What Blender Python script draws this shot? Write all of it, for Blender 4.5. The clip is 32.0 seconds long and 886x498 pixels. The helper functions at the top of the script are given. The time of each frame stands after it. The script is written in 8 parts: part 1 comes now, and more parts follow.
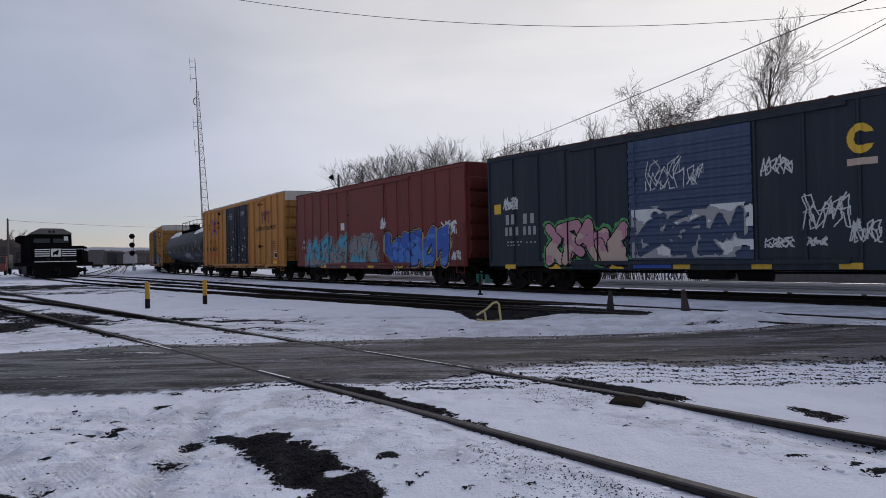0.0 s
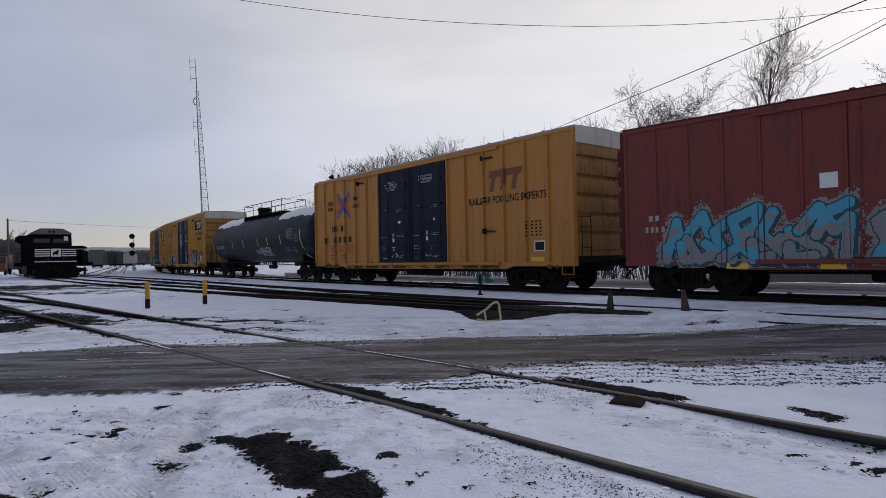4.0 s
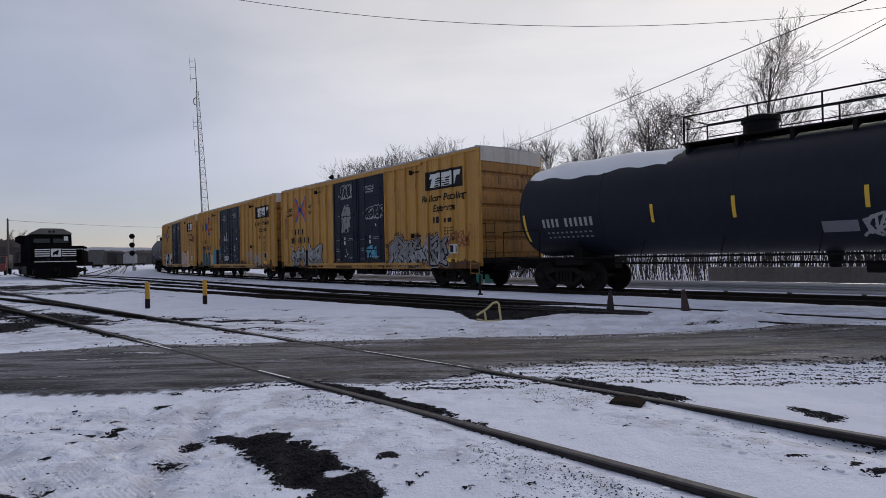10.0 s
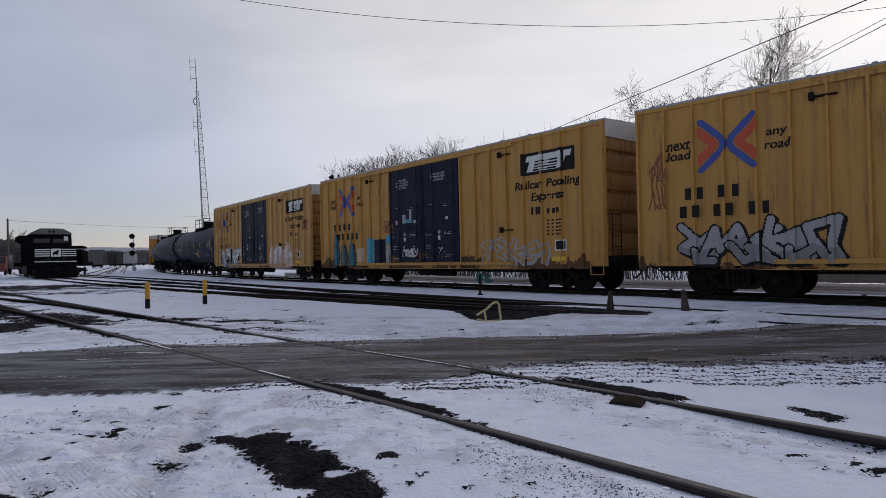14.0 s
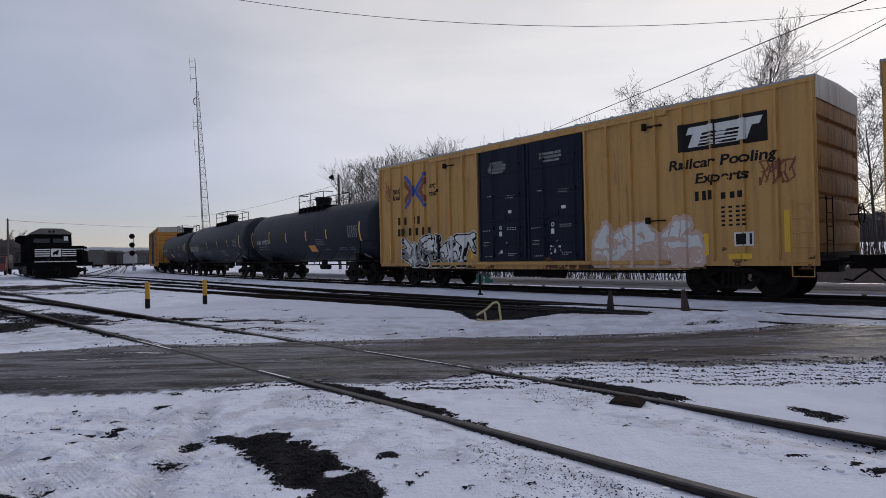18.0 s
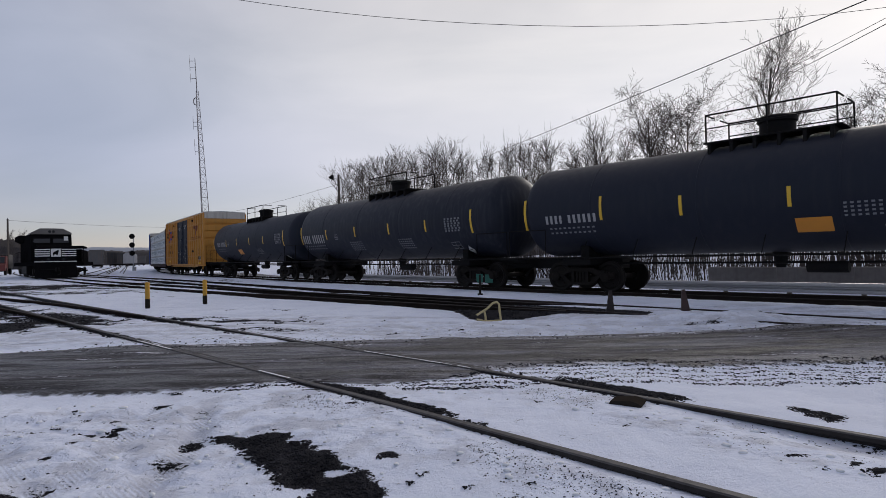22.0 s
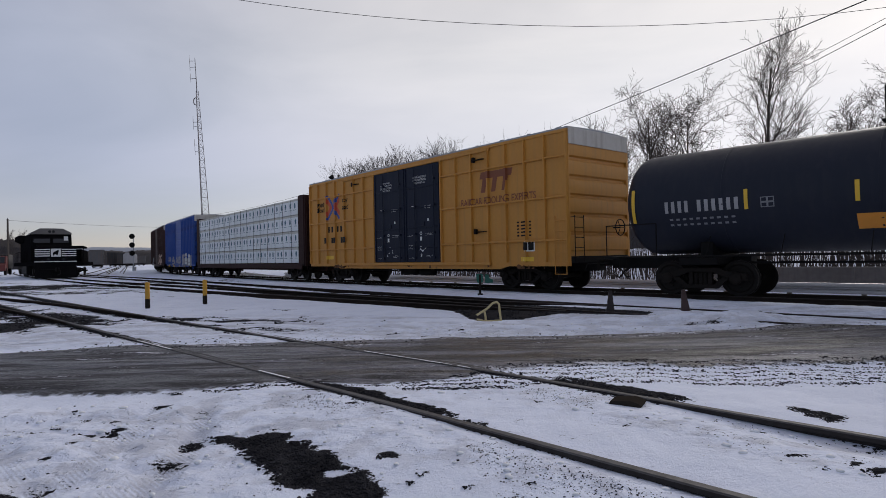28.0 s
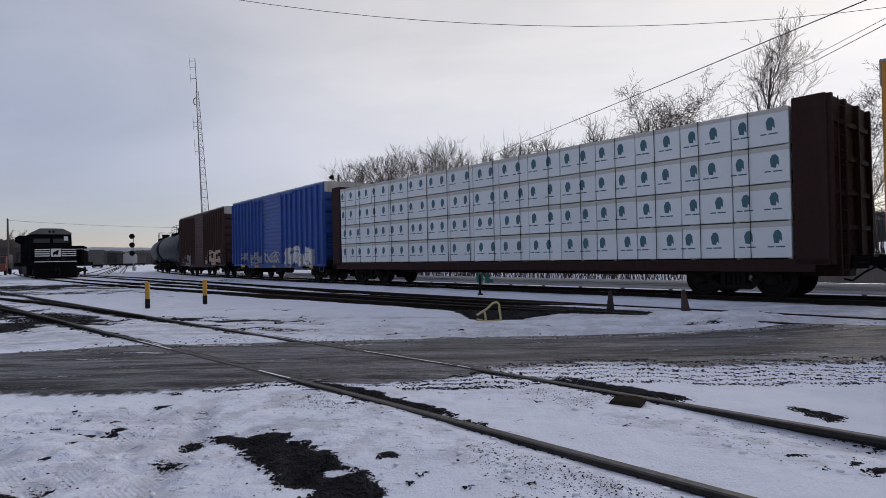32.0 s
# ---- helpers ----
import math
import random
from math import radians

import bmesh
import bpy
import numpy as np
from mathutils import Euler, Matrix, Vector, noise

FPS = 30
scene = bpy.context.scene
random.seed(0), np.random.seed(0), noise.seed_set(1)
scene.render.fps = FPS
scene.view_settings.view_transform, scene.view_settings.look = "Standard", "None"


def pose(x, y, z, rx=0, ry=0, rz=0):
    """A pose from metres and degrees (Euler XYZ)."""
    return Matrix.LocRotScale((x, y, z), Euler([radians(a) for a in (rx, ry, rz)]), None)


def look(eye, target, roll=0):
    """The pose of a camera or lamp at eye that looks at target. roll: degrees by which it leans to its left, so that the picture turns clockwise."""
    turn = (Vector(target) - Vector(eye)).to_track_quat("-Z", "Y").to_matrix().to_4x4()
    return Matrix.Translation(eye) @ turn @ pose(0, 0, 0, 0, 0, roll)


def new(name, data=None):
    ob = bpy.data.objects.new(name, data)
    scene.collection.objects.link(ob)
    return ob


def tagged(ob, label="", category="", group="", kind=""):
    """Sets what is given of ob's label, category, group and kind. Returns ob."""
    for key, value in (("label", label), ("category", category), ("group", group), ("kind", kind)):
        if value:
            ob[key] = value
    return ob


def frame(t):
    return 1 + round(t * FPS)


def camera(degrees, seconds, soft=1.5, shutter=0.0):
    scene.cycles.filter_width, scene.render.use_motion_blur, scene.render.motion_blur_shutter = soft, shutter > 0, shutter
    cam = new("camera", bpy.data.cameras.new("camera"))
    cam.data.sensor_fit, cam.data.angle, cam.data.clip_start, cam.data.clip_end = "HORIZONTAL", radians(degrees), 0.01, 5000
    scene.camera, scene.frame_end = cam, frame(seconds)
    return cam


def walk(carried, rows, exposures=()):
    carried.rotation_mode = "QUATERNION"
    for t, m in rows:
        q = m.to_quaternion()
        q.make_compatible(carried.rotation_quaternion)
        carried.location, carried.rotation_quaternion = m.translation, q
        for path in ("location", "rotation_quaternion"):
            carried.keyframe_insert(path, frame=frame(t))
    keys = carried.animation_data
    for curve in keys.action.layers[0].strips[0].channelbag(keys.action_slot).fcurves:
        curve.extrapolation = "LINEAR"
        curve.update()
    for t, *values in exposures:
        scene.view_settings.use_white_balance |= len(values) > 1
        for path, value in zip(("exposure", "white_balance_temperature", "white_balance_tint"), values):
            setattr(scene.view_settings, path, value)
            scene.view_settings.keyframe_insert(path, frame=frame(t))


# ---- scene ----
CAM_H = 1.184
cam = camera(73.54, 32.0, 0.8)
CAM_POSE = look((0, 0, CAM_H), (0, 10, CAM_H + 10 * math.tan(radians(0.695))), -1.19)
walk(cam, [(0.0, CAM_POSE), (32.0, CAM_POSE)])

# ---------------------------------------------------------------- light: a bright overcast winter sky, thinnest in front to the right
SUN_AZ, SUN_EL = radians(36), radians(24)
SUN_DIR = Vector((math.sin(SUN_AZ) * math.cos(SUN_EL), math.cos(SUN_AZ) * math.cos(SUN_EL), math.sin(SUN_EL)))
world = bpy.data.worlds.new("sky")
scene.world = world
world.use_nodes = True
wn, wl = world.node_tree.nodes, world.node_tree.links
wn.clear()


def wnode(kind, **values):
    n = wn.new(kind)
    for k, v in values.items():
        n.inputs[k].default_value = v
    return n


sky = wn.new("ShaderNodeTexSky")
sky.sky_type, sky.sun_disc = "NISHITA", False
sky.sun_elevation, sky.sun_rotation = SUN_EL, SUN_AZ
sky.air_density, sky.dust_density, sky.ozone_density = 1.0, 0.1, 1.5
geo = wn.new("ShaderNodeTexCoord")
dot = wn.new("ShaderNodeVectorMath")
dot.operation = "DOT_PRODUCT"
dot.inputs[1].default_value = SUN_DIR
wl.new(geo.outputs["Generated"], dot.inputs[0])
glow = wn.new("ShaderNodeMapRange")
glow.interpolation_type = "SMOOTHSTEP"
glow.inputs["From Min"].default_value, glow.inputs["From Max"].default_value = 0.35, 1.0
wl.new(dot.outputs["Value"], glow.inputs["Value"])
stretch = wn.new("ShaderNodeMapping")
stretch.inputs["Scale"].default_value = (1.0, 1.0, 3.2)
wl.new(geo.outputs["Generated"], stretch.inputs["Vector"])
cloud = wnode("ShaderNodeTexNoise", Scale=1.9, Detail=6.0, Roughness=0.5, Distortion=0.5)
wl.new(stretch.outputs["Vector"], cloud.inputs["Vector"])
lift = wn.new("ShaderNodeMapRange")
lift.inputs["From Min"].default_value, lift.inputs["From Max"].default_value = 0.32, 0.68
lift.inputs["To Min"].default_value, lift.inputs["To Max"].default_value = 0.80, 1.10
wl.new(cloud.outputs["Fac"], lift.inputs["Value"])
# thicker air towards the horizon
split = wn.new("ShaderNodeSeparateXYZ")
wl.new(geo.outputs["Generated"], split.inputs[0])
low = wn.new("ShaderNodeMapRange")
low.interpolation_type = "SMOOTHSTEP"
low.inputs["From Max"].default_value = 0.34
wl.new(split.outputs["Z"], low.inputs["Value"])
thin = wn.new("ShaderNodeMath")
thin.operation = "MULTIPLY"
wl.new(lift.outputs["Result"], thin.inputs[0])
thin.inputs[1].default_value = 1.0
horizon = wn.new("ShaderNodeMix")
horizon.data_type = "RGBA"
horizon.inputs["A"].default_value = (0.68, 0.58, 0.75, 1)
horizon.inputs["B"].default_value = (1, 1, 1, 1)
wl.new(low.outputs["Result"], horizon.inputs["Factor"])
tint = wn.new("ShaderNodeMix")
tint.data_type = "RGBA"
tint.inputs["B"].default_value = (0.715, 0.615, 0.505, 1)
# the unseen sky behind the camera is set darker to dim the near sides
back = wn.new("ShaderNodeMapRange")
back.interpolation_type = "SMOOTHSTEP"
back.inputs["From Min"].default_value, back.inputs["From Max"].default_value = -0.75, 0.35
wl.new(dot.outputs["Value"], back.inputs["Value"])
dim_back = wn.new("ShaderNodeMix")
dim_back.data_type = "RGBA"
dim_back.inputs["A"].default_value = (0.108, 0.110, 0.138, 1)
dim_back.inputs["B"].default_value = (0.330, 0.320, 0.366, 1)
wl.new(back.outputs["Result"], dim_back.inputs["Factor"])
wl.new(dim_back.outputs["Result"], tint.inputs["A"])
wl.new(glow.outputs["Result"], tint.inputs["Factor"])
clouds = wn.new("ShaderNodeVectorMath")
clouds.operation = "SCALE"
wl.new(tint.outputs["Result"], clouds.inputs[0])
wl.new(thin.outputs[0], clouds.inputs["Scale"])
deck = wnode("ShaderNodeBackground", Strength=0.97)
hazed = wn.new("ShaderNodeVectorMath")
hazed.operation = "MULTIPLY"
wl.new(clouds.outputs["Vector"], hazed.inputs[0])
wl.new(horizon.outputs["Result"], hazed.inputs[1])
wl.new(hazed.outputs["Vector"], deck.inputs["Color"])
clear = wnode("ShaderNodeBackground", Strength=0.05)
wl.new(sky.outputs["Color"], clear.inputs["Color"])
both = wn.new("ShaderNodeAddShader")
wl.new(deck.outputs[0], both.inputs[0])
wl.new(clear.outputs[0], both.inputs[1])
wout = wn.new("ShaderNodeOutputWorld")
wl.new(both.outputs[0], wout.inputs["Surface"])

sun = new("sun", bpy.data.lights.new("sun", "SUN"))
sun.data.energy, sun.data.angle, sun.data.color = 0.92, radians(16), (1.0, 0.95, 0.9)
sun.matrix_world = look(SUN_DIR * 100, (0, 0, 0))


# ---------------------------------------------------------------- materials
def material(name, colour, rough=0.7, metal=0.0, other=None, grain=9.0, amount=0.35, bump=0.15, bump_scale=60.0,
             streak=None, streak_amount=0.35, vary=0.0, spec=0.5, coords="Object", rust=None, rust_amount=0.8):
    """A surface with stains at a large scale, grain at a small one and, on painted steel, rust or dirt running down."""
    m = bpy.data.materials.new(name)
    m.use_nodes = True
    n, l = m.node_tree.nodes, m.node_tree.links
    b = n["Principled BSDF"]
    b.inputs["Metallic"].default_value = metal
    b.inputs["Specular IOR Level"].default_value = spec
    tc = n.new("ShaderNodeTexCoord")
    big = n.new("ShaderNodeTexNoise")
    big.inputs["Scale"].default_value, big.inputs["Detail"].default_value = grain * 0.12, 5.0
    l.new(tc.outputs[coords], big.inputs["Vector"])
    fine = n.new("ShaderNodeTexNoise")
    fine.inputs["Scale"].default_value, fine.inputs["Detail"].default_value = grain, 4.0
    l.new(tc.outputs[coords], fine.inputs["Vector"])
    add = n.new("ShaderNodeMath")
    add.operation = "MULTIPLY_ADD"
    add.inputs[1].default_value = 0.45
    l.new(fine.outputs["Fac"], add.inputs[0])
    half = n.new("ShaderNodeMath")
    half.operation = "MULTIPLY"
    half.inputs[1].default_value = 0.55
    l.new(big.outputs["Fac"], half.inputs[0])
    l.new(half.outputs[0], add.inputs[2])
    rng = n.new("ShaderNodeMapRange")
    rng.inputs["From Min"].default_value, rng.inputs["From Max"].default_value = 0.36, 0.66
    rng.inputs["To Max"].default_value = amount
    l.new(add.outputs[0], rng.inputs["Value"])
    mix = n.new("ShaderNodeMix")
    mix.data_type = "RGBA"
    mix.inputs["A"].default_value = (*colour, 1)
    mix.inputs["B"].default_value = (*(other or [c * 0.55 for c in colour]), 1)
    l.new(rng.outputs[0], mix.inputs["Factor"])
    out = mix.outputs["Result"]
    if streak:
        mp = n.new("ShaderNodeMapping")
        mp.inputs["Scale"].default_value = (4.2, 4.2, 0.22)
        l.new(tc.outputs[coords], mp.inputs["Vector"])
        st = n.new("ShaderNodeTexNoise")
        st.inputs["Scale"].default_value, st.inputs["Detail"].default_value = 1.6, 6.0
        l.new(mp.outputs[0], st.inputs["Vector"])
        sr = n.new("ShaderNodeMapRange")
        sr.inputs["From Min"].default_value, sr.inputs["From Max"].default_value = 0.48, 0.72
        sr.inputs["To Max"].default_value = streak_amount
        l.new(st.outputs["Fac"], sr.inputs["Value"])
        mx = n.new("ShaderNodeMix")
        mx.data_type = "RGBA"
        mx.inputs["B"].default_value = (*streak, 1)
        l.new(out, mx.inputs["A"])
        l.new(sr.outputs[0], mx.inputs["Factor"])
        out = mx.outputs["Result"]
    if rust:
        # sharp edged runs of rust, in clusters
        mp = n.new("ShaderNodeMapping")
        mp.inputs["Scale"].default_value = (6.0, 6.0, 0.55)
        mp.inputs["Location"].default_value = (3.1, 7.7, 1.3)
        l.new(tc.outputs[coords], mp.inputs["Vector"])
        runs = n.new("ShaderNodeTexNoise")
        runs.inputs["Scale"].default_value, runs.inputs["Detail"].default_value, runs.inputs["Roughness"].default_value = 1.5, 8.0, 0.68
        l.new(mp.outputs[0], runs.inputs["Vector"])
        where = n.new("ShaderNodeTexNoise")
        where.inputs["Scale"].default_value, where.inputs["Detail"].default_value = 0.55, 3.0
        l.new(tc.outputs[coords], where.inputs["Vector"])
        both_ = n.new("ShaderNodeMath")
        both_.operation = "MULTIPLY_ADD"
        both_.inputs[1].default_value = 0.55
        l.new(where.outputs["Fac"], both_.inputs[0])
        l.new(runs.outputs["Fac"], both_.inputs[2])
        rs = n.new("ShaderNodeMapRange")
        rs.inputs["From Min"].default_value, rs.inputs["From Max"].default_value = 0.84, 0.96
        rs.inputs["To Max"].default_value = rust_amount
        l.new(both_.outputs[0], rs.inputs["Value"])
        mr = n.new("ShaderNodeMix")
        mr.data_type = "RGBA"
        mr.inputs["B"].default_value = (*rust, 1)
        l.new(out, mr.inputs["A"])
        l.new(rs.outputs[0], mr.inputs["Factor"])
        out = mr.outputs["Result"]
    if vary:
        info = n.new("ShaderNodeObjectInfo")
        hsv = n.new("ShaderNodeHueSaturation")
        vr = n.new("ShaderNodeMapRange")
        vr.inputs["To Min"].default_value, vr.inputs["To Max"].default_value = 1 - vary, 1 + vary
        l.new(info.outputs["Random"], vr.inputs["Value"])
        l.new(vr.outputs[0], hsv.inputs["Value"])
        l.new(out, hsv.inputs["Color"])
        out = hsv.outputs["Color"]
    l.new(out, b.inputs["Base Color"])
    rr = n.new("ShaderNodeMapRange")
    rr.inputs["To Min"].default_value, rr.inputs["To Max"].default_value = max(0.03, rough - 0.12), min(1.0, rough + 0.12)
    l.new(fine.outputs["Fac"], rr.inputs["Value"])
    l.new(rr.outputs[0], b.inputs["Roughness"])
    if bump:
        bn = n.new("ShaderNodeTexNoise")
        bn.inputs["Scale"].default_value, bn.inputs["Detail"].default_value = bump_scale, 3.0
        l.new(tc.outputs[coords], bn.inputs["Vector"])
        bp = n.new("ShaderNodeBump")
        bp.inputs["Strength"].default_value, bp.inputs["Distance"].default_value = bump, 0.01
        l.new(bn.outputs["Fac"], bp.inputs["Height"])
        l.new(bp.outputs[0], b.inputs["Normal"])
    return m


RUST = (0.16, 0.075, 0.035)
M_YELLOW = material("railcar yellow paint", (0.51, 0.212, 0.036), 0.55, other=(0.40, 0.165, 0.032), streak=(0.25, 0.115, 0.042), streak_amount=0.35, rust=(0.12, 0.06, 0.03), rust_amount=0.4, bump_scale=14, bump=0.08)
M_YELLOW_OLD = material("faded railcar yellow paint", (0.53, 0.275, 0.058), 0.6, other=(0.40, 0.19, 0.045), streak=(0.22, 0.10, 0.042), streak_amount=0.42, rust=(0.10, 0.052, 0.028), rust_amount=0.5, bump_scale=14, bump=0.08)
M_YELLOW_RIB = material("golden yellow paint", (0.55, 0.245, 0.036), 0.55, other=(0.44, 0.19, 0.034), streak=(0.32, 0.17, 0.05), streak_amount=0.35, bump_scale=14, bump=0.08)
M_YELLOW_END = material("grimy yellow end paint", (0.42, 0.195, 0.040), 0.65, other=(0.22, 0.11, 0.04), amount=0.6, streak=(0.07, 0.045, 0.03), streak_amount=0.5, rust=(0.05, 0.03, 0.022), bump_scale=14, bump=0.08)
M_STAIN = material("rust and road grime", (0.17, 0.080, 0.036), 0.8, other=(0.085, 0.052, 0.034), grain=5, amount=1.0, spec=0.2)
M_DOOR = material("dark blue black door paint", (0.010, 0.014, 0.030), 0.5, other=(0.018, 0.022, 0.036), streak=(0.035, 0.035, 0.04), streak_amount=0.3, spec=0.14)
M_NAVY = material("navy blue paint", (0.020, 0.028, 0.043), 0.5, other=(0.027, 0.034, 0.046), streak=(0.06, 0.058, 0.064), streak_amount=0.4, spec=0.3)
M_NAVY_DOOR = material("worn blue door paint", (0.040, 0.068, 0.145), 0.5, other=(0.034, 0.052, 0.10), streak=(0.12, 0.13, 0.16), streak_amount=0.4)
M_RED = material("oxide red paint", (0.19, 0.027, 0.020), 0.6, other=(0.14, 0.023, 0.019), streak=(0.10, 0.03, 0.02), streak_amount=0.5, rust=(0.05, 0.018, 0.014), rust_amount=0.7)
M_RED_END = material("dark grimy oxide paint", (0.125, 0.022, 0.018), 0.75, other=(0.05, 0.014, 0.012), streak=(0.03, 0.015, 0.012), streak_amount=0.5, spec=0.2)
M_CAP = material("weathered white end paint", (0.58, 0.55, 0.51), 0.65, other=(0.40, 0.36, 0.31), streak=(0.26, 0.21, 0.16), streak_amount=0.5)
M_SHEET = material("beige folded wrap", (0.56, 0.54, 0.50), 0.6, other=(0.42, 0.40, 0.36), grain=6)
M_BLUE = material("bright blue paint", (0.022, 0.078, 0.34), 0.5, other=(0.03, 0.08, 0.30), streak=(0.05, 0.07, 0.13), streak_amount=0.5, rust=(0.03, 0.03, 0.05))
M_BULK = material("sooty brown bulkhead paint", (0.036, 0.0145, 0.0135), 0.75, other=(0.016, 0.010, 0.010), streak=(0.04, 0.026, 0.023), streak_amount=0.4, spec=0.2)
M_YELLOW_PALE = material("sun bleached yellow paint", (0.56, 0.31, 0.095), 0.6, other=(0.43, 0.22, 0.065), streak=(0.25, 0.13, 0.055), streak_amount=0.45, rust=(0.11, 0.055, 0.03), rust_amount=0.4, bump_scale=14, bump=0.08)
M_BROWN = material("brown oxide paint", (0.055, 0.020, 0.016), 0.7, other=(0.034, 0.016, 0.014), streak=(0.07, 0.045, 0.038), streak_amount=0.4)
M_TANK = material("black tank paint", (0.012, 0.0145, 0.025), 0.5, other=(0.018, 0.021, 0.032), grain=5, amount=0.6, streak=(0.024, 0.025, 0.033), streak_amount=0.35, bump=0.05, spec=0.2)
M_TANK_BLUE = material("blue black tank paint", (0.0165, 0.0195, 0.032), 0.55, other=(0.024, 0.027, 0.040), grain=5, amount=0.6, streak=(0.032, 0.033, 0.042), streak_amount=0.35, bump=0.05, spec=0.2)
M_TANK_OLD = material("dusty grey black tank paint", (0.016, 0.0185, 0.030), 0.52, other=(0.025, 0.028, 0.039), grain=5, amount=0.6, streak=(0.050, 0.050, 0.058), streak_amount=0.5, bump=0.05, spec=0.2)
M_BLACK = material("greasy black steel", (0.008, 0.008, 0.009), 0.7, other=(0.016, 0.013, 0.012), grain=14, amount=0.7, bump=0.3, spec=0.1)
M_IRON = material("dark brown cast steel", (0.012, 0.010, 0.009), 0.75, 0.0, other=(0.024, 0.018, 0.015), grain=14, amount=0.7, bump=0.3, spec=0.12)
M_WHEEL = material("worn wheel steel", (0.011, 0.009, 0.0085), 0.6, 0.1, other=(0.02, 0.0145, 0.012), grain=14, spec=0.15)
M_RAIL = material("rusty brown rail steel", (0.026, 0.021, 0.019), 0.75, 0.0, other=(0.045, 0.033, 0.028), grain=16, amount=0.7, bump=0.2, spec=0.0)
M_RAILTOP = material("dull worn rail head", (0.085, 0.078, 0.076), 0.75, 0.0, other=(0.045, 0.038, 0.035), grain=16, amount=0.8, bump=0.1, spec=0.0)
M_WORNRAIL = material("grey brown worn rail steel", (0.048, 0.043, 0.043), 0.7, other=(0.026, 0.021, 0.020), grain=18, amount=0.8, bump=0.3, spec=0.1)
M_WORNTOP = material("dull grey rail head", (0.098, 0.092, 0.094), 0.65, other=(0.05, 0.045, 0.044), grain=18, amount=0.8, bump=0.1, spec=0.2)
M_TIE = material("tarred timber", (0.024, 0.020, 0.017), 0.85, other=(0.042, 0.035, 0.03), grain=10, bump=0.5, vary=0.25, spec=0.0)
M_WHITE = material("white paint", (0.74, 0.74, 0.73), 0.55, other=(0.58, 0.57, 0.55), streak=(0.42, 0.38, 0.33), streak_amount=0.3)
M_DECAL_W = material("white stencil paint", (0.66, 0.66, 0.66), 0.6, other=(0.45, 0.45, 0.46))
M_FADED = material("faded grey stencil paint", (0.22, 0.22, 0.24), 0.6, other=(0.11, 0.11, 0.13))
M_DECAL_K = material("black stencil paint", (0.012, 0.011, 0.011), 0.65, other=(0.03, 0.024, 0.02), spec=0.2)
M_DECAL_R = material("red stencil paint", (0.56, 0.085, 0.03), 0.6, other=(0.45, 0.075, 0.035))
M_DECAL_DR = material("dark red brown stencil paint", (0.20, 0.055, 0.025), 0.6, other=(0.27, 0.10, 0.04))
M_DECAL_B = material("blue stencil paint", (0.045, 0.085, 0.34), 0.6, other=(0.08, 0.10, 0.26))
M_REFLECT = material("yellow reflector tape", (0.80, 0.48, 0.03), 0.4, other=(0.66, 0.40, 0.05))
M_ORANGE = material("orange placard", (0.72, 0.28, 0.03), 0.5, other=(0.6, 0.24, 0.04))
M_SNOWCAP = material("lying snow", (0.84, 0.85, 0.88), 0.8, other=(0.74, 0.76, 0.80), grain=4, bump=0.4, bump_scale=18, spec=0.3)
M_MUD = material("wet black mud", (0.014, 0.012, 0.012), 0.6, other=(0.03, 0.026, 0.026), grain=20, amount=0.8, spec=0.3)
M_WRAP = material("white lumber wrap", (0.76, 0.78, 0.80), 0.45, other=(0.64, 0.66, 0.69), grain=6, bump=0.35, bump_scale=7, vary=0.05)
M_WRAP_TOP = material("bare lumber ends", (0.42, 0.36, 0.27), 0.8, other=(0.33, 0.28, 0.2))
M_BARK = material("grey brown bark", (0.075, 0.062, 0.052), 0.9, other=(0.045, 0.038, 0.033), grain=8, bump=0.6, bump_scale=24)
M_TWIG = material("dark twigs", (0.050, 0.040, 0.036), 0.9, other=(0.075, 0.056, 0.044), grain=3)
M_GALV = material("galvanised steel", (0.33, 0.34, 0.36), 0.45, 0.6, other=(0.24, 0.25, 0.27), grain=12)
M_TOWER = material("grey tower steel", (0.20, 0.195, 0.20), 0.6, 0.4, other=(0.28, 0.2, 0.18))
M_CABLE = material("black cable", (0.02, 0.02, 0.022), 0.6)
M_POLE = material("weathered pole timber", (0.085, 0.07, 0.058), 0.9, other=(0.05, 0.042, 0.036), bump=0.5)
M_POST_Y = material("yellow post paint", (0.60, 0.31, 0.02), 0.6, other=(0.40, 0.20, 0.02), grain=16, streak=(0.12, 0.09, 0.04))
M_POST_K = material("black post paint", (0.012, 0.011, 0.010), 0.7, other=(0.05, 0.04, 0.03), grain=16, spec=0.1)
M_CREAM = material("pale yellow handrail paint", (0.52, 0.43, 0.22), 0.6, other=(0.34, 0.27, 0.15), grain=16)
M_GREEN = material("green target paint", (0.012, 0.115, 0.085), 0.5, other=(0.015, 0.08, 0.06))
M_CONE = material("dirty dark traffic marker", (0.028, 0.020, 0.020), 0.7, other=(0.045, 0.03, 0.026))
M_CONE_R = material("faded red brown traffic marker", (0.055, 0.028, 0.025), 0.7, other=(0.04, 0.024, 0.022))
M_LOCO = material("black locomotive paint", (0.007, 0.007, 0.008), 0.55, other=(0.012, 0.0115, 0.011), streak=(0.012, 0.011, 0.010), spec=0.0)
M_GLASS = material("dark cab glass", (0.02, 0.022, 0.026), 0.08, bump=0)
# distance haze is put into the hill's pale blue; the air itself is clear
M_HILL = material("wooded hill with blue haze in its colour", (0.36, 0.38, 0.43), 1.0, other=(0.31, 0.33, 0.38), grain=0.05, bump=0)
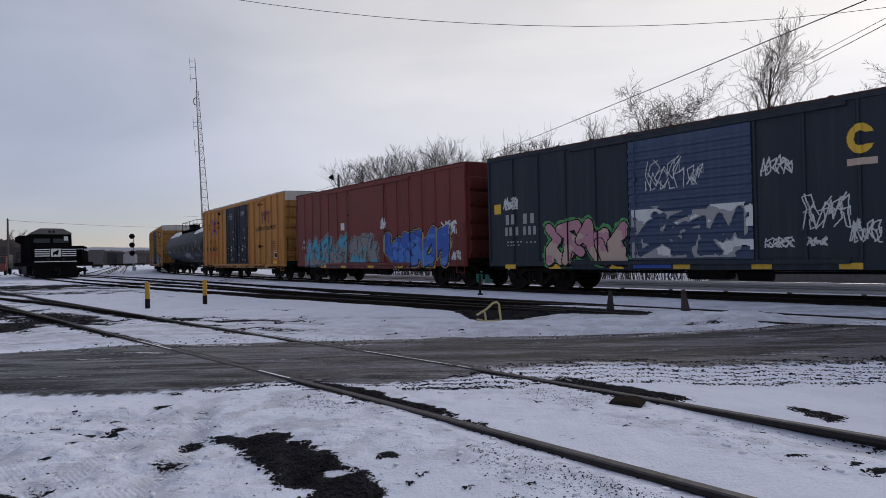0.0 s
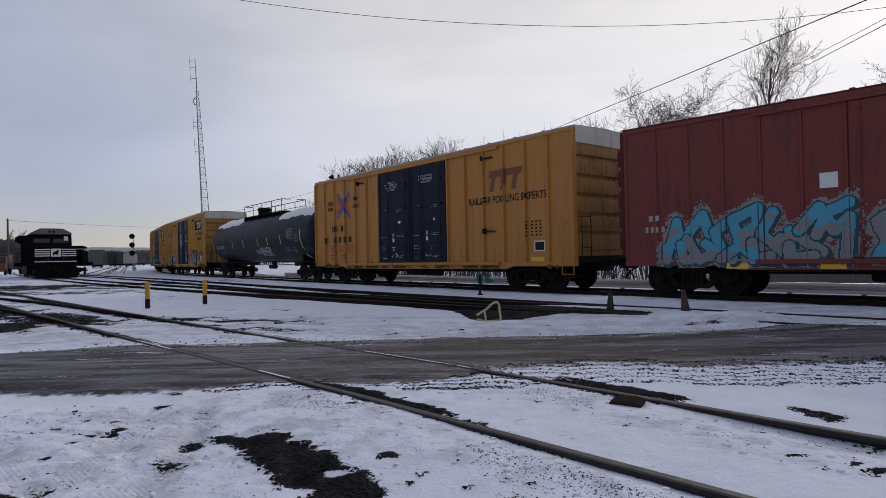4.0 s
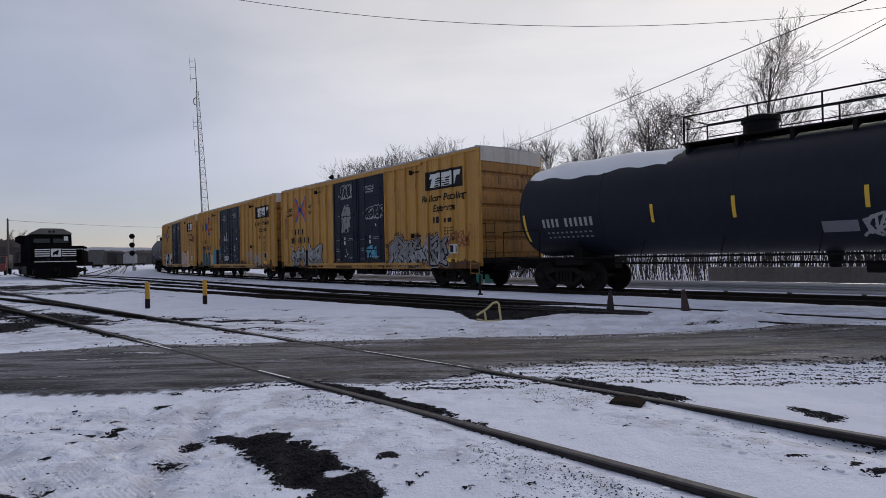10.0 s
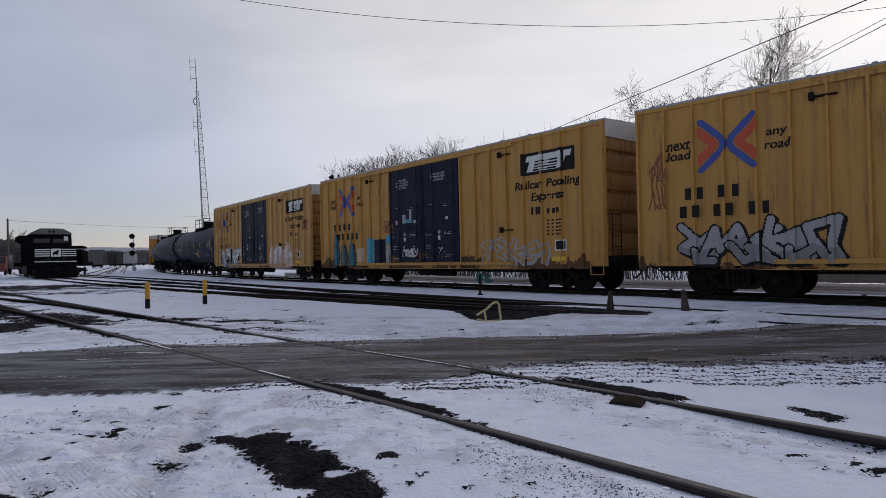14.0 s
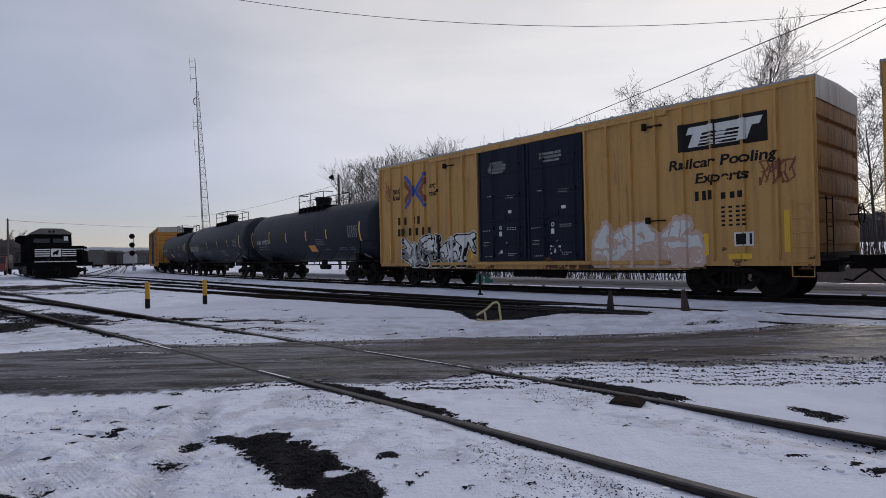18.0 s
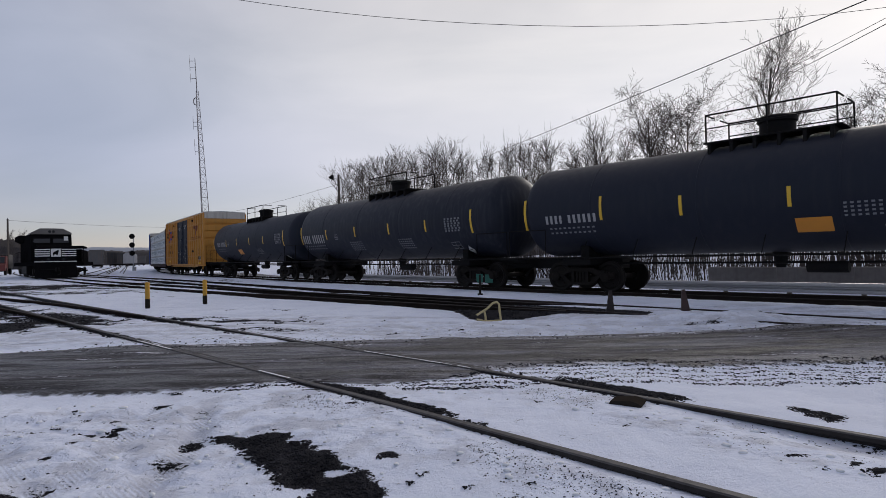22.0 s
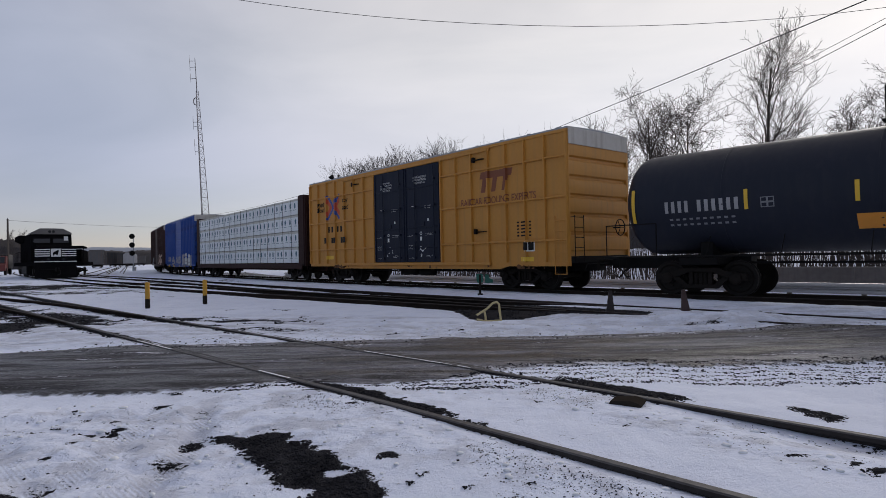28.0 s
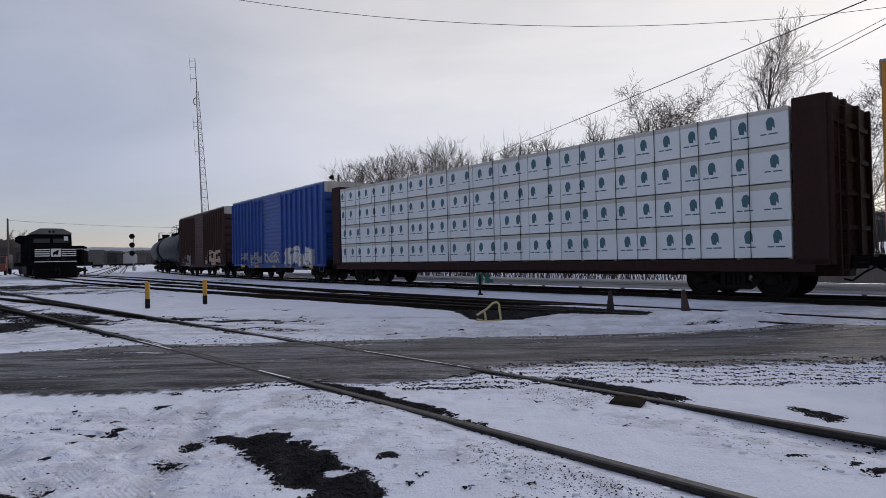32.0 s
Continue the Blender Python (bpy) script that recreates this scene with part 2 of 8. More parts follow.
M_FARWOOD = material("far leafless wood", (0.040, 0.035, 0.038), 1.0, other=(0.026, 0.023, 0.024), grain=0.9, bump=0)
M_TRUCKRED = material("red cab paint", (0.13, 0.022, 0.018), 0.45)
M_CYAN = material("cyan spray paint", (0.075, 0.34, 0.48), 0.6, other=(0.06, 0.24, 0.38))
M_TEAL = material("dull teal spray paint", (0.045, 0.17, 0.24), 0.6, other=(0.03, 0.10, 0.15), amount=0.8)
M_SLATE = material("grey green spray paint", (0.13, 0.18, 0.17), 0.6, other=(0.06, 0.09, 0.10), amount=0.8)
M_SPBLUE = material("blue spray paint", (0.035, 0.10, 0.46), 0.6, other=(0.05, 0.12, 0.36))
M_PINK = material("pink spray paint", (0.56, 0.27, 0.32), 0.6, other=(0.42, 0.20, 0.27))
M_SPGREEN = material("green spray paint", (0.09, 0.33, 0.10), 0.6)
M_SPGREY = material("silver spray paint", (0.37, 0.36, 0.37), 0.55, other=(0.25, 0.24, 0.25))
M_SPSALMON = material("pale salmon spray paint", (0.62, 0.44, 0.36), 0.6, other=(0.5, 0.36, 0.3))
M_SPSILVER = material("dull silver spray paint", (0.24, 0.23, 0.235), 0.55, other=(0.16, 0.155, 0.16))
M_DARKTEAL = material("dark teal spray paint", (0.02, 0.05, 0.075), 0.6, other=(0.03, 0.07, 0.10))
M_SKYBLUE = material("light blue spray paint", (0.07, 0.21, 0.58), 0.6, other=(0.05, 0.14, 0.48))
M_MARK = material("teal printed mark", (0.06, 0.15, 0.20), 0.6)


# ---------------------------------------------------------------- mesh helpers
class Shape:
    """Collects vertices and faces of one mesh."""

    def __init__(self):
        self.v, self.f = [], []

    def add(self, verts, faces):
        k = len(self.v)
        self.v += [tuple(p) for p in verts]
        self.f += [tuple(i + k for i in f) for f in faces]
        return self

    def box(self, x0, x1, y0, y1, z0, z1, c=0.0):
        """A box with its edges cut off by c."""
        if c <= 0:
            return self.add([(x0, y0, z0), (x1, y0, z0), (x1, y1, z0), (x0, y1, z0), (x0, y0, z1), (x1, y0, z1), (x1, y1, z1), (x0, y1, z1)],
                            [(0, 3, 2, 1), (4, 5, 6, 7), (0, 1, 5, 4), (1, 2, 6, 5), (2, 3, 7, 6), (3, 0, 4, 7)])
        c = min(c, 0.45 * (x1 - x0), 0.45 * (y1 - y0), 0.45 * (z1 - z0))
        lo, hi = (x0, y0, z0), (x1, y1, z1)
        vs, at = [], {}
        for sx in (0, 1):
            for sy in (0, 1):
                for sz in (0, 1):
                    for axis in range(3):
                        p = []
                        for d, s in enumerate((sx, sy, sz)):
                            edge = hi[d] if s else lo[d]
                            p.append(edge if d == axis else edge + (-c if s else c))
                        at[sx, sy, sz, axis] = len(vs)
                        vs.append(p)
        fs = []
        for axis in range(3):
            a, b = (axis + 1) % 3, (axis + 2) % 3
            for s in (0, 1):
                loop = []
                for u, w in ((0, 0), (1, 0), (1, 1), (0, 1)):
                    k = [0, 0, 0]
                    k[axis], k[a], k[b] = s, u, w
                    loop.append(at[(*k, axis)])
                fs.append(loop if s else loop[::-1])
            for u in (0, 1):
                for w in (0, 1):
                    k0, k1 = [0, 0, 0], [0, 0, 0]
                    k0[a], k0[b], k1[a], k1[b], k1[axis] = u, w, u, w, 1
                    q = [at[(*k0, a)], at[(*k1, a)], at[(*k1, b)], at[(*k0, b)]]
                    fs.append(q if (u == w) else q[::-1])
        for sx in (0, 1):
            for sy in (0, 1):
                for sz in (0, 1):
                    q = [at[sx, sy, sz, d] for d in range(3)]
                    fs.append(q if (sx + sy + sz) % 2 else q[::-1])
        return self.add(vs, fs)

    def tube(self, pts, r, n=6, r1=None, cap=True):
        """A round bar along pts; r may shrink to r1 at its end."""
        pts = [Vector(p) for p in pts]
        vs, fs = [], []
        for i, p in enumerate(pts):
            d = (pts[min(i + 1, len(pts) - 1)] - pts[max(i - 1, 0)]).normalized()
            u = d.orthogonal().normalized() if i == 0 else (u - d * u.dot(d)).normalized()
            w = d.cross(u)
            rr = r if r1 is None else r + (r1 - r) * i / (len(pts) - 1)
            vs += [p + (u * math.cos(a) + w * math.sin(a)) * rr for a in (2 * math.pi * k / n for k in range(n))]
        for i in range(len(pts) - 1):
            for k in range(n):
                a, b = i * n + k, i * n + (k + 1) % n
                fs.append((a, b, b + n, a + n))
        if cap:
            fs += [tuple(range(n))[::-1], tuple(range((len(pts) - 1) * n, len(pts) * n))]
        return self.add(vs, fs)

    def lathe(self, prof, axis="x", n=24, at=(0, 0, 0)):
        """Turns a profile of (place along the axis, radius)."""
        vs, fs = [], []
        for a, r in prof:
            for k in range(n):
                c, s = math.cos(2 * math.pi * k / n) * r, math.sin(2 * math.pi * k / n) * r
                p = {"x": (a, c, s), "y": (s, a, c), "z": (c, s, a)}[axis]
                vs.append([p[i] + at[i] for i in range(3)])
        for i in range(len(prof) - 1):
            for k in range(n):
                a, b = i * n + k, i * n + (k + 1) % n
                fs.append((a, b, b + n, a + n))
        if prof[0][1] > 1e-4:
            fs.append(tuple(range(n))[::-1])
        if prof[-1][1] > 1e-4:
            fs.append(tuple(range((len(prof) - 1) * n, len(prof) * n)))
        return self.add(vs, fs)

    def prism(self, outline, axis, a0, a1):
        """An outline in the two other axes, drawn out from a0 to a1."""
        n = len(outline)
        put = {"x": lambda p, a: (a, p[0], p[1]), "y": lambda p, a: (p[0], a, p[1]), "z": lambda p, a: (p[0], p[1], a)}[axis]
        vs = [put(p, a0) for p in outline] + [put(p, a1) for p in outline]
        fs = [(i, (i + 1) % n, (i + 1) % n + n, i + n) for i in range(n)] + [tuple(range(n))[::-1], tuple(range(n, 2 * n))]
        return self.add(vs, fs)

    def mesh(self, name, mat, smooth=True):
        me = bpy.data.meshes.new(name)
        me.from_pydata(self.v, [], self.f)
        bm = bmesh.new()
        bm.from_mesh(me)
        bmesh.ops.recalc_face_normals(bm, faces=bm.faces)
        bm.to_mesh(me)
        bm.free()
        me.materials.append(mat)
        if smooth:
            me.polygons.foreach_set("use_smooth", [True] * len(me.polygons))
            me.set_sharp_from_angle(angle=radians(38))
        return me


def part(name, shape, mat, parent, label="", at=(0, 0, 0), turn=(0, 0, 0), smooth=True):
    """One mesh under a thing or under a part; shape may be a mesh that alike parts share."""
    me = shape if isinstance(shape, bpy.types.Mesh) else shape.mesh(name, mat, smooth)
    ob = new(name, me)
    ob.parent = parent
    ob.location, ob.rotation_euler = at, turn
    return tagged(ob, label)


def thing(name, label, category, group="", at=(0, 0, 0), rz=0.0, kind=""):
    ob = new(name)
    ob.empty_display_size = 0.3
    ob.location, ob.rotation_euler = at, (0, 0, rz)
    return tagged(ob, label, category, group, kind)


def solo(name, shape, mat, label, category, group="", at=(0, 0, 0), rz=0.0, kind="", smooth=True):
    """A thing that is one mesh."""
    ob = new(name, shape if isinstance(shape, bpy.types.Mesh) else shape.mesh(name, mat, smooth))
    ob.location, ob.rotation_euler = at, (0, 0, rz)
    return tagged(ob, label, category, group, kind)


# ---------------------------------------------------------------- the plan: tracks
def vnoise(x, y, seed=0):
    """Smooth random field between 0 and 1 with cells one unit wide."""
    x, y = np.asarray(x, float), np.asarray(y, float)
    xi, yi = np.floor(x).astype(np.int64), np.floor(y).astype(np.int64)
    fx, fy = x - xi, y - yi
    fx, fy = fx * fx * (3 - 2 * fx), fy * fy * (3 - 2 * fy)

    def h(i, j):
        k = (i * 374761393 + j * 668265263 + seed * 144269504) & 0x7FFFFFFF
        k = ((k ^ (k >> 13)) * 1274126177) & 0x7FFFFFFF
        return ((k ^ (k >> 16)) & 0xFFFF) / 65535.0

    return (h(xi, yi) * (1 - fx) + h(xi + 1, yi) * fx) * (1 - fy) + (h(xi, yi + 1) * (1 - fx) + h(xi + 1, yi + 1) * fx) * fy


def fbm(x, y, seed=0, octaves=4):
    total, amp, norm = 0.0, 1.0, 0.0
    for o in range(octaves):
        total = total + amp * vnoise(x * 2 ** o + 17.3 * o, y * 2 ** o - 9.1 * o, seed + o)
        norm += amp
        amp *= 0.5
    return total / norm


def step01(a, b, x):
    t = np.clip((np.asarray(x, float) - a) / (b - a), 0, 1)
    return t * t * (3 - 2 * t)


# main curve: bend (1/m) along its length, from the far end to the near end; s = 0 lies straight ahead
BEND_S = [-420, -150, -90, -73.1, -56.25, -39.4, -22.5, -5.6, 11.25, 28.1, 45, 75]
BEND_K = [0.0, 0.004, 0.0061, 0.0051, 0.0041, 0.0031, 0.0028, 0.0022, 0.0055, 0.0070, 0.0085, 0.0]
TS = np.arange(-420, 200.01, 0.5)
_k = np.interp(TS, BEND_S, BEND_K)
TH = np.concatenate([[0], np.cumsum((_k[1:] + _k[:-1]) * 0.25)])
_i0 = int(np.argmin(abs(TS)))
TH = TH - TH[_i0] - 0.8753
TX = np.concatenate([[0], np.cumsum((np.cos(TH)[1:] + np.cos(TH)[:-1]) * 0.25)])
TY = np.concatenate([[0], np.cumsum((np.sin(TH)[1:] + np.sin(TH)[:-1]) * 0.25)])
TX, TY = TX - TX[_i0], TY - TY[_i0] + 24.941


def on_curve(s, lat=0.0):
    """Place and heading on the main curve; lat: metres towards the camera's side."""
    x, y, a = np.interp(s, TS, TX), np.interp(s, TS, TY), np.interp(s, TS, TH)
    return x + lat * np.sin(a), y - lat * np.cos(a), a


def siding_lat(s):
    return 5.35 + 0.0025 * np.minimum(0, s + 12) ** 2


def engine_lat(s):
    return np.maximum(6.8 - 0.107 * s, 5.35) + 0.0018 * np.minimum(0, s + 38.5) ** 2


T1_A = radians(-45.5)
T1_D, T1_N = (math.cos(T1_A), math.sin(T1_A)), (-math.sin(T1_A), math.cos(T1_A))


T1_C = 3.765


def near_rise(a):
    """The near track lies a little higher where the road crosses it."""
    return 0.022 * np.exp(-((np.asarray(a) + 4.3) / 2.6) ** 2)


def on_near(a, off):
    """Place on the straight near track: a along it towards the right, off across it away from the camera."""
    return a * T1_D[0] + off * T1_N[0], a * T1_D[1] + off * T1_N[1]


def turnout_off(a):
    return 3.765 - 0.0045 * np.minimum(0, a + 13) ** 2


def run(t):
    """How far the train has rolled at t, counted from 16 s."""
    u = (t - 16.0) / 16.0
    return 16.0 * (5.7731 * u + 0.5723 * u * u / 2 - 0.2864 * u ** 3 / 3 + 0.0325 * u ** 4 / 4)


# ---------------------------------------------------------------- ground: one sheet of trodden snow, muddy road and ballast
def spread(lo, hi, centre, a, step):
    u0, u1 = math.asinh((lo - centre) / a), math.asinh((hi - centre) / a)
    return centre + a * np.sinh(np.linspace(u0, u1, int((u1 - u0) / step)))


def track_place(x, y):
    """(s, lat) of ground points in terms of the main curve."""
    order = np.arange(0, len(TS), 4)
    best, bs = np.full(x.shape, 1e18), np.zeros(x.shape)
    for i in order:
        d = (x - TX[i]) ** 2 + (y - TY[i]) ** 2
        m = d < best
        best[m], bs[m] = d[m], TS[i]
    for _ in range(2):
        cx, cy, a = on_curve(bs)
        bs = np.clip(bs + (x - cx) * np.cos(a) + (y - cy) * np.sin(a), TS[0], TS[-1])
    cx, cy, a = on_curve(bs)
    return bs, (x - cx) * np.sin(a) - (y - cy) * np.cos(a)


def blob(x, y, cx, cy, rx, ry, turn, seed, rag=0.5):
    """1 inside a ragged oval patch, falling to 0 at its rim."""
    c, s = math.cos(turn), math.sin(turn)
    u, v = ((x - cx) * c + (y - cy) * s) / rx, (-(x - cx) * s + (y - cy) * c) / ry
    return np.clip(1.25 - np.hypot(u, v) - rag * (fbm(x * 3.3, y * 3.3, seed, 4) - 0.5) * 2, -1, 1)


def path_distance(x, y, line):
    d = np.full(x.shape, 9.0)
    for (ax, ay), (bx, by) in zip(line[:-1], line[1:]):
        ux, uy = bx - ax, by - ay
        t = np.clip(((x - ax) * ux + (y - ay) * uy) / (ux * ux + uy * uy), 0, 1)
        d = np.minimum(d, np.hypot(x - ax - t * ux, y - ay - t * uy))
    return d


WHEEL_TRACKS = ([(-2.20, 5.5), (-2.05, 5.1), (-1.84, 4.35), (-1.71, 3.76), (-1.76, 3.36), (-1.9, 2.7)], [(-2.52, 5.5), (-2.48, 5.3), (-2.35, 4.56), (-2.32, 4.07), (-2.28, 3.55), (-2.4, 2.7)],
                [(-4.2, 4.6), (-3.2, 4.15), (-2.6, 3.62), (-2.2, 3.1), (-2.0, 2.6)], [(-4.2, 4.25), (-3.3, 3.85), (-2.75, 3.4), (-2.4, 2.9)])
BARE_LINE = [(-1.60, 4.22), (-1.30, 4.03), (-1.03, 3.80), (-0.83, 3.56), (-0.66, 3.35), (-0.56, 3.15)]


def ground_fields(x, y):
    s, lat = track_place(x, y)
    a, off = x * T1_D[0] + y * T1_D[1], x * T1_N[0] + y * T1_N[1]
    n1, n2, n3 = fbm(x * 0.35, y * 0.35, 3), fbm(x * 1.7, y * 1.7, 11), fbm(x * 6.0, y * 6.0, 23, 3)
    # muddy road across the tracks
    edge_n = (fbm(x * 0.7, y * 0.7, 31) - 0.5) * 0.5
    near_e, far_e = 5.45 + 0.85 * step01(-0.4, 1.3, x) + edge_n, 8.85 + 0.04 * x - 0.5 * step01(-4, -7, x) + edge_n * 0.7
    road = step01(near_e - 0.25, near_e + 0.45, y) * (1 - step01(far_e - 0.25, far_e + 0.2, y))
    z = -0.085 + 0.05 * (n1 - 0.5) + 0.045 * (n2 - 0.5) + 0.018 * (n3 - 0.5)
    # wheel ruts run along the road and curve off over the near snow
    ruts = np.sin((y + 0.06 * np.sin(x * 0.5)) * 6.5) * 0.5 + np.sin((y - 0.04 * x) * 15.0) * 0.3
    z_road = -0.008 + 0.012 * ruts * n2 + 0.02 * (n2 - 0.5) + 0.012 * (n3 - 0.5)
    # trodden and driven snow in front of the road
    tyre = sum(k * np.exp(-(path_distance(x, y, w) / 0.105) ** 4) for w, k in zip(WHEEL_TRACKS, (1.0, 0.9, 0.75, 0.7)))
    fore = 1 - step01(4.9, 5.6, y)
    # shallow drift streaks; the tyre mask also greys them to draw their shading
    drift = step01(0.46, 0.58, fbm(x * 0.35 + 0.1 * y, (y + 0.10 * x + 0.5 * np.sin(x * 0.35)) * 3.0, 65, 3)) * step01(8.9, 9.6, y) * step01(15.0, 12.0, y) * step01(-9, -6, x)
    z = z - 0.035 * tyre * fore * (0.6 + 0.8 * n2) - 0.028 * drift
    steps_ = np.clip(vnoise(x * 5.2, y * 3.6, 41) - 0.72, 0, 1) * fore * step01(0.2, 0.55, vnoise(x * 0.6, y * 0.6, 42))
    z = z - 0.20 * steps_
    # boot prints in rows over the near snow
    for k, (px, py, dx, dy) in enumerate(((-3.4, 4.75, 0.30, -0.20), (-3.0, 3.35, 0.27, 0.24), (-0.35, 4.75, 0.33, -0.08), (0.9, 3.2, 0.22, -0.26))):
        for i in range(7):
            qx, qy = px + dx * i + 0.07 * math.sin(5 * i + k), py + dy * i + 0.08 * (-1) ** i
            z = z - 0.026 * np.exp(-((((x - qx) * dx + (y - qy) * dy) / math.hypot(dx, dy) / 0.12) ** 4 + (((x - qx) * dy - (y - qy) * dx) / math.hypot(dx, dy) / 0.05) ** 4))
    rough_ = np.clip(fore * step01(0.6, -1.6, x - 0.25 * (y - 3.5)) + 0.7 * step01(8.5, 9.1, y) * step01(12.5, 10.5, y), 0, 1)
    z = z + rough_ * (0.085 * (fbm(x * 3.1, y * 3.6, 71, 3) - 0.5) + 0.11 * np.clip(fbm(x * 7.0, y * 8.0, 72, 3) - 0.56, 0, 1) - 0.07 * np.clip(fbm(x * 5.0, y * 7.0, 74, 2) - 0.60, 0, 1))
    z = z + (z_road - z) * road
    pits = np.clip(fbm(x * 4.2, y * 5.0, 75, 2) - 0.58, 0, 1) * step01(0.3, 1.2, x) * fore
    z = z - 0.10 * pits
    # near track: packed flush on the road, snow lying close under the rail heads elsewhere, hollow inside the far rail
    hump = near_rise(a)
    z = z + hump * np.exp(-((off - T1_C) / 2.2) ** 2)
    level = -0.008 - 0.012 * step01(4.7, 3.6, y) - 0.016 * step01(9.0, 10.5, y) + 0.008 * (n2 - 0.5) + 0.010 * (n3 - 0.5) + hump
    w1 = np.exp(-((off - T1_C) / 1.75) ** 4) * (1 - road) * step01(-16, -11, a)
    z = z + (level - z) * w1
    z = z - (0.055 * np.exp(-((off - T1_C - 0.60) / 0.20) ** 2) + 0.03 * np.exp(-((off - T1_C + 0.60) / 0.16) ** 2)) * step01(-3.2, -0.6, a) * (1 - road)
    for rail in (T1_C - 0.753, T1_C + 0.753):
        flush = np.exp(-((off - rail) / 0.30) ** 2) * road
        z = z + (hump - 0.010 - z) * flush
        z = z - (0.004 + 0.010 * step01(4.9, 3.8, y)) * np.exp(-((off - rail) / 0.10) ** 2) * (1 - road)
    # ballast beds of the other tracks
    for c, on in ((0.0, 1.0), (siding_lat(s), 1.0), (engine_lat(s), step01(15, 8, s))):
        z = z - 0.05 * np.exp(-((np.abs(lat - c) - 0.75) / 0.22) ** 2) * on * (1 - road)
    z = z + 0.09 * np.exp(-((lat - 2.9) / 1.0) ** 2) * step01(-60, 0, s)
    z = z + 0.16 * np.exp(-((lat - 6.1) / 0.5) ** 2) * np.exp(-((s - 13.6) / 1.3) ** 2) + 0.06 * np.exp(-((lat - 6.6) / 0.6) ** 2) * step01(7, 10, s)
    # the ground falls behind the main curve to a lane, then rises to the wood
    z = z - 0.55 * step01(1.9, 3.6, -lat) * step01(-75, -45, s) + 2.2 * step01(12, 36, -lat) * step01(-70, -10, s)
    # a bank of ploughed snow lies over the siding where the road bends off
    z = z + 0.14 * np.exp(-((x - 5.55) / 0.75) ** 2 - ((y - 10.45) / 0.55) ** 2) * (0.6 + 0.8 * n2)
    w2 = np.exp(-((lat - siding_lat(s)) / 1.5) ** 4) * step01(8, 10.5, s) * (1 - road)
    z = z + (-0.022 + 0.02 * (n2 - 0.5) - z) * np.clip(w2, 0, 1) * (z < 0)
    z = z + 0.4 * (fbm(x * 0.02, y * 0.02, 77) - 0.5) * step01(60, 200, np.hypot(x, y))
    # how much snow covers the ground: 1 whole, 0 bare
    cover = 0.80 + 0.75 * (n2 - 0.5) * 0.7 + 0.2 * (n1 - 0.5)
    bare = np.maximum.reduce([
        1.2 - path_distance(x, y, BARE_LINE) / (0.05 + 0.16 * step01(-1.6, -1.0, x)) + 1.3 * (fbm(x * 5.5, y * 5.5, 51, 4) - 0.5) - 1.8 * np.exp(-((x + 0.67) / 0.10) ** 2 - ((y - 3.45) / 0.05) ** 2),
        blob(x, y, -0.35, 3.67, 0.09, 0.05, -0.3, 52, 0.9),
        blob(x, y, -0.15, 3.39, 0.06, 0.03, -0.4, 54, 0.9),
        blob(x, y, -3.02, 4.40, 0.045, 0.035, -0.3, 81, 0.8),
        blob(x, y, -2.75, 4.12, 0.035, 0.025, -0.3, 82, 0.8),
        blob(x, y, -2.62, 3.93, 0.035, 0.02, -0.3, 83, 0.8),
        blob(x, y, -2.99, 4.05, 0.03, 0.02, -0.3, 84, 0.8),
        blob(x, y, -2.23, 3.53, 0.04, 0.02, 0.4, 85, 0.8),
        blob(x, y, -2.46, 3.22, 0.07, 0.09, -0.3, 86, 0.7),
        0.26 * blob(x, y, -1.78, 4.13, 0.10, 0.08, 0.4, 87, 1.3),
        0.24 * blob(x, y, -1.85, 3.80, 0.16, 0.09, -0.4, 88, 1.5),
        0.24 * blob(x, y, -2.45, 4.35, 0.10, 0.08, 0.4, 89, 1.5),
        0.62 * blob(x, y, 2.70, 4.32, 0.34, 0.19, -0.9, 53, 1.9),
        1.0 * blob(x, y, -8.7, 13.5, 2.3, 0.75, -0.79, 57, 0.7),
        1.0 * blob(x, y, -8.9, 12.2, 1.4, 0.75, -0.79, 55, 0.8),
        0.50 * blob(x, y, -5.0, 12.7, 2.0, 0.5, -0.2, 58, 2.2),
        0.40 * blob(x, y, -3.3, 10.6, 1.6, 0.35, -0.3, 56, 2.2),
        0.42 * blob(x, y, -4.0, 15.1, 1.1, 0.22, -0.2, 66, 2.0),
        0.40 * blob(x, y, 4.6, 9.75, 0.8, 0.14, -0.15, 68, 1.6),
        0.5 * blob(x, y, -18.5, 26.0, 5.5, 2.0, 0.1, 69, 2.0),
        0.5 * blob(x, y, -14.4, 25.2, 2.2, 0.4, -0.1, 70, 1.8),
        0.45 * blob(x, y, -10.0, 21.6, 1.4, 0.25, -0.1, 73, 1.6),
        0.6 * blob(x, y, -11.8, 15.6, 4.5, 1.1, -0.79, 64, 1.5),
        0.7 * blob(x, y, -17.0, 30.0, 3.5, 0.7, 0.1, 59, 1.3),
        0.9 * blob(x, y, -24.0, 33.0, 8.5, 4.0, 0.2, 60, 1.5),
        0.8 * blob(x, y, -36.0, 40.0, 5.0, 3.0, 0.2, 63, 1.4)])
    inner = np.abs(off - (T1_C - 0.66)) - 0.045
    bare = np.maximum(bare, 1.05 - 9.0 * np.maximum(inner + 0.2 * (n3 - 0.5), 0) - 0.6 * np.abs(a + 4.1) + 0.5 * (n2 - 0.5))
    outer = np.abs(off - (T1_C + 0.93)) - 0.08
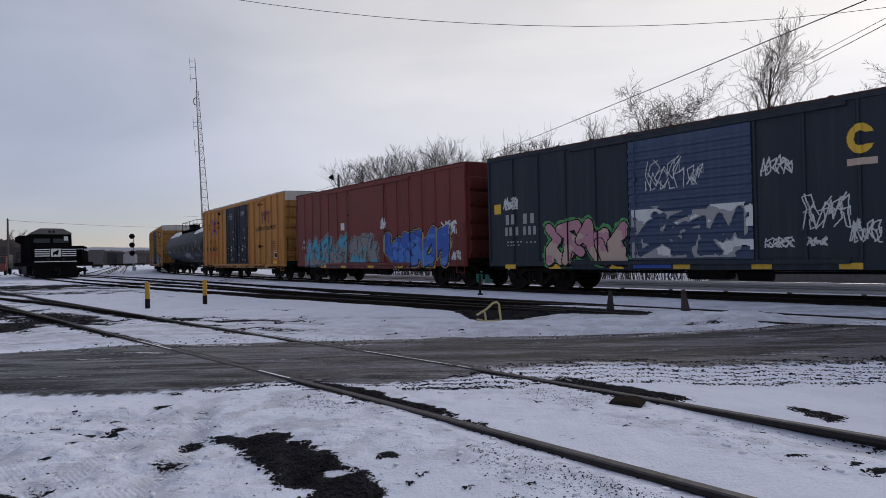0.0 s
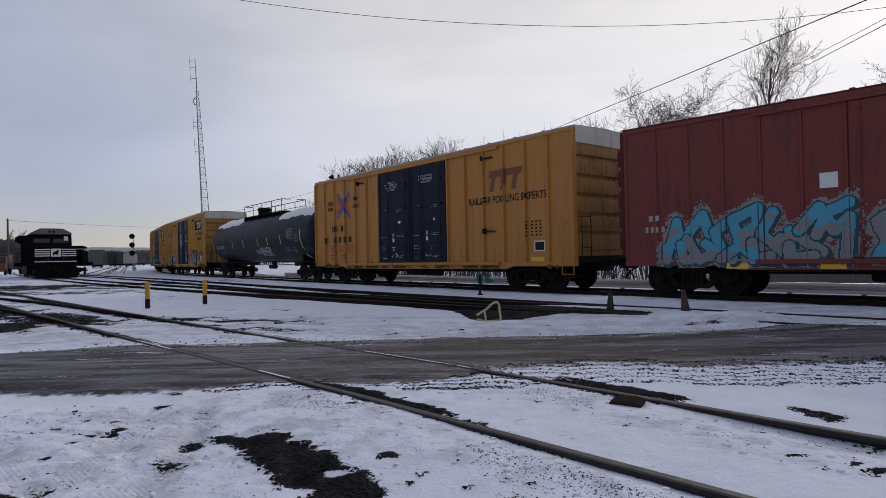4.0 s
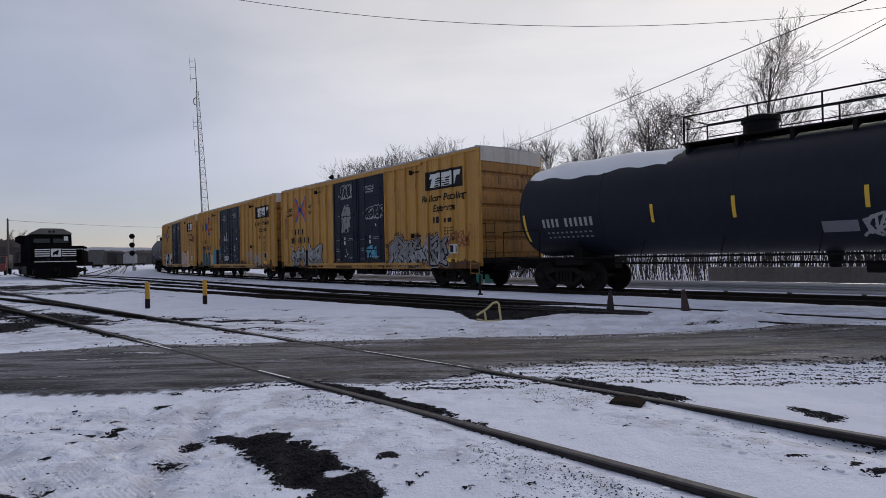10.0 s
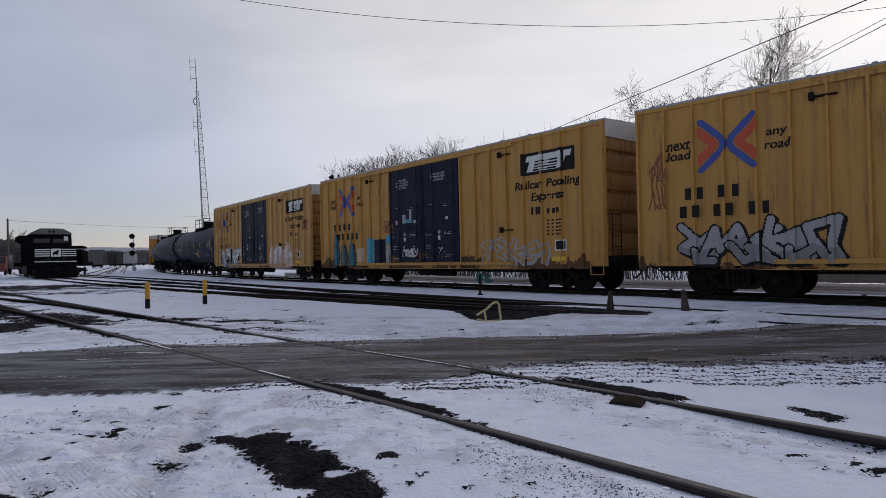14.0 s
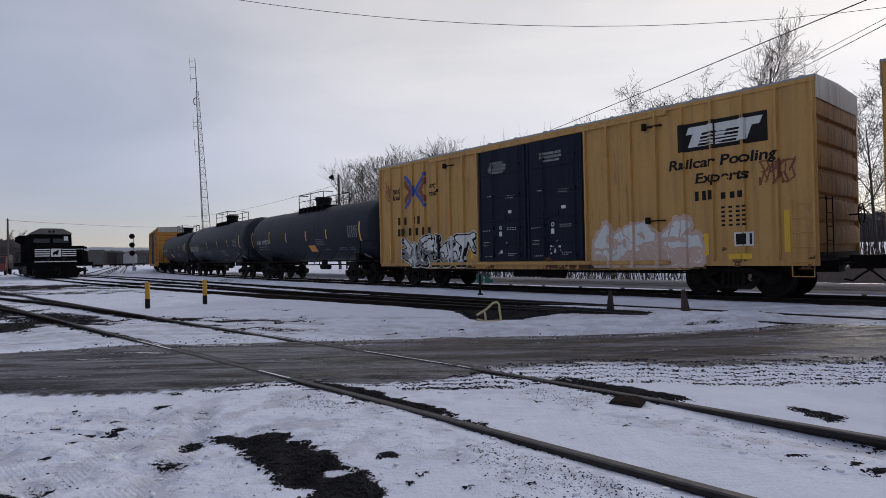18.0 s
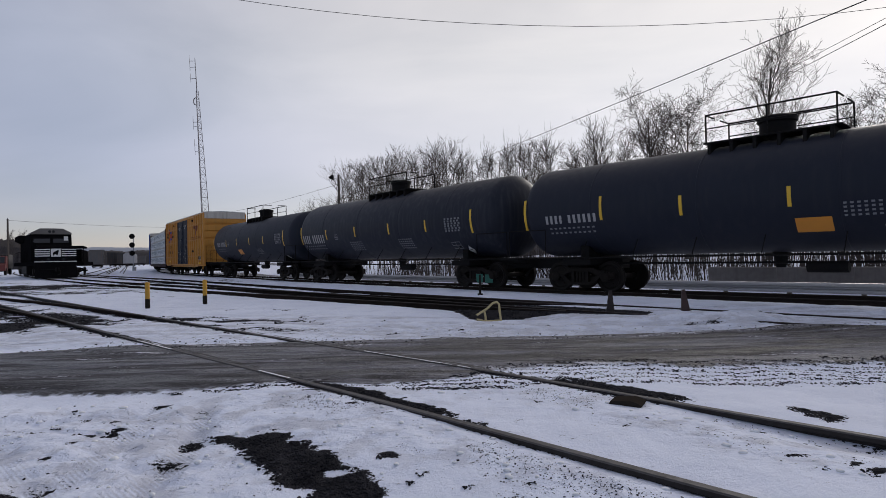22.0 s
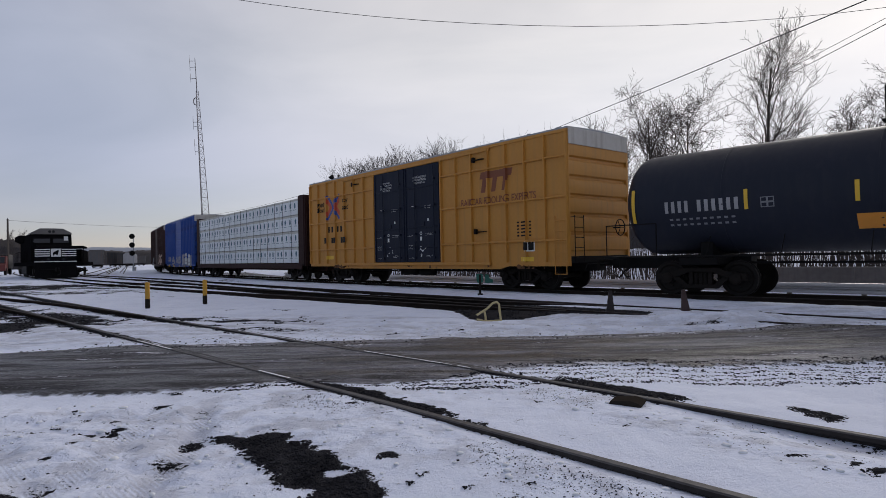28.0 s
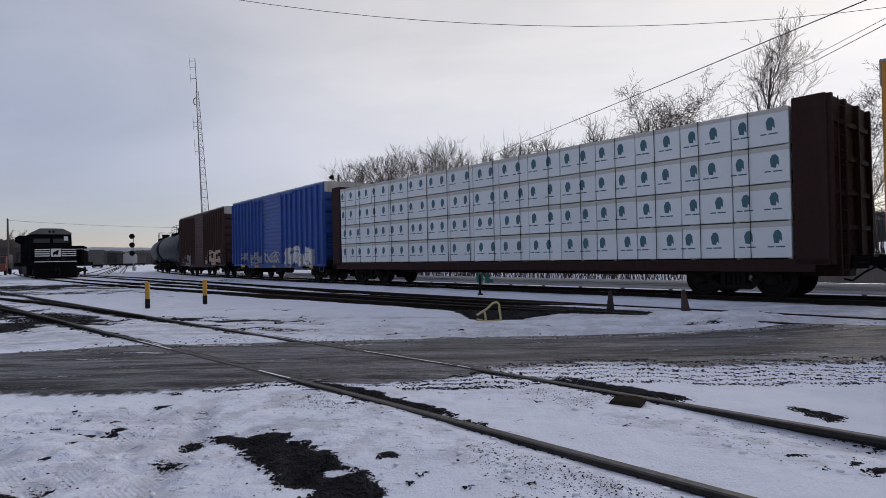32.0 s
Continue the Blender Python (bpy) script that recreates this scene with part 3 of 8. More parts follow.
    bare = np.maximum(bare, 1.0 - 7.0 * np.maximum(outer + 0.25 * (n3 - 0.5), 0) - 1.1 * np.abs(a + 2.65) + 0.5 * (n2 - 0.5))
    for rail in (T1_C - 0.753, T1_C + 0.753):
        bare = np.maximum(bare, (0.95 - np.abs(off - rail) / 0.115 + 0.4 * (n3 - 0.5) + 0.3 * step01(-6, -14, a) - 0.55 * step01(5.4, 4.6, y)) * (1 - road))
    # siding and engine track: dark wet ballast along the rails
    for c, on in ((0.0, 0.15), (siding_lat(s), 0.25 - 0.62 * step01(7, 11, s)), (engine_lat(s), 0.3 * step01(15, 8, s) - 1.5 * step01(8, 15, s))):
        for side in (-0.753, 0.753):
            bare = np.maximum(bare, 0.42 + on - np.abs(lat - c - side) / 0.24 + 1.0 * (n2 - 0.5))
    bare = np.maximum(bare, 0.9 - np.maximum(np.abs(lat - 6.3) - 0.45, 0) / 0.40 - np.maximum(np.abs(s - 2.5) - 6.5, 0) / 2.2 + 0.9 * (n2 - 0.5))
    # bare ballast shoulder of the siding, widest at the pipe frame
    shoulder = np.interp(s, [-2, 6, 8.5, 10.3, 10.8, 11.2, 12.5], [5.8, 6.5, 7.2, 8.3, 7.3, 6.5, 6.15])
    bare = np.maximum(bare, np.clip((shoulder - lat) / 0.25 + 0.35 + 1.3 * (n2 - 0.5), 0, 1) * step01(5.2, 5.7, lat) * step01(2, 5, s) * step01(13.0, 12.0, s))
    churn = np.clip(fore * step01(0.6, -1.6, x - 0.25 * (y - 3.5)) + 0.8 * np.exp(-((off - 2.75) / 0.35) ** 2) + 0.8 * np.exp(-((off - 4.1) / 0.4) ** 2) + 0.8 * step01(8.6, 9.2, y) * step01(12.5, 10.5, y), 0, 1)
    churn = np.clip(churn + 0.6 * np.exp(-((off - T1_C + 1.05) / 0.28) ** 2) * step01(0.5, 1.5, x) + 0.7 * np.exp(-((off - T1_C - 0.35) / 0.35) ** 2) * step01(0.8, 2.0, x), 0, 1)
    crumbs = np.clip(fbm(x * 6.5, y * 9.5, 61, 3) - 0.72, 0, 1) * 6.0 * step01(0.30, 0.7, fbm(x * 0.9, y * 0.9, 62, 2)) * churn
    bare = np.maximum(bare, np.clip(crumbs, 0, 0.8))
    cover = cover - 0.22 * tyre * fore * (0.4 + n2)
    cover = np.clip(cover - 1.15 * np.clip(bare, 0, 1), 0, 1)
    # churned grey snow at the road's edges and between the ruts
    slush = road * (0.55 + 0.25 * ruts + 0.5 * (n2 - 0.5))
    fringe = np.exp(-((y - near_e + 0.25) / 0.42) ** 2) * step01(-0.6, 0.6, x) + 0.22 * np.exp(-((y - near_e) / 0.22) ** 2) + 0.55 * np.exp(-((y - far_e) / 0.5) ** 2)
    lane = step01(3.4, 4.4, -lat) * (1 - step01(9.5, 10.5, -lat)) * step01(-70, -50, s)
    cover = np.where(lane > 0.4, np.minimum(cover, 0.5 + 0.4 * (n1 - 0.5)), cover)
    wet = np.clip(road + lane * 0.8, 0, 1)
    return z, cover, wet, np.clip(fringe * (0.4 + n2), 0, 1), np.clip(churn, 0, 1), np.clip(1.0 * tyre * fore * (0.35 + 1.1 * n2) + 1.0 * drift, 0, 1)


GX, GY = spread(-3200, 3200, 0.0, 2.6, 0.0195), spread(-260, 3600, 5.0, 2.5, 0.0165)
gx, gy = np.meshgrid(GX, GY)
gz, cover, wet, fringe, churned, tyred = ground_fields(gx, gy)
nx_, ny_ = len(GX), len(GY)
me = bpy.data.meshes.new("ground")
idx = np.arange(nx_ * ny_).reshape(ny_, nx_)
quads = np.stack([idx[:-1, :-1], idx[:-1, 1:], idx[1:, 1:], idx[1:, :-1]], -1).reshape(-1, 4)
me.vertices.add(nx_ * ny_)
me.vertices.foreach_set("co", np.stack([gx, gy, gz], -1).ravel().astype(np.float32))
me.loops.add(quads.size)
me.loops.foreach_set("vertex_index", quads.ravel().astype(np.int32))
me.polygons.add(len(quads))
me.polygons.foreach_set("loop_start", np.arange(0, quads.size, 4, dtype=np.int32))
me.update(calc_edges=True)
me.polygons.foreach_set("use_smooth", np.ones(len(quads), bool))
for name, field in (("snow_cover", cover), ("road", wet), ("slush", fringe), ("churn", churned), ("tyre", tyred)):
    at = me.attributes.new(name, "FLOAT", "POINT")
    at.data.foreach_set("value", field.ravel().astype(np.float32))


def ground_material():
    m = bpy.data.materials.new("snow mud and ballast")
    m.use_nodes = True
    n, l = m.node_tree.nodes, m.node_tree.links
    b = n["Principled BSDF"]
    tc = n.new("ShaderNodeTexCoord")

    def attr(name):
        a = n.new("ShaderNodeAttribute")
        a.attribute_name = name
        return a.outputs["Fac"]

    def noise_(scale, detail=4.0, rough=0.55, vec=None, dist=0.0):
        t = n.new("ShaderNodeTexNoise")
        t.inputs["Scale"].default_value, t.inputs["Detail"].default_value = scale, detail
        t.inputs["Roughness"].default_value, t.inputs["Distortion"].default_value = rough, dist
        l.new(vec or tc.outputs["Object"], t.inputs["Vector"])
        return t.outputs["Fac"]

    def math_(op, a, b_=0.0, c=None):
        t = n.new("ShaderNodeMath")
        t.operation = op
        for i, v in enumerate((a, b_, c)):
            if v is None:
                continue
            if isinstance(v, (int, float)):
                t.inputs[i].default_value = v
            else:
                l.new(v, t.inputs[i])
        return t.outputs[0]

    def ramp(v, lo, hi, t0=0.0, t1=1.0):
        t = n.new("ShaderNodeMapRange")
        t.interpolation_type = "SMOOTHSTEP"
        l.new(v, t.inputs["Value"])
        for k, x in (("From Min", lo), ("From Max", hi), ("To Min", t0), ("To Max", t1)):
            t.inputs[k].default_value = x
        return t.outputs["Result"]

    def mix_(f, a, b_):
        t = n.new("ShaderNodeMix")
        t.data_type = "RGBA"
        l.new(f, t.inputs["Factor"])
        for k, v in (("A", a), ("B", b_)):
            if isinstance(v, tuple):
                t.inputs[k].default_value = (*v, 1)
            else:
                l.new(v, t.inputs[k])
        return t.outputs["Result"]

    gravel = n.new("ShaderNodeTexVoronoi")
    gravel.inputs["Scale"].default_value = 85.0
    l.new(tc.outputs["Object"], gravel.inputs["Vector"])
    stone = mix_(gravel.outputs["Distance"], (0.013, 0.013, 0.016), (0.036, 0.035, 0.042))
    stone = mix_(ramp(noise_(2.2), 0.35, 0.7), stone, (0.020, 0.0195, 0.023))
    # road: streaks of grey slush drawn out along it
    mp = n.new("ShaderNodeMapping")
    mp.inputs["Scale"].default_value = (0.22, 1.5, 1.0)
    l.new(tc.outputs["Object"], mp.inputs["Vector"])
    streaks = noise_(2.6, 7.0, 0.62, mp.outputs[0], 0.3)
    clods = noise_(17.0, 6.0, 0.65)
    road_v = math_("MULTIPLY_ADD", clods, 0.35, math_("MULTIPLY", streaks, 0.65))
    road_c = mix_(ramp(road_v, 0.40, 0.60), (0.030, 0.0285, 0.033), (0.152, 0.153, 0.180))
    mp2 = n.new("ShaderNodeMapping")
    mp2.inputs["Scale"].default_value = (0.32, 2.6, 1.0)
    mp2.inputs["Rotation"].default_value = (0, 0, 0.05)
    l.new(tc.outputs["Object"], mp2.inputs["Vector"])
    lines_ = noise_(2.4, 7.0, 0.68, mp2.outputs[0], 0.7)
    road_c = mix_(ramp(lines_, 0.50, 0.55, 0.0, 0.85), road_c, (0.026, 0.024, 0.027))
    mp3 = n.new("ShaderNodeMapping")
    mp3.inputs["Scale"].default_value = (0.42, 5.0, 1.0)
    mp3.inputs["Rotation"].default_value = (0, 0, -0.03)
    l.new(tc.outputs["Object"], mp3.inputs["Vector"])
    hair = noise_(2.6, 7.0, 0.7, mp3.outputs[0], 0.6)
    road_c = mix_(ramp(hair, 0.52, 0.57, 0.0, 0.75), road_c, (0.020, 0.0185, 0.020))
    road_c = mix_(ramp(hair, 0.46, 0.41, 0.0, 0.65), road_c, (0.21, 0.205, 0.23))
    road_c = mix_(ramp(noise_(0.55, 3.0, 0.5), 0.52, 0.66, 0.0, 0.45), road_c, (0.076, 0.074, 0.082))
    # wet brown mud, thickest at one end of the road, and coarse dark grit all over it
    place = n.new("ShaderNodeSeparateXYZ")
    l.new(tc.outputs["Object"], place.inputs[0])
    patch = noise_(1.5, 6.0, 0.62, mp.outputs[0], 0.9)
    road_c = mix_(ramp(patch, 0.50, 0.57, 0.0, 0.7), road_c, (0.026, 0.024, 0.027))
    road_c = mix_(ramp(patch, 0.47, 0.41, 0.0, 0.55), road_c, (0.205, 0.207, 0.245))
    muddy = ramp(math_("MULTIPLY_ADD", math_("SUBTRACT", noise_(0.9, 4.0, 0.6, mp.outputs[0]), 0.5), 7.0, place.outputs["X"]), -1.2, -4.2, 0.0, 0.4)
    road_c = mix_(muddy, road_c, (0.030, 0.027, 0.029))
    grit = n.new("ShaderNodeMapping")
    grit.inputs["Scale"].default_value = (0.55, 1.0, 1.0)
    l.new(tc.outputs["Object"], grit.inputs["Vector"])
    specks = noise_(34.0, 5.0, 0.75, grit.outputs[0])
    road_c = mix_(ramp(specks, 0.54, 0.64, 0.0, 0.85), road_c, (0.014, 0.013, 0.013))
    road_c = mix_(ramp(specks, 0.42, 0.33, 0.0, 0.55), road_c, (0.22, 0.215, 0.225))
    road_c = mix_(math_("MULTIPLY", ramp(lines_, 0.40, 0.32, 0.0, 0.7), ramp(clods, 0.50, 0.60)), road_c, (0.38, 0.38, 0.43))
    road_c = mix_(ramp(math_("ADD", road_v, math_("MULTIPLY", attr("slush"), 0.20)), 0.60, 0.67), road_c, (0.66, 0.66, 0.72))
    lumps = ramp(noise_(21.0, 4.0, 0.6), 0.56, 0.63)
    road_c = mix_(math_("MULTIPLY", lumps, ramp(attr("slush"), 0.15, 0.6)), road_c, (0.060, 0.055, 0.054))
    dirty = mix_(ramp(noise_(1.1, 6.0, 0.6), 0.40, 0.72), (0.785, 0.835, 0.985), (0.705, 0.755, 0.905))
    crumbs = ramp(noise_(26.0, 5.0, 0.7), 0.645, 0.70)
    fray = math_("MULTIPLY_ADD", math_("SUBTRACT", clods, 0.5), 1.1, math_("MULTIPLY_ADD", math_("SUBTRACT", noise_(5.0, 5.0), 0.5), 0.6, math_("MULTIPLY_ADD", math_("SUBTRACT", noise_(75.0, 3.0, 0.6), 0.5), 0.55, attr("snow_cover"))))
    lies = ramp(fray, 0.37, 0.43)
    tread = n.new("ShaderNodeTexWave")
    tread.wave_type, tread.bands_direction = "BANDS", "DIAGONAL"
    tread.inputs["Scale"].default_value, tread.inputs["Distortion"].default_value, tread.inputs["Detail"].default_value = 15.0, 2.2, 2.0
    l.new(tc.outputs["Object"], tread.inputs["Vector"])
    pressed = math_("MULTIPLY", attr("tyre"), ramp(math_("MULTIPLY_ADD", tread.outputs["Fac"], 0.16, noise_(3.0, 6.0, 0.65)), 0.42, 0.72))
    # grey of packed snow, which also paints the shade in tracks and drift streaks
    dirty = mix_(math_("MULTIPLY", pressed, 0.85), dirty, (0.40, 0.41, 0.48))
    dirty = mix_(math_("MULTIPLY", attr("churn"), ramp(noise_(2.6, 5.0, 0.6), 0.48, 0.62)), dirty, (0.56, 0.585, 0.69))
    snow_c = mix_(math_("MULTIPLY", crumbs, ramp(attr("snow_cover"), 0.92, 0.62)), dirty, (0.22, 0.205, 0.20))
    base = mix_(lies, stone, snow_c)
    onroad = ramp(math_("MULTIPLY_ADD", math_("SUBTRACT", noise_(7.0, 6.0, 0.65), 0.5), 0.9, attr("road")), 0.40, 0.62)
    l.new(mix_(onroad, base, road_c), b.inputs["Base Color"])
    l.new(math_("SUBTRACT", math_("SUBTRACT", 0.88, math_("MULTIPLY", lies, 0.14)), math_("MULTIPLY", onroad, math_("MULTIPLY", ramp(streaks, 0.62, 0.42), 0.42))), b.inputs["Roughness"])
    l.new(math_("MULTIPLY_ADD", math_("MULTIPLY", lies, math_("SUBTRACT", 1.0, onroad)), 0.5, math_("MULTIPLY_ADD", onroad, 0.10, 0.06)), b.inputs["Specular IOR Level"])
    soft = math_("MULTIPLY", lies, math_("ADD", math_("MULTIPLY_ADD", noise_(6.0, 3.0, 0.45), 0.020, math_("MULTIPLY", lies, 0.014)), math_("MULTIPLY", attr("churn"), math_("MULTIPLY_ADD", noise_(4.2, 3.0, 0.45), 0.075, math_("MULTIPLY", ramp(noise_(13.0, 4.0, 0.6), 0.55, 0.72), 0.014)))))
    ridge = n.new("ShaderNodeMapping")
    ridge.inputs["Scale"].default_value, ridge.inputs["Rotation"].default_value = (0.35, 2.4, 1.0), (0, 0, 0.10)
    l.new(tc.outputs["Object"], ridge.inputs["Vector"])
    drawn = math_("MULTIPLY", noise_(1.7, 6.0, 0.62, ridge.outputs[0], 0.5), ramp(place.outputs["Y"], 8.6, 9.6))
    soft = math_("ADD", soft, math_("MULTIPLY", lies, math_("ADD", math_("MULTIPLY", drawn, 0.16), math_("MULTIPLY", noise_(38.0, 5.0, 0.68), 0.011))))
    hard = math_("MULTIPLY", math_("SUBTRACT", 1.0, lies), math_("MULTIPLY", gravel.outputs["Distance"], 0.02))
    mud = math_("MULTIPLY", onroad, math_("MULTIPLY", road_v, 0.05))
    # loose snow scatters forward at low angles
    l.new(math_("MULTIPLY", math_("MULTIPLY", lies, math_("SUBTRACT", 1.0, onroad)), 0.30), b.inputs["Sheen Weight"])
    b.inputs["Sheen Roughness"].default_value = 0.45
    bp = n.new("ShaderNodeBump")
    bp.inputs["Strength"].default_value, bp.inputs["Distance"].default_value = 0.9, 1.0
    l.new(math_("ADD", math_("ADD", soft, hard), mud), bp.inputs["Height"])
    l.new(bp.outputs[0], b.inputs["Normal"])
    return m


me.materials.append(ground_material())
tagged(new("ground", me), "trodden snow over dark gravel with a muddy road across it", "ground", kind="structure")


def ground_z(x, y):
    i, j = np.searchsorted(GX, x), np.searchsorted(GY, y)
    return float(gz[min(j, ny_ - 1), min(i, nx_ - 1)])


# ---------------------------------------------------------------- rails and sleepers
RAIL_P = [(-0.07, -0.17), (0.07, -0.17), (0.07, -0.158), (0.012, -0.14), (0.010, -0.05), (0.034, -0.038), (0.036, -0.008), (0.026, 0.0),
          (-0.026, 0.0), (-0.036, -0.008), (-0.034, -0.038), (-0.010, -0.05), (-0.012, -0.14), (-0.07, -0.158)]


def rail(points, label, dz=0.0, steel=None):
    """A rail along ground points (x, y)."""
    n, vs, fs, mi = len(RAIL_P), [], [], []
    p = np.array(points)
    d = np.gradient(p, axis=0)
    d /= np.linalg.norm(d, axis=1)[:, None]
    rise = dz if isinstance(dz, list) else [dz] * len(p)
    for (x, y), (dx, dy), up in zip(p, d, rise):
        vs += [(x - dy * u, y + dx * u, w + up) for u, w in RAIL_P]
    for i in range(len(p) - 1):
        for k in range(n):
            fs.append((i * n + k, i * n + (k + 1) % n, (i + 1) * n + (k + 1) % n, (i + 1) * n + k))
            mi.append(1 if k in (6, 7, 8) else 0)
    fs += [tuple(range(n)), tuple(range((len(p) - 1) * n, len(p) * n))[::-1]]
    me = bpy.data.meshes.new("rail")
    me.from_pydata(vs, [], fs)
    me.materials.append(steel or M_RAIL)
    me.materials.append(M_WORNTOP if steel else M_RAILTOP)
    me.polygons.foreach_set("material_index", mi + [0, 0])
    return tagged(new("rail", me), label, "rail", kind="structure")


for side in (-0.753, 0.753):
    ss = np.concatenate([np.arange(-300, -60, 4.0), np.arange(-60, 60, 1.0), np.arange(60, 190, 5.0)])
    rail([on_curve(s, side)[:2] for s in ss], "dark steel rail of the curve the train runs on")
    ss = np.arange(-75, 20, 1.0)
    rail([on_curve(s, siding_lat(s) + side)[:2] for s in ss], "dark steel rail of the siding, half in snow")
    ss = np.arange(-95, 12, 1.0)
    rail([on_curve(s, engine_lat(s) + side)[:2] for s in ss], "dark steel rail leading to the parked locomotive")
    rail([on_near(a, T1_C + side) for a in np.arange(-46, 16, 0.5)], "worn rail of the near track crossing the road", [float(near_rise(a)) for a in np.arange(-46, 16, 0.5)], M_WORNRAIL)
    rail([on_near(a, turnout_off(a) + side) for a in np.arange(-46, -13, 1.0)], "rail of the turnout branch half in snow")



def ribbon(off, a0, a1, width, dz, mat, label, seed, gaps):
    """A ragged strip pressed flat beside a rail where the road crosses it."""
    along_ = np.arange(a0, a1, 0.03)
    w0 = width * (0.55 + 0.9 * (fbm(along_ * 5, along_ * 0 + 3, seed, 3) - 0.5))
    w1 = width * (0.55 + 0.9 * (fbm(along_ * 5, along_ * 0 + 9, seed + 1, 3) - 0.5))
    here = fbm(along_ * 1.6, along_ * 0, seed + 2, 3) > gaps
    vs, fs = [], []
    for i, a in enumerate(along_):
        up = float(near_rise(a)) + dz
        vs += [(*on_near(a, off - w0[i]), up), (*on_near(a, off + w1[i]), up)]
        if i and here[i]:
            fs.append((2 * i - 2, 2 * i, 2 * i + 1, 2 * i - 1))
    solo("rail_edge", Shape().add(vs, fs), mat, label, "road edge", kind="stuff")


for q, k in ((T1_C - 0.753, 0), (T1_C + 0.753, 1)):
    # white strip on the rail head: snow dust and the sky's shine as one colour
    ribbon(q - 0.020, -9.7 + 0.9 * k, -5.2 + 1.0 * k, 0.022, 0.004, M_SNOWCAP, "thin white strip for snow dust and painted sky shine on the rail", 5 + k, 0.40)
    ribbon(q + 0.066, -10.0 + 0.9 * k, -5.0 + 1.0 * k, 0.030, 0.004, M_MUD, "black wheel groove filled with mud beside the rail", 15 + k, 0.34)

for x0, y0 in ((-37.2, 62.2), (-36.5, 66.0), (-41.5, 74.5)):
    for side in (-0.753, 0.753):
        rail([(x0 - 0.468 * k - 0.884 * side, y0 + 0.884 * k - 0.468 * side) for k in np.arange(0, 210, 6.0)], "far dark rail of the yard ladder", -0.01)


# ---------------------------------------------------------------- railcar parts shared by all cars
WHEEL_R = 0.457


def wheelset_mesh():
    s = Shape()
    for e in (-1, 1):
        y = 0.753 * e
        s.lathe([(y + 0.075 * e, 0.08), (y + 0.072 * e, 0.13), (y + 0.03 * e, 0.16), (y + 0.03 * e, 0.33), (y + 0.065 * e, 0.37), (y + 0.066 * e, 0.445),
                 (y + 0.055 * e, WHEEL_R), (y - 0.035 * e, WHEEL_R + 0.003), (y - 0.045 * e, 0.482), (y - 0.068 * e, 0.482), (y - 0.070 * e, 0.38),
                 (y - 0.04 * e, 0.33), (y - 0.045 * e, 0.16), (y - 0.08 * e, 0.12), (y - 0.08 * e, 0.08)], "y", 28)
        for k in range(6):
            a = k * math.pi / 3
            s.lathe([(y + 0.03 * e, 0.035), (y + 0.045 * e, 0.03)], "y", 6, (0.24 * math.sin(a), 0, 0.24 * math.cos(a)))
    s.lathe([(-1.02, 0.075), (-0.7, 0.085), (0.7, 0.085), (1.02, 0.075)], "y", 12)
    return s.mesh("wheelset", M_WHEEL)


def side_frame_mesh():
    """A cast side frame with its two journal boxes and springs."""
    s = Shape()
    y0, y1 = -0.06, 0.06
    s.prism([(-1.15, 0.42), (-1.15, 0.58), (-0.62, 0.66), (-0.45, 0.74), (0.45, 0.74), (0.62, 0.66), (1.15, 0.58), (1.15, 0.42), (0.98, 0.40), (0.72, 0.46), (0.34, 0.62),
             (-0.34, 0.62), (-0.72, 0.46), (-0.98, 0.40)], "y", y0, y1)
    s.prism([(-0.72, 0.46), (-0.42, 0.20), (0.42, 0.20), (0.72, 0.46), (0.58, 0.50), (0.34, 0.30), (-0.34, 0.30), (-0.58, 0.50)], "y", y0, y1)
    s.box(-0.30, -0.20, y0, y1, 0.28, 0.64)
    s.box(0.20, 0.30, y0, y1, 0.28, 0.64)
    for x in (-0.89, 0.89):
        s.lathe([(-0.04, 0.15), (-0.10, 0.15), (-0.14, 0.11), (-0.15, 0.05)], "y", 14, (x, 0, WHEEL_R))
    for x in (-0.12, 0.0, 0.12):
        s.lathe([(0.31, 0.055), (0.60, 0.055)], "z", 8, (x, 0, 0))
    return s.mesh("side_frame", M_IRON)


def bolster_mesh():
    s = Shape()
    s.prism([(-0.93, 0.56), (0.93, 0.56), (0.93, 0.70), (0.3, 0.78), (0.3, 0.84), (-0.3, 0.84), (-0.3, 0.78), (-0.93, 0.70)], "x", -0.20, 0.20)
    return s.mesh("truck", M_IRON)


def brake_mesh():
    s = Shape()
    s.tube([(0, -0.9, 0.45), (0, 0.9, 0.45)], 0.045, 6)
    for e in (-1, 1):
        s.box(-0.05, 0.05, e * 0.75 - 0.05, e * 0.75 + 0.05, 0.33, 0.56)
    return s.mesh("brake_beam", M_IRON)


def coupler_mesh():
    s = Shape()
    s.box(-0.55, 0.0, -0.09, 0.09, 0.78, 0.96, 0.02)
    s.prism([(0.0, -0.13), (0.30, -0.17), (0.33, -0.05), (0.20, 0.0), (0.36, 0.10), (0.30, 0.17), (0.0, 0.13)], "z", 0.70, 1.02)
    s.tube([(-0.25, 0.30, 0.80), (0.05, 0.30, 0.62), (0.30, 0.18, 0.42), (0.48, 0.0, 0.45)], 0.025, 6)
    s.tube([(-0.15, -0.10, 0.86), (-0.15, -1.2, 0.86), (-0.15, -1.32, 0.70)], 0.016, 5)
    return s.mesh("coupler", M_BLACK)


MESH_WHEEL, MESH_SIDE, MESH_FRAME, MESH_BRAKE, MESH_COUPLER = wheelset_mesh(), side_frame_mesh(), bolster_mesh(), brake_mesh(), coupler_mesh()
TRAIN = []
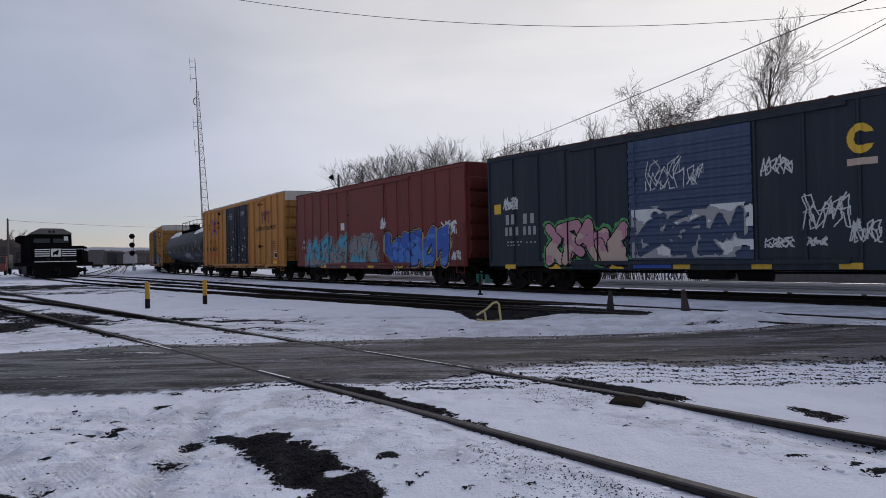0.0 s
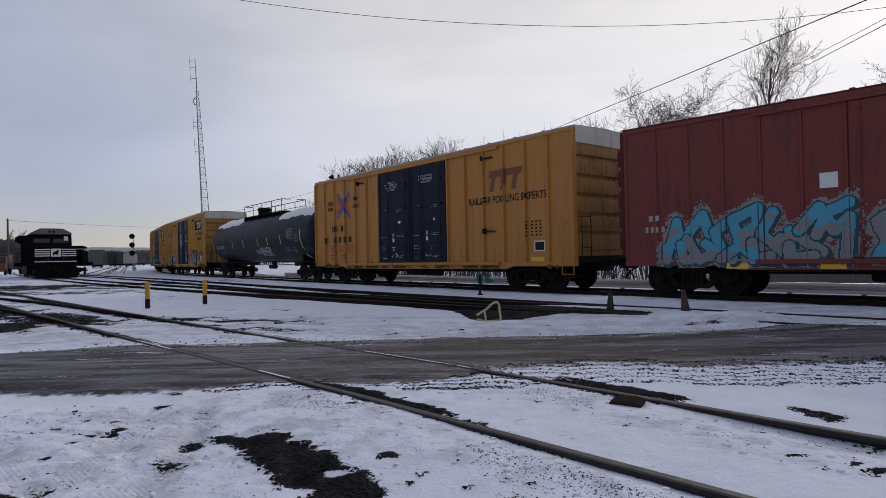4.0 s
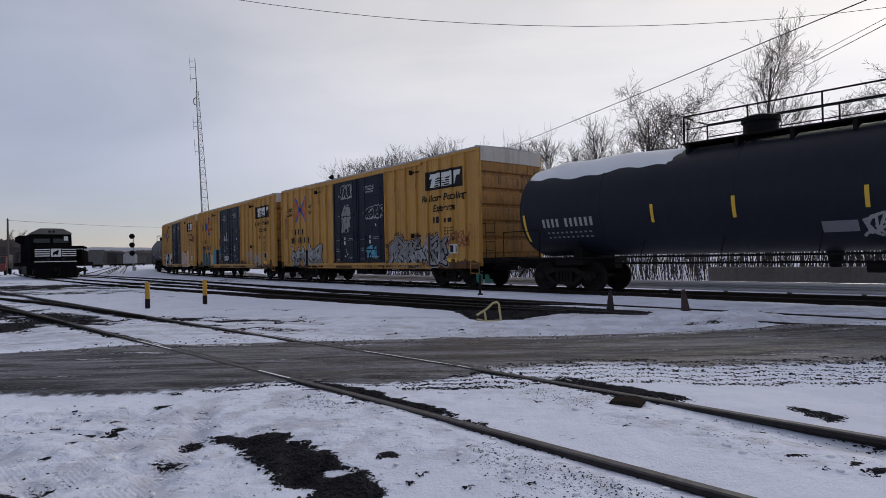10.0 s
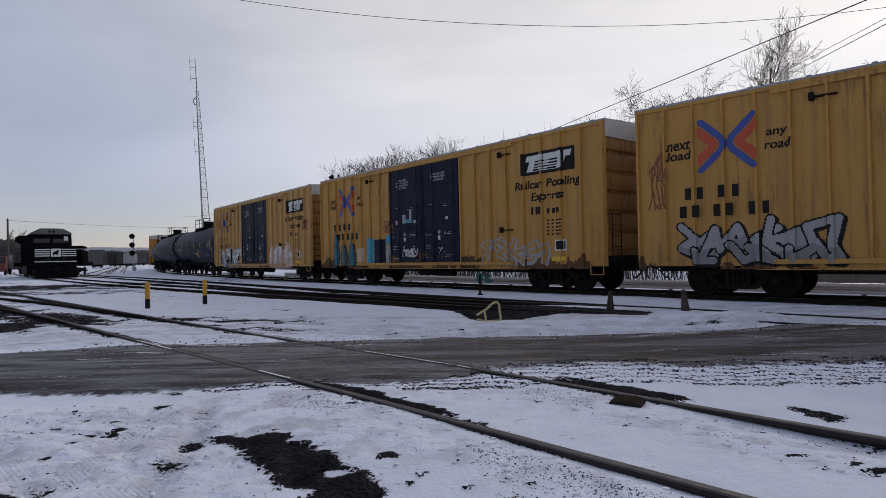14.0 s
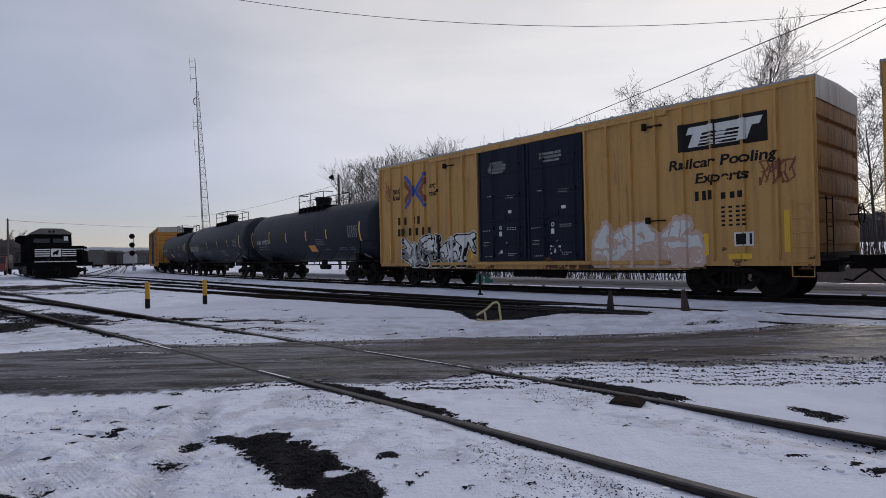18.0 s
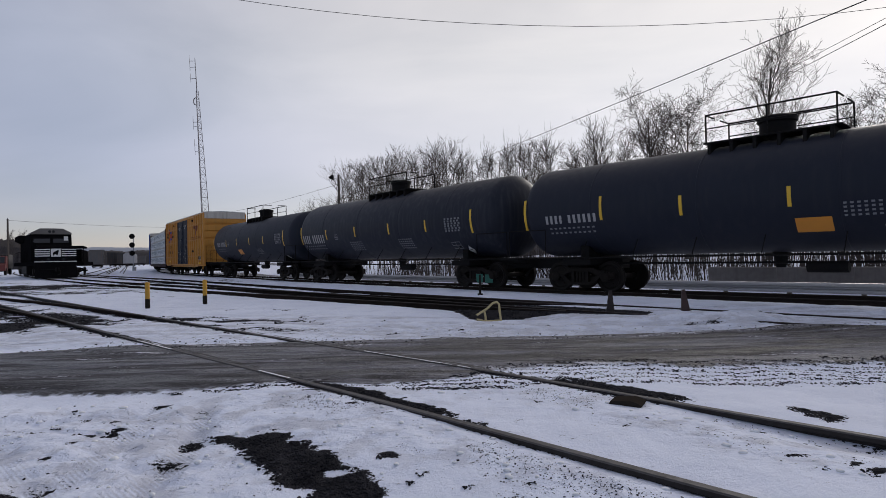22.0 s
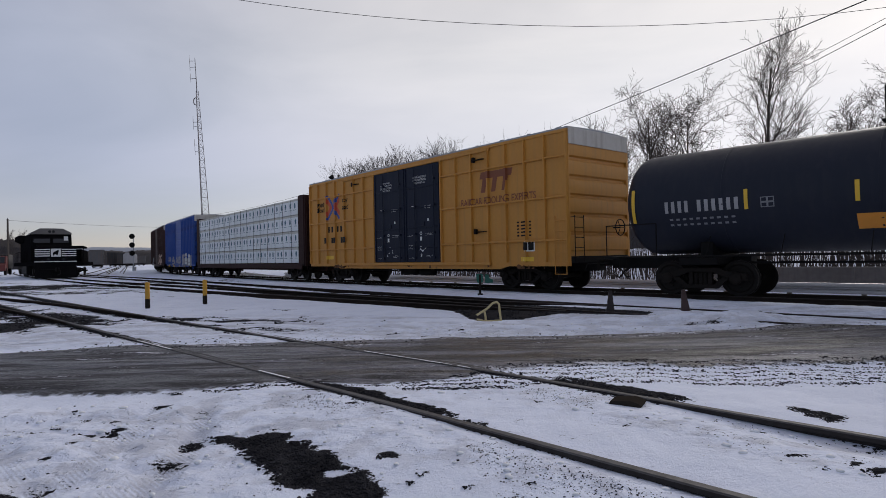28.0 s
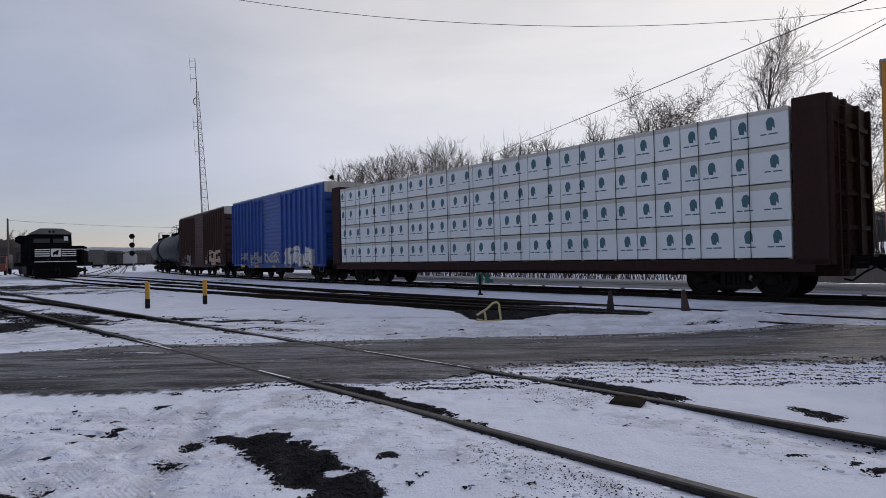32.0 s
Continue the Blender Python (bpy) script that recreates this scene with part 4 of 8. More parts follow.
FACES = {}


def running_gear(car, length, truck_at, overhang):
    """Trucks with their wheelsets and the couplers at both ends; length: of the body."""
    car_wheels = []
    for e in (1, -1):
        truck = part("truck", MESH_FRAME, None, car, at=(e * truck_at, 0, 0))
        for y, turn in ((-0.99, 0), (0.99, math.pi)):
            part("side_frame", MESH_SIDE, None, truck, at=(0, y, 0), turn=(0, 0, turn))
        for x in (-0.42, 0.42):
            part("brake_beam", MESH_BRAKE, None, truck, at=(x, 0, 0))
        for x in (-0.89, 0.89):
            w = part("wheelset", MESH_WHEEL, None, truck, at=(x, 0, WHEEL_R))
            car_wheels.append((w, x))
        part("coupler", MESH_COUPLER, None, car, at=(e * (length / 2 + overhang), 0, 0), turn=(0, 0, 0 if e > 0 else math.pi))
    return car_wheels


def register(car, wheels, centre, truck_at):
    TRAIN.append((car, wheels, centre, truck_at))


def boxcar(name, label, centre, length, paint, end_paint, door_paint, door, door_leaves=2, ribs="posts", top=5.12, spacing=0.92, white_top=True, truck_at=None, sill=0.70, gap=0.5, roof_paint=None, bulge=0.0, proud=0.09, flat_door=False):
    car = thing(name, label, "freight car", "cars of the train")
    hl, hw = length / 2, 1.58
    eave = top - 0.10
    part("floor", Shape().box(-hl, hl, -hw + 0.06, hw - 0.06, 0.90, 1.10), M_BLACK, car)
    for e in (-1, 1):
        y0, y1 = (hw - 0.06, hw) if e > 0 else (-hw, -hw + 0.06)
        part("side_wall", Shape().box(-hl, hl, y0, y1, 0.92, eave), paint, car)
        out = (y0 - 0.005, y1 + 0.012) if e > 0 else (y0 - 0.012, y1 + 0.005)
        part("side_sill", Shape().prism([(-hl, 0.93), (-hl, 0.80), (-hl + 2.6, 0.80), (-hl + 3.0, sill), (hl - 3.0, sill), (hl - 2.6, 0.80), (hl, 0.80), (hl, 0.93)], "y", *out), paint, car)
        part("top_rail", Shape().box(-hl, hl, *sorted((e * (hw + 0.003), e * (hw + 0.035))), eave - 0.11, eave - 0.012, 0.008), paint, car)
    under = Shape()
    under.box(-hl, hl, -0.25, 0.25, 0.62, 0.90)
    for x in np.arange(-hl + 3.2, hl - 3.1, 1.5):
        under.box(x - 0.06, x + 0.06, -hw + 0.1, hw - 0.1, 0.72, 0.90)
    under.box(-1.4, -0.3, -0.9, -0.35, 0.42, 0.78, 0.05)
    under.lathe([(-0.1, 0.16), (0.7, 0.16)], "x", 12, (0, -0.7, 0.55))
    under.tube([(-hl + 3, -0.6, 0.6), (hl - 3, -0.6, 0.6)], 0.03, 6)
    part("underframe", under, M_BLACK, car)
    # roof: low ridge with cross seams
    roof = Shape()
    roof.prism([(-hw - 0.02, eave - 0.01), (hw + 0.02, eave - 0.01), (hw + 0.02, eave + 0.04), (0, top), (-hw - 0.02, eave + 0.04)], "x", -hl - 0.02, hl + 0.02)
    roof_ob = part("roof", roof, roof_paint or (M_GALV if white_top else paint), car)
    seam = Shape().prism([(-hw - 0.03, eave + 0.03), (-hw - 0.03, eave + 0.065), (0, top + 0.03), (hw + 0.03, eave + 0.065), (hw + 0.03, eave + 0.03), (0, top)], "x", -0.05, 0.05).mesh("roof_seam", roof_paint or (M_GALV if white_top else paint))
    for x in np.arange(-hl + 0.5, hl, 1.22):
        part("roof_seam", seam, None, roof_ob, at=(x, 0, 0))
    # ends: steel sheet with rows of deep horizontal ribs
    for e in (-1, 1):
        b = bulge - 0.085
        line = [(e * (hl - 0.15), 1.10), (e * (hl + b), 1.10)]
        z = 1.25
        while z < eave - 0.75:
            line += [(e * (hl + b), z), (e * (hl + b + 0.07), z + 0.05), (e * (hl + b + 0.085), z + 0.16), (e * (hl + b + 0.085), z + 0.36), (e * (hl + b + 0.07), z + 0.46), (e * (hl + b), z + 0.51)]
            z += 0.58
        line += [(e * (hl + b), eave), (e * (hl - 0.15), eave)]
        end = Shape().prism(line, "y", -hw + 0.06, hw - 0.06)
        ends = part("end_wall", end, end_paint, car)
        if white_top:
            cap = Shape().box(*sorted((e * (hl + 0.002), e * (hl + 0.03))), -hw + 0.02, hw - 0.02, eave - 0.48, eave + 0.03)
            part("end_panel", cap, M_CAP, ends, "white upper end panel")
        lad = Shape()
        ya, yb = (-1.50, -1.06) if e > 0 else (1.06, 1.50)
        for y in (ya, yb):
            lad.tube([(e * (hl + 0.14), y, 0.95), (e * (hl + 0.14), y, 2.35)], 0.014, 5)
        for k in range(5):
            lad.tube([(e * (hl + 0.14), ya, 1.05 + 0.31 * k), (e * (hl + 0.14), yb, 1.05 + 0.31 * k)], 0.012, 5)
        for y in (ya, yb):
            lad.tube([(e * (hl - 0.01), y, 2.3), (e * (hl + 0.14), y, 2.3)], 0.012, 5)
        part("end_ladder", lad, M_BLACK, car)
        side = Shape()
        ye = -hw - 0.07 if e > 0 else hw + 0.07
        yi = -hw if e > 0 else hw
        xa, xb = sorted((e * (hl - 0.08), e * (hl - 0.52)))
        for x in (xa, xb):
            side.tube([(x, ye, 0.55 if x in (xa, xb) else 0.9), (x, ye, 2.35)], 0.014, 5)
        for k in range(6):
            side.tube([(xa, ye, 0.56 + 0.33 * k), (xb, ye, 0.56 + 0.33 * k)], 0.012, 5)
        for x in (xa, xb):
            side.tube([(x, yi, 2.3), (x, ye, 2.3)], 0.012, 5)
            side.tube([(x, yi, 1.0), (x, ye, 1.0)], 0.012, 5)
        part("side_ladder", side, paint, car)
    wheel = Shape().tube([(hl + 0.26, 0.7 + 0.26 * math.cos(a), 2.0 + 0.26 * math.sin(a)) for a in np.linspace(0, 2 * math.pi, 17)], 0.018, 5)
    for k in range(3):
        a = k * 2 * math.pi / 3
        wheel.tube([(hl + 0.26, 0.7, 2.0), (hl + 0.26, 0.7 + 0.26 * math.cos(a), 2.0 + 0.26 * math.sin(a))], 0.012, 4)
    wheel.tube([(hl - 0.01, 0.7, 2.0), (hl + 0.27, 0.7, 2.0)], 0.02, 6)
    part("brake_wheel", wheel, M_BLACK, car)
    # side posts
    d0, d1 = door
    posts = []
    post = Shape()
    for w, d in ((0.045, proud),):
        post.prism([(-w, 0.0), (-w * 0.6, -d), (w * 0.6, -d), (w, 0.0)], "z", 0.93, eave - 0.10)
    pm = post.mesh("side_post", paint, False)
    for e in (-1, 1):
        for lo, hi in ((-hl, d0), (d1, hl)):
            k = max(1, round((hi - lo - 0.1) / spacing))
            for i in range(k + 1):
                x = lo + 0.06 + (hi - lo - 0.12) * i / k
                part("side_post", pm, None, car, at=(x, e * (hw - 0.003), 0), turn=(0, 0, 0 if e < 0 else math.pi))
                posts.append(x)
    if ribs == "grid":
        for lo, hi in ((-hl, d0), (d1, hl)):
            for z in (1.62, 2.95, 4.20):
                for y0, y1 in ((-hw - 0.075, -hw + 0.004), (hw - 0.004, hw + 0.075)):
                    part("side_rail", Shape().box(lo + 0.05, hi - 0.05, y0, y1, z - 0.035, z + 0.035, 0.015), paint, car)
    # doors on both sides; locks and ribs on the side that is seen
    wleaf = (d1 - d0) / door_leaves
    for e in (-1, 1):
        for i in range(door_leaves):
            x0, x1 = d0 + i * wleaf + 0.005, d0 + (i + 1) * wleaf - 0.005
            ys = e * (hw + 0.05)
            if door_leaves == 1 and not flat_door:
                line = [(e * (hw - 0.01), 0.97), (ys, 0.97)]
                z = 1.15
                while z < eave - 0.4:
                    line += [(ys, z), (ys + e * 0.035, z + 0.04), (ys + e * 0.035, z + 0.11), (ys, z + 0.15)]
                    z += 0.23
                line += [(ys, eave - 0.22), (e * (hw - 0.01), eave - 0.22)]
                dr = part("door", Shape().prism(line, "x", x0, x1), door_paint, car)
            else:
                dr = part("door", Shape().box(x0, x1, *sorted((e * (hw - 0.01), ys)), 0.97, eave - 0.22, 0.012), door_paint, car)
            if e > 0:
                continue
            if door_leaves == 2:
                for z in (1.55, 2.35, 3.15, 3.95):
                    part("door_rib", Shape().box(x0 + 0.15, x1 - 0.15, ys - 0.018, ys + 0.003, z - 0.025, z + 0.025, 0.008), door_paint, dr)
                for x in (x0 + 0.07, x1 - 0.07):
                    part("door_edge", Shape().box(x - 0.04, x + 0.04, ys - 0.03, ys + 0.003, 1.0, eave - 0.25, 0.01), door_paint, dr)
            for f in ((0.32, 0.86) if door_leaves == 2 else (0.06,)):
                x = x0 + (x1 - x0) * f
                rod = Shape().tube([(x, ys - 0.055, 1.0), (x, ys - 0.055, eave - 0.26)], 0.016, 6)
                for z in (1.15, 2.1, 3.2, 4.2):
                    if z < eave - 0.3:
                        rod.box(x - 0.04, x + 0.04, ys - 0.062, ys + 0.002, z - 0.04, z + 0.04)
                part("lock_rod", rod, door_paint, dr)
        for z0, z1, d in ((0.84, 0.95, 0.10), (eave - 0.21, eave - 0.115, 0.08)):
            part("door_track", Shape().box(max(-hl + 0.3, d0 - (d1 - d0) * 0.6), min(hl - 0.3, d1 + (d1 - d0) * 0.6), *sorted((e * (hw + 0.014), e * (hw + d))), z0, z1, 0.01), paint, car)
    post_x = np.array(posts)

    def face(x, z):
        """The near side's surface, out over posts and doors."""
        near = np.min(np.abs(np.asarray(x)[..., None] - post_x), axis=-1)
        y = np.where(near < 0.062, -hw - proud + 0.001, -hw)
        y = np.where((x > d0 - 0.02) & (x < d1 + 0.02) & (z > 0.97), -hw - (0.052 if door_leaves == 2 or flat_door else 0.087), y)
        return np.where(z < 0.935, np.minimum(y, -hw - 0.014), y)

    FACES[car.name] = face
    truck_at = truck_at or hl - 2.35
    register(car, running_gear(car, length, truck_at, gap), centre, truck_at)
    return car


def tank_car(name, label, centre, length, paint, r=1.49, mid=2.60, dome=True, snow=False, truck_at=None, gap=0.4):
    car = thing(name, label, "tank car", "cars of the train")
    hl = length / 2
    prof = [(-hl, 0.0)]
    for k in range(1, 9):
        a = math.pi / 2 * k / 8
        prof.append((-hl + 0.68 * (1 - math.cos(a)), r * math.sin(a) ** 0.85))
    prof = prof + [(-x, q) for x, q in prof[::-1]]
    part("tank_shell", Shape().lathe(prof, "x", 48, (0, 0, mid)), paint, car)
    for x in (-hl * 0.62, -hl * 0.2, hl * 0.22, hl * 0.63):
        part("weld_band", Shape().lathe([(x - 0.03, r), (x - 0.02, r + 0.008), (x + 0.02, r + 0.008), (x + 0.03, r)], "x", 48, (0, 0, mid)), paint, car)
    for e in (-1, 1):
        sill = part("stub_sill", Shape().box(*sorted((e * (hl - 3.2), e * (hl + 0.35))), -0.22, 0.22, 0.70, 1.02, 0.01), M_BLACK, car)
        part("end_platform", Shape().box(*sorted((e * (hl - 0.05), e * (hl + 0.35))), -1.45, 1.45, 1.0, 1.07, 0.01), M_BLACK, sill)
        part("body_bolster", Shape().box(*sorted((e * (hl - 2.75), e * (hl - 1.75))), -1.30, 1.30, 0.82, 1.02, 0.02), M_BLACK, sill)
        part("saddle", Shape().prism([(-0.95, 1.0), (0.95, 1.0), (0.95, 1.42), (0.6, 1.22), (0.0, 1.10), (-0.6, 1.22), (-0.95, 1.42)], "x", *sorted((e * (hl - 2.5), e * (hl - 2.2)))), M_BLACK, sill)
    rl = Shape()
    for y in (-1.42, 1.42):
        rl.tube([(-hl + 0.3, y, 1.05), (hl - 0.3, y, 1.05)], 0.022, 6)
        rl.tube([(-hl - 0.30, y, 1.95), (-hl + 1.2, y, 1.95)], 0.016, 5)
        rl.tube([(hl - 1.2, y, 1.95), (hl + 0.30, y, 1.95)], 0.016, 5)
        for x in (-hl - 0.30, hl + 0.30, -hl + 1.2, hl - 1.2):
            rl.tube([(x, y, 1.0), (x, y, 1.95)], 0.016, 5)
        for x in np.linspace(-hl + 2.5, hl - 2.5, 7):
            rl.tube([(x, y, 1.05), (x, y * 0.75, 1.55)], 0.014, 4)
    rl.tube([(-hl + 2, -0.5, 0.86), (hl - 2, -0.5, 0.86)], 0.03, 6)
    rl.lathe([(-0.45, 0.14), (0.4, 0.14)], "x", 12, (1.2, -0.55, 0.75))
    rl.lathe([(0.72, 0.12), (1.12, 0.2)], "z", 12)
    part("handrail", rl, M_BLACK, car)
    # platform, rails and valve housing on top
    t = mid + r
    plat = Shape()
    px = 1.6 if not snow else 3.4
    plat.box(-px, px, -0.75, 0.75, t + 0.02, t + 0.07, 0.01)
    deck = part("platform", plat, M_BLACK, car)
    bracket = Shape().box(-0.04, 0.04, -0.85, 0.85, t - 0.28, t + 0.015).mesh("platform_bracket", M_BLACK)
    for x in np.linspace(-px + 0.2, px - 0.2, 6):
        part("platform_bracket", bracket, None, deck, at=(float(x), 0, 0))
    guard = Shape()
    for y in (-0.78, 0.78):
        for x in np.linspace(-px + 0.1, px - 0.1, 3 if not snow else 5):
            guard.tube([(x, y, t + 0.02), (x, y, t + 0.78)], 0.024, 6)
        guard.tube([(-px + 0.1, y, t + 0.78), (px - 0.1, y, t + 0.78)], 0.022, 6)
        guard.tube([(-px + 0.1, y, t + 0.42), (px - 0.1, y, t + 0.42)], 0.016, 6)
    for x in (-px + 0.1, px - 0.1):
        guard.tube([(x, -0.78, t + 0.78), (x, -0.2, t + 0.78)], 0.022, 6)
        guard.tube([(x, 0.2, t + 0.78), (x, 0.78, t + 0.78)], 0.022, 6)
    part("guard_rail", guard, M_BLACK, car)
    hx = 0.0 if not snow else -1.6
    part("valve_housing", Shape().lathe([(t - 0.05, 0.42), (t + 0.42, 0.42), (t + 0.44, 0.47), (t + 0.56, 0.47), (t + 0.60, 0.40), (t + 0.62, 0.0)], "z", 20, (hx, 0, 0)), M_BLACK, car)
    lad = Shape()
    for e in (1,):
        for x in (-0.22, 0.22):
            pts = [(x + 0.5, e * 1.56, 1.0)] + [(x + 0.5, e * (r + 0.10) * math.cos(a), mid + (r + 0.10) * math.sin(a)) for a in np.linspace(-0.1, 1.15, 8)]
            lad.tube(pts, 0.018, 5)
        for a in np.linspace(-0.55, 1.1, 9):
            y, z = e * (r + 0.10) * math.cos(max(a, 0)), mid + (r + 0.10) * math.sin(a)
            lad.tube([(0.28, y, z), (0.72, y, z)], 0.014, 5)
    part("ladder", lad, M_BLACK, car)
    if snow:
        for x0, x1 in ((-hl + 0.62, -px), (px, hl - 0.62)):
            sn = Shape()
            nA, nX = 14, 40
            vs, fs = [], []
            for i in range(nX + 1):
                x = x0 + (x1 - x0) * i / nX
                edge = min(1.0, 4 * min(i, nX - i) / nX + 0.15)
                drop = 0.0
                q = abs(x) - (hl - 0.62)
                if q > 0:
                    drop = r * (1 - math.sqrt(max(0.0, 1 - (q / 0.63) ** 2)) ** 0.75)
                for k in range(nA + 1):
                    u = -1 + 2 * k / nA
                    ang = u * (0.86 + 0.05 * math.sin(x * 1.7) + 0.03 * math.sin(x * 5.3))
                    th = (0.13 * (1 - u ** 4) ** 0.6) * edge + 0.02 * math.sin(3 * x + 5 * u)
                    rr = r - drop + max(0.0, th) - 0.01
                    vs.append((x, rr * math.sin(ang), mid + rr * math.cos(ang)))
            for i in range(nX):
                for k in range(nA):
                    a = i * (nA + 1) + k
                    fs.append((a, a + 1, a + nA + 2, a + nA + 1))
            part("snow_cap", sn.add(vs, fs), M_SNOWCAP, car, "layer of snow on the tank top")
    FACES[car.name] = lambda x, z: -np.sqrt(np.maximum(r * r - (z - mid) ** 2, 0.01)) - 0.004
    truck_at = truck_at or hl - 2.2
    register(car, running_gear(car, length, truck_at, gap - 0.1), centre, truck_at)
    return car


def centerbeam(name, label, centre, length):
    car = thing(name, label, "lumber car", "cars of the train")
    hl, hw = length / 2, 1.55
    deck = Shape()
    deck.box(-hl, hl, -hw, hw, 0.82, 0.95, 0.01)
    deck.box(-hl, hl, -0.3, 0.3, 0.52, 0.82)
    for y in (-hw, hw - 0.06):
        deck.box(-hl + 0.3, hl - 0.3, y, y + 0.06, 0.66, 0.84, 0.01)
    for x in np.arange(-hl + 3.2, hl - 3, 1.3):
        deck.box(x - 0.05, x + 0.05, -hw + 0.05, hw - 0.05, 0.62, 0.82)
    part("deck", deck, M_BULK, car)
    for e in (-1, 1):
        b = Shape()
        b.box(*sorted((e * (hl - 0.70), e * hl)), -hw, hw, 0.82, 4.62, 0.02)
        head = part("bulkhead", b, M_BULK, car)
        for z in (1.6, 2.4, 3.2, 4.0):
            part("cross_rib", Shape().box(*sorted((e * (hl - 0.01), e * (hl + 0.06))), -hw + 0.1, hw - 0.1, z, z + 0.12, 0.01), M_BULK, head)
        for y in (-hw + 0.1, -0.5, 0.5, hw - 0.1):
            part("upright_rib", Shape().box(*sorted((e * (hl - 0.01), e * (hl + 0.10))), y - 0.05, y + 0.05, 0.82, 4.6, 0.01), M_BULK, head)
        lad = Shape()
        ya, yb = (-1.45, -1.0) if e > 0 else (1.0, 1.45)
        for y in (ya, yb):
            lad.tube([(e * (hl + 0.2), y, 0.6), (e * (hl + 0.2), y, 4.5)], 0.016, 5)
        for z in np.arange(0.7, 4.45, 0.33):
            lad.tube([(e * (hl + 0.2), ya, z), (e * (hl + 0.2), yb, z)], 0.013, 5)
        part("ladder", lad, M_BULK, car)
    beam = Shape()
    beam.box(-hl + 0.4, hl - 0.4, -0.06, 0.06, 0.95, 4.50)
    beam.box(-hl + 0.4, hl - 0.4, -0.2, 0.2, 4.48, 4.6)
    part("centre_beam", beam, M_BULK, car)
    # wrapped bundles: four layers, with lengths of their own
    rnd = random.Random(5)
    k = Shape()
    k.prism([(-0.075, 0.38), (0.03, 0.36), (0.05, 0.46), (0.10, 0.40), (0.09, 0.60), (0.03, 0.68), (-0.05, 0.66), (-0.10, 0.56)], "y", -0.003, 0.001)
    k.box(-0.22, -0.08, -0.003, 0.001, 0.27, 0.30)
    k.box(-0.04, 0.16, -0.003, 0.001, 0.27, 0.30)
    mark_mesh = k.mesh("printed_mark", M_MARK, False)
    layer_z = [0.96, 1.84, 2.72, 3.60]
    for li, z in enumerate(layer_z):
        n = 15
        w = (2 * hl - 1.5) / n
        cuts = [-hl + 0.75 + w * i for i in range(n + 1)]
        for i in range(n):
            x0, x1 = cuts[i] + 0.012, cuts[i + 1] - 0.012
            for e in (-1, 1):
                y0, y1 = (-hw + 0.02 + rnd.uniform(0, 0.02), -0.22) if e < 0 else (0.22, hw - 0.02)
                bun = part("lumber_pack", Shape().box(x0, x1, y0, y1, z + 0.025, z + 0.872, 0.012), M_WRAP, car)
                part("top_sheet", Shape().box(x0 - 0.002, x1 + 0.002, *sorted((y0 - 0.003 if e < 0 else y1 + 0.003, y0 + 0.06 if e < 0 else y1 - 0.06)), z + 0.77 - 0.03 * rnd.random(), z + 0.874), M_SHEET, bun, "dull beige folded top wrap")
                if e < 0:
                    for j in range(2):
                        part("printed_mark", mark_mesh, None, bun, at=(x0 + (x1 - x0) * (j + 0.25 + 0.3 * rnd.random()) / 2, y0, z))
        lath = Shape()
        for x in np.arange(-hl + 0.8, hl - 0.6, 1.15):
            lath.box(x - 0.05, x + 0.05, -hw + 0.06, hw - 0.06, z - 0.008, z + 0.03)
        part("dunnage", lath, M_WRAP_TOP, car)
    for y in (-hw + 0.005, hw - 0.005):
        strap = Shape().tube([(0, y, 0.9), (0, y, 4.48), (0, 0, 4.60)], 0.010, 4).mesh("tie_down_cable", M_CABLE)
        for x in np.arange(-hl + 1.2, hl - 0.8, 1.22):
            part("tie_down_cable", strap, None, car, at=(float(x), 0, 0))
    gear = running_gear(car, length, hl - 2.3, 0.55)
    register(car, gear, centre, hl - 2.3)
    return car


def span(lo, hi):
    """Centre and length of a body between two places on the curve at 16 s."""
    return (lo + hi) / 2, hi - lo


c, L = span(90.47, 106.5)
navy_car = boxcar("boxcar", "dark navy steel boxcar covered in graffiti with a ribbed blue door", c, L, M_NAVY, M_NAVY, M_NAVY_DOOR, (-L / 2 + 5.35, -L / 2 + 8.6), 1, spacing=1.0, white_top=False, top=4.58, truck_at=L / 2 - 1.55, proud=0.05, roof_paint=M_BROWN)
c, L = span(75.6, 89.4)
red_car = boxcar("boxcar", "oxide red steel boxcar with blue and cyan graffiti along its foot", c, L, M_RED, M_RED_END, M_RED, (-1.6, 1.6), 1, white_top=False, top=4.66, truck_at=L / 2 - 1.6, bulge=0.22, proud=0.035, flat_door=True, roof_paint=M_RED_END)
c, L = span(57.75, 74.1)
yel_1 = boxcar("boxcar", "golden yellow steel boxcar with dark blue double doors", c, L, M_YELLOW, M_YELLOW_END, M_DOOR, (-L / 2 + 5.85, -L / 2 + 10.4), 2)
c, L = span(39.1, 57.15)
tank_1 = tank_car("tank_car", "long black tank car with snow lying on its top", c, L, M_TANK, snow=True, truck_at=L / 2 - 1.85)
c, L = span(21.45, 37.97)
yel_2 = boxcar("boxcar", "weathered yellow boxcar with dark doors and grey graffiti", c, L, M_YELLOW_OLD, M_YELLOW_END, M_DOOR, (-L / 2 + 6.05, -L / 2 + 10.5), 2, spacing=0.76)
c, L = span(3.82, 20.58)
yel_3 = boxcar("boxcar", "weathered yellow boxcar with dark doors and teal graffiti", c, L, M_YELLOW_OLD, M_YELLOW_END, M_DOOR, (-L / 2 + 6.05, -L / 2 + 10.5), 2, spacing=0.76)
c, L = span(-13.85, 2.77)
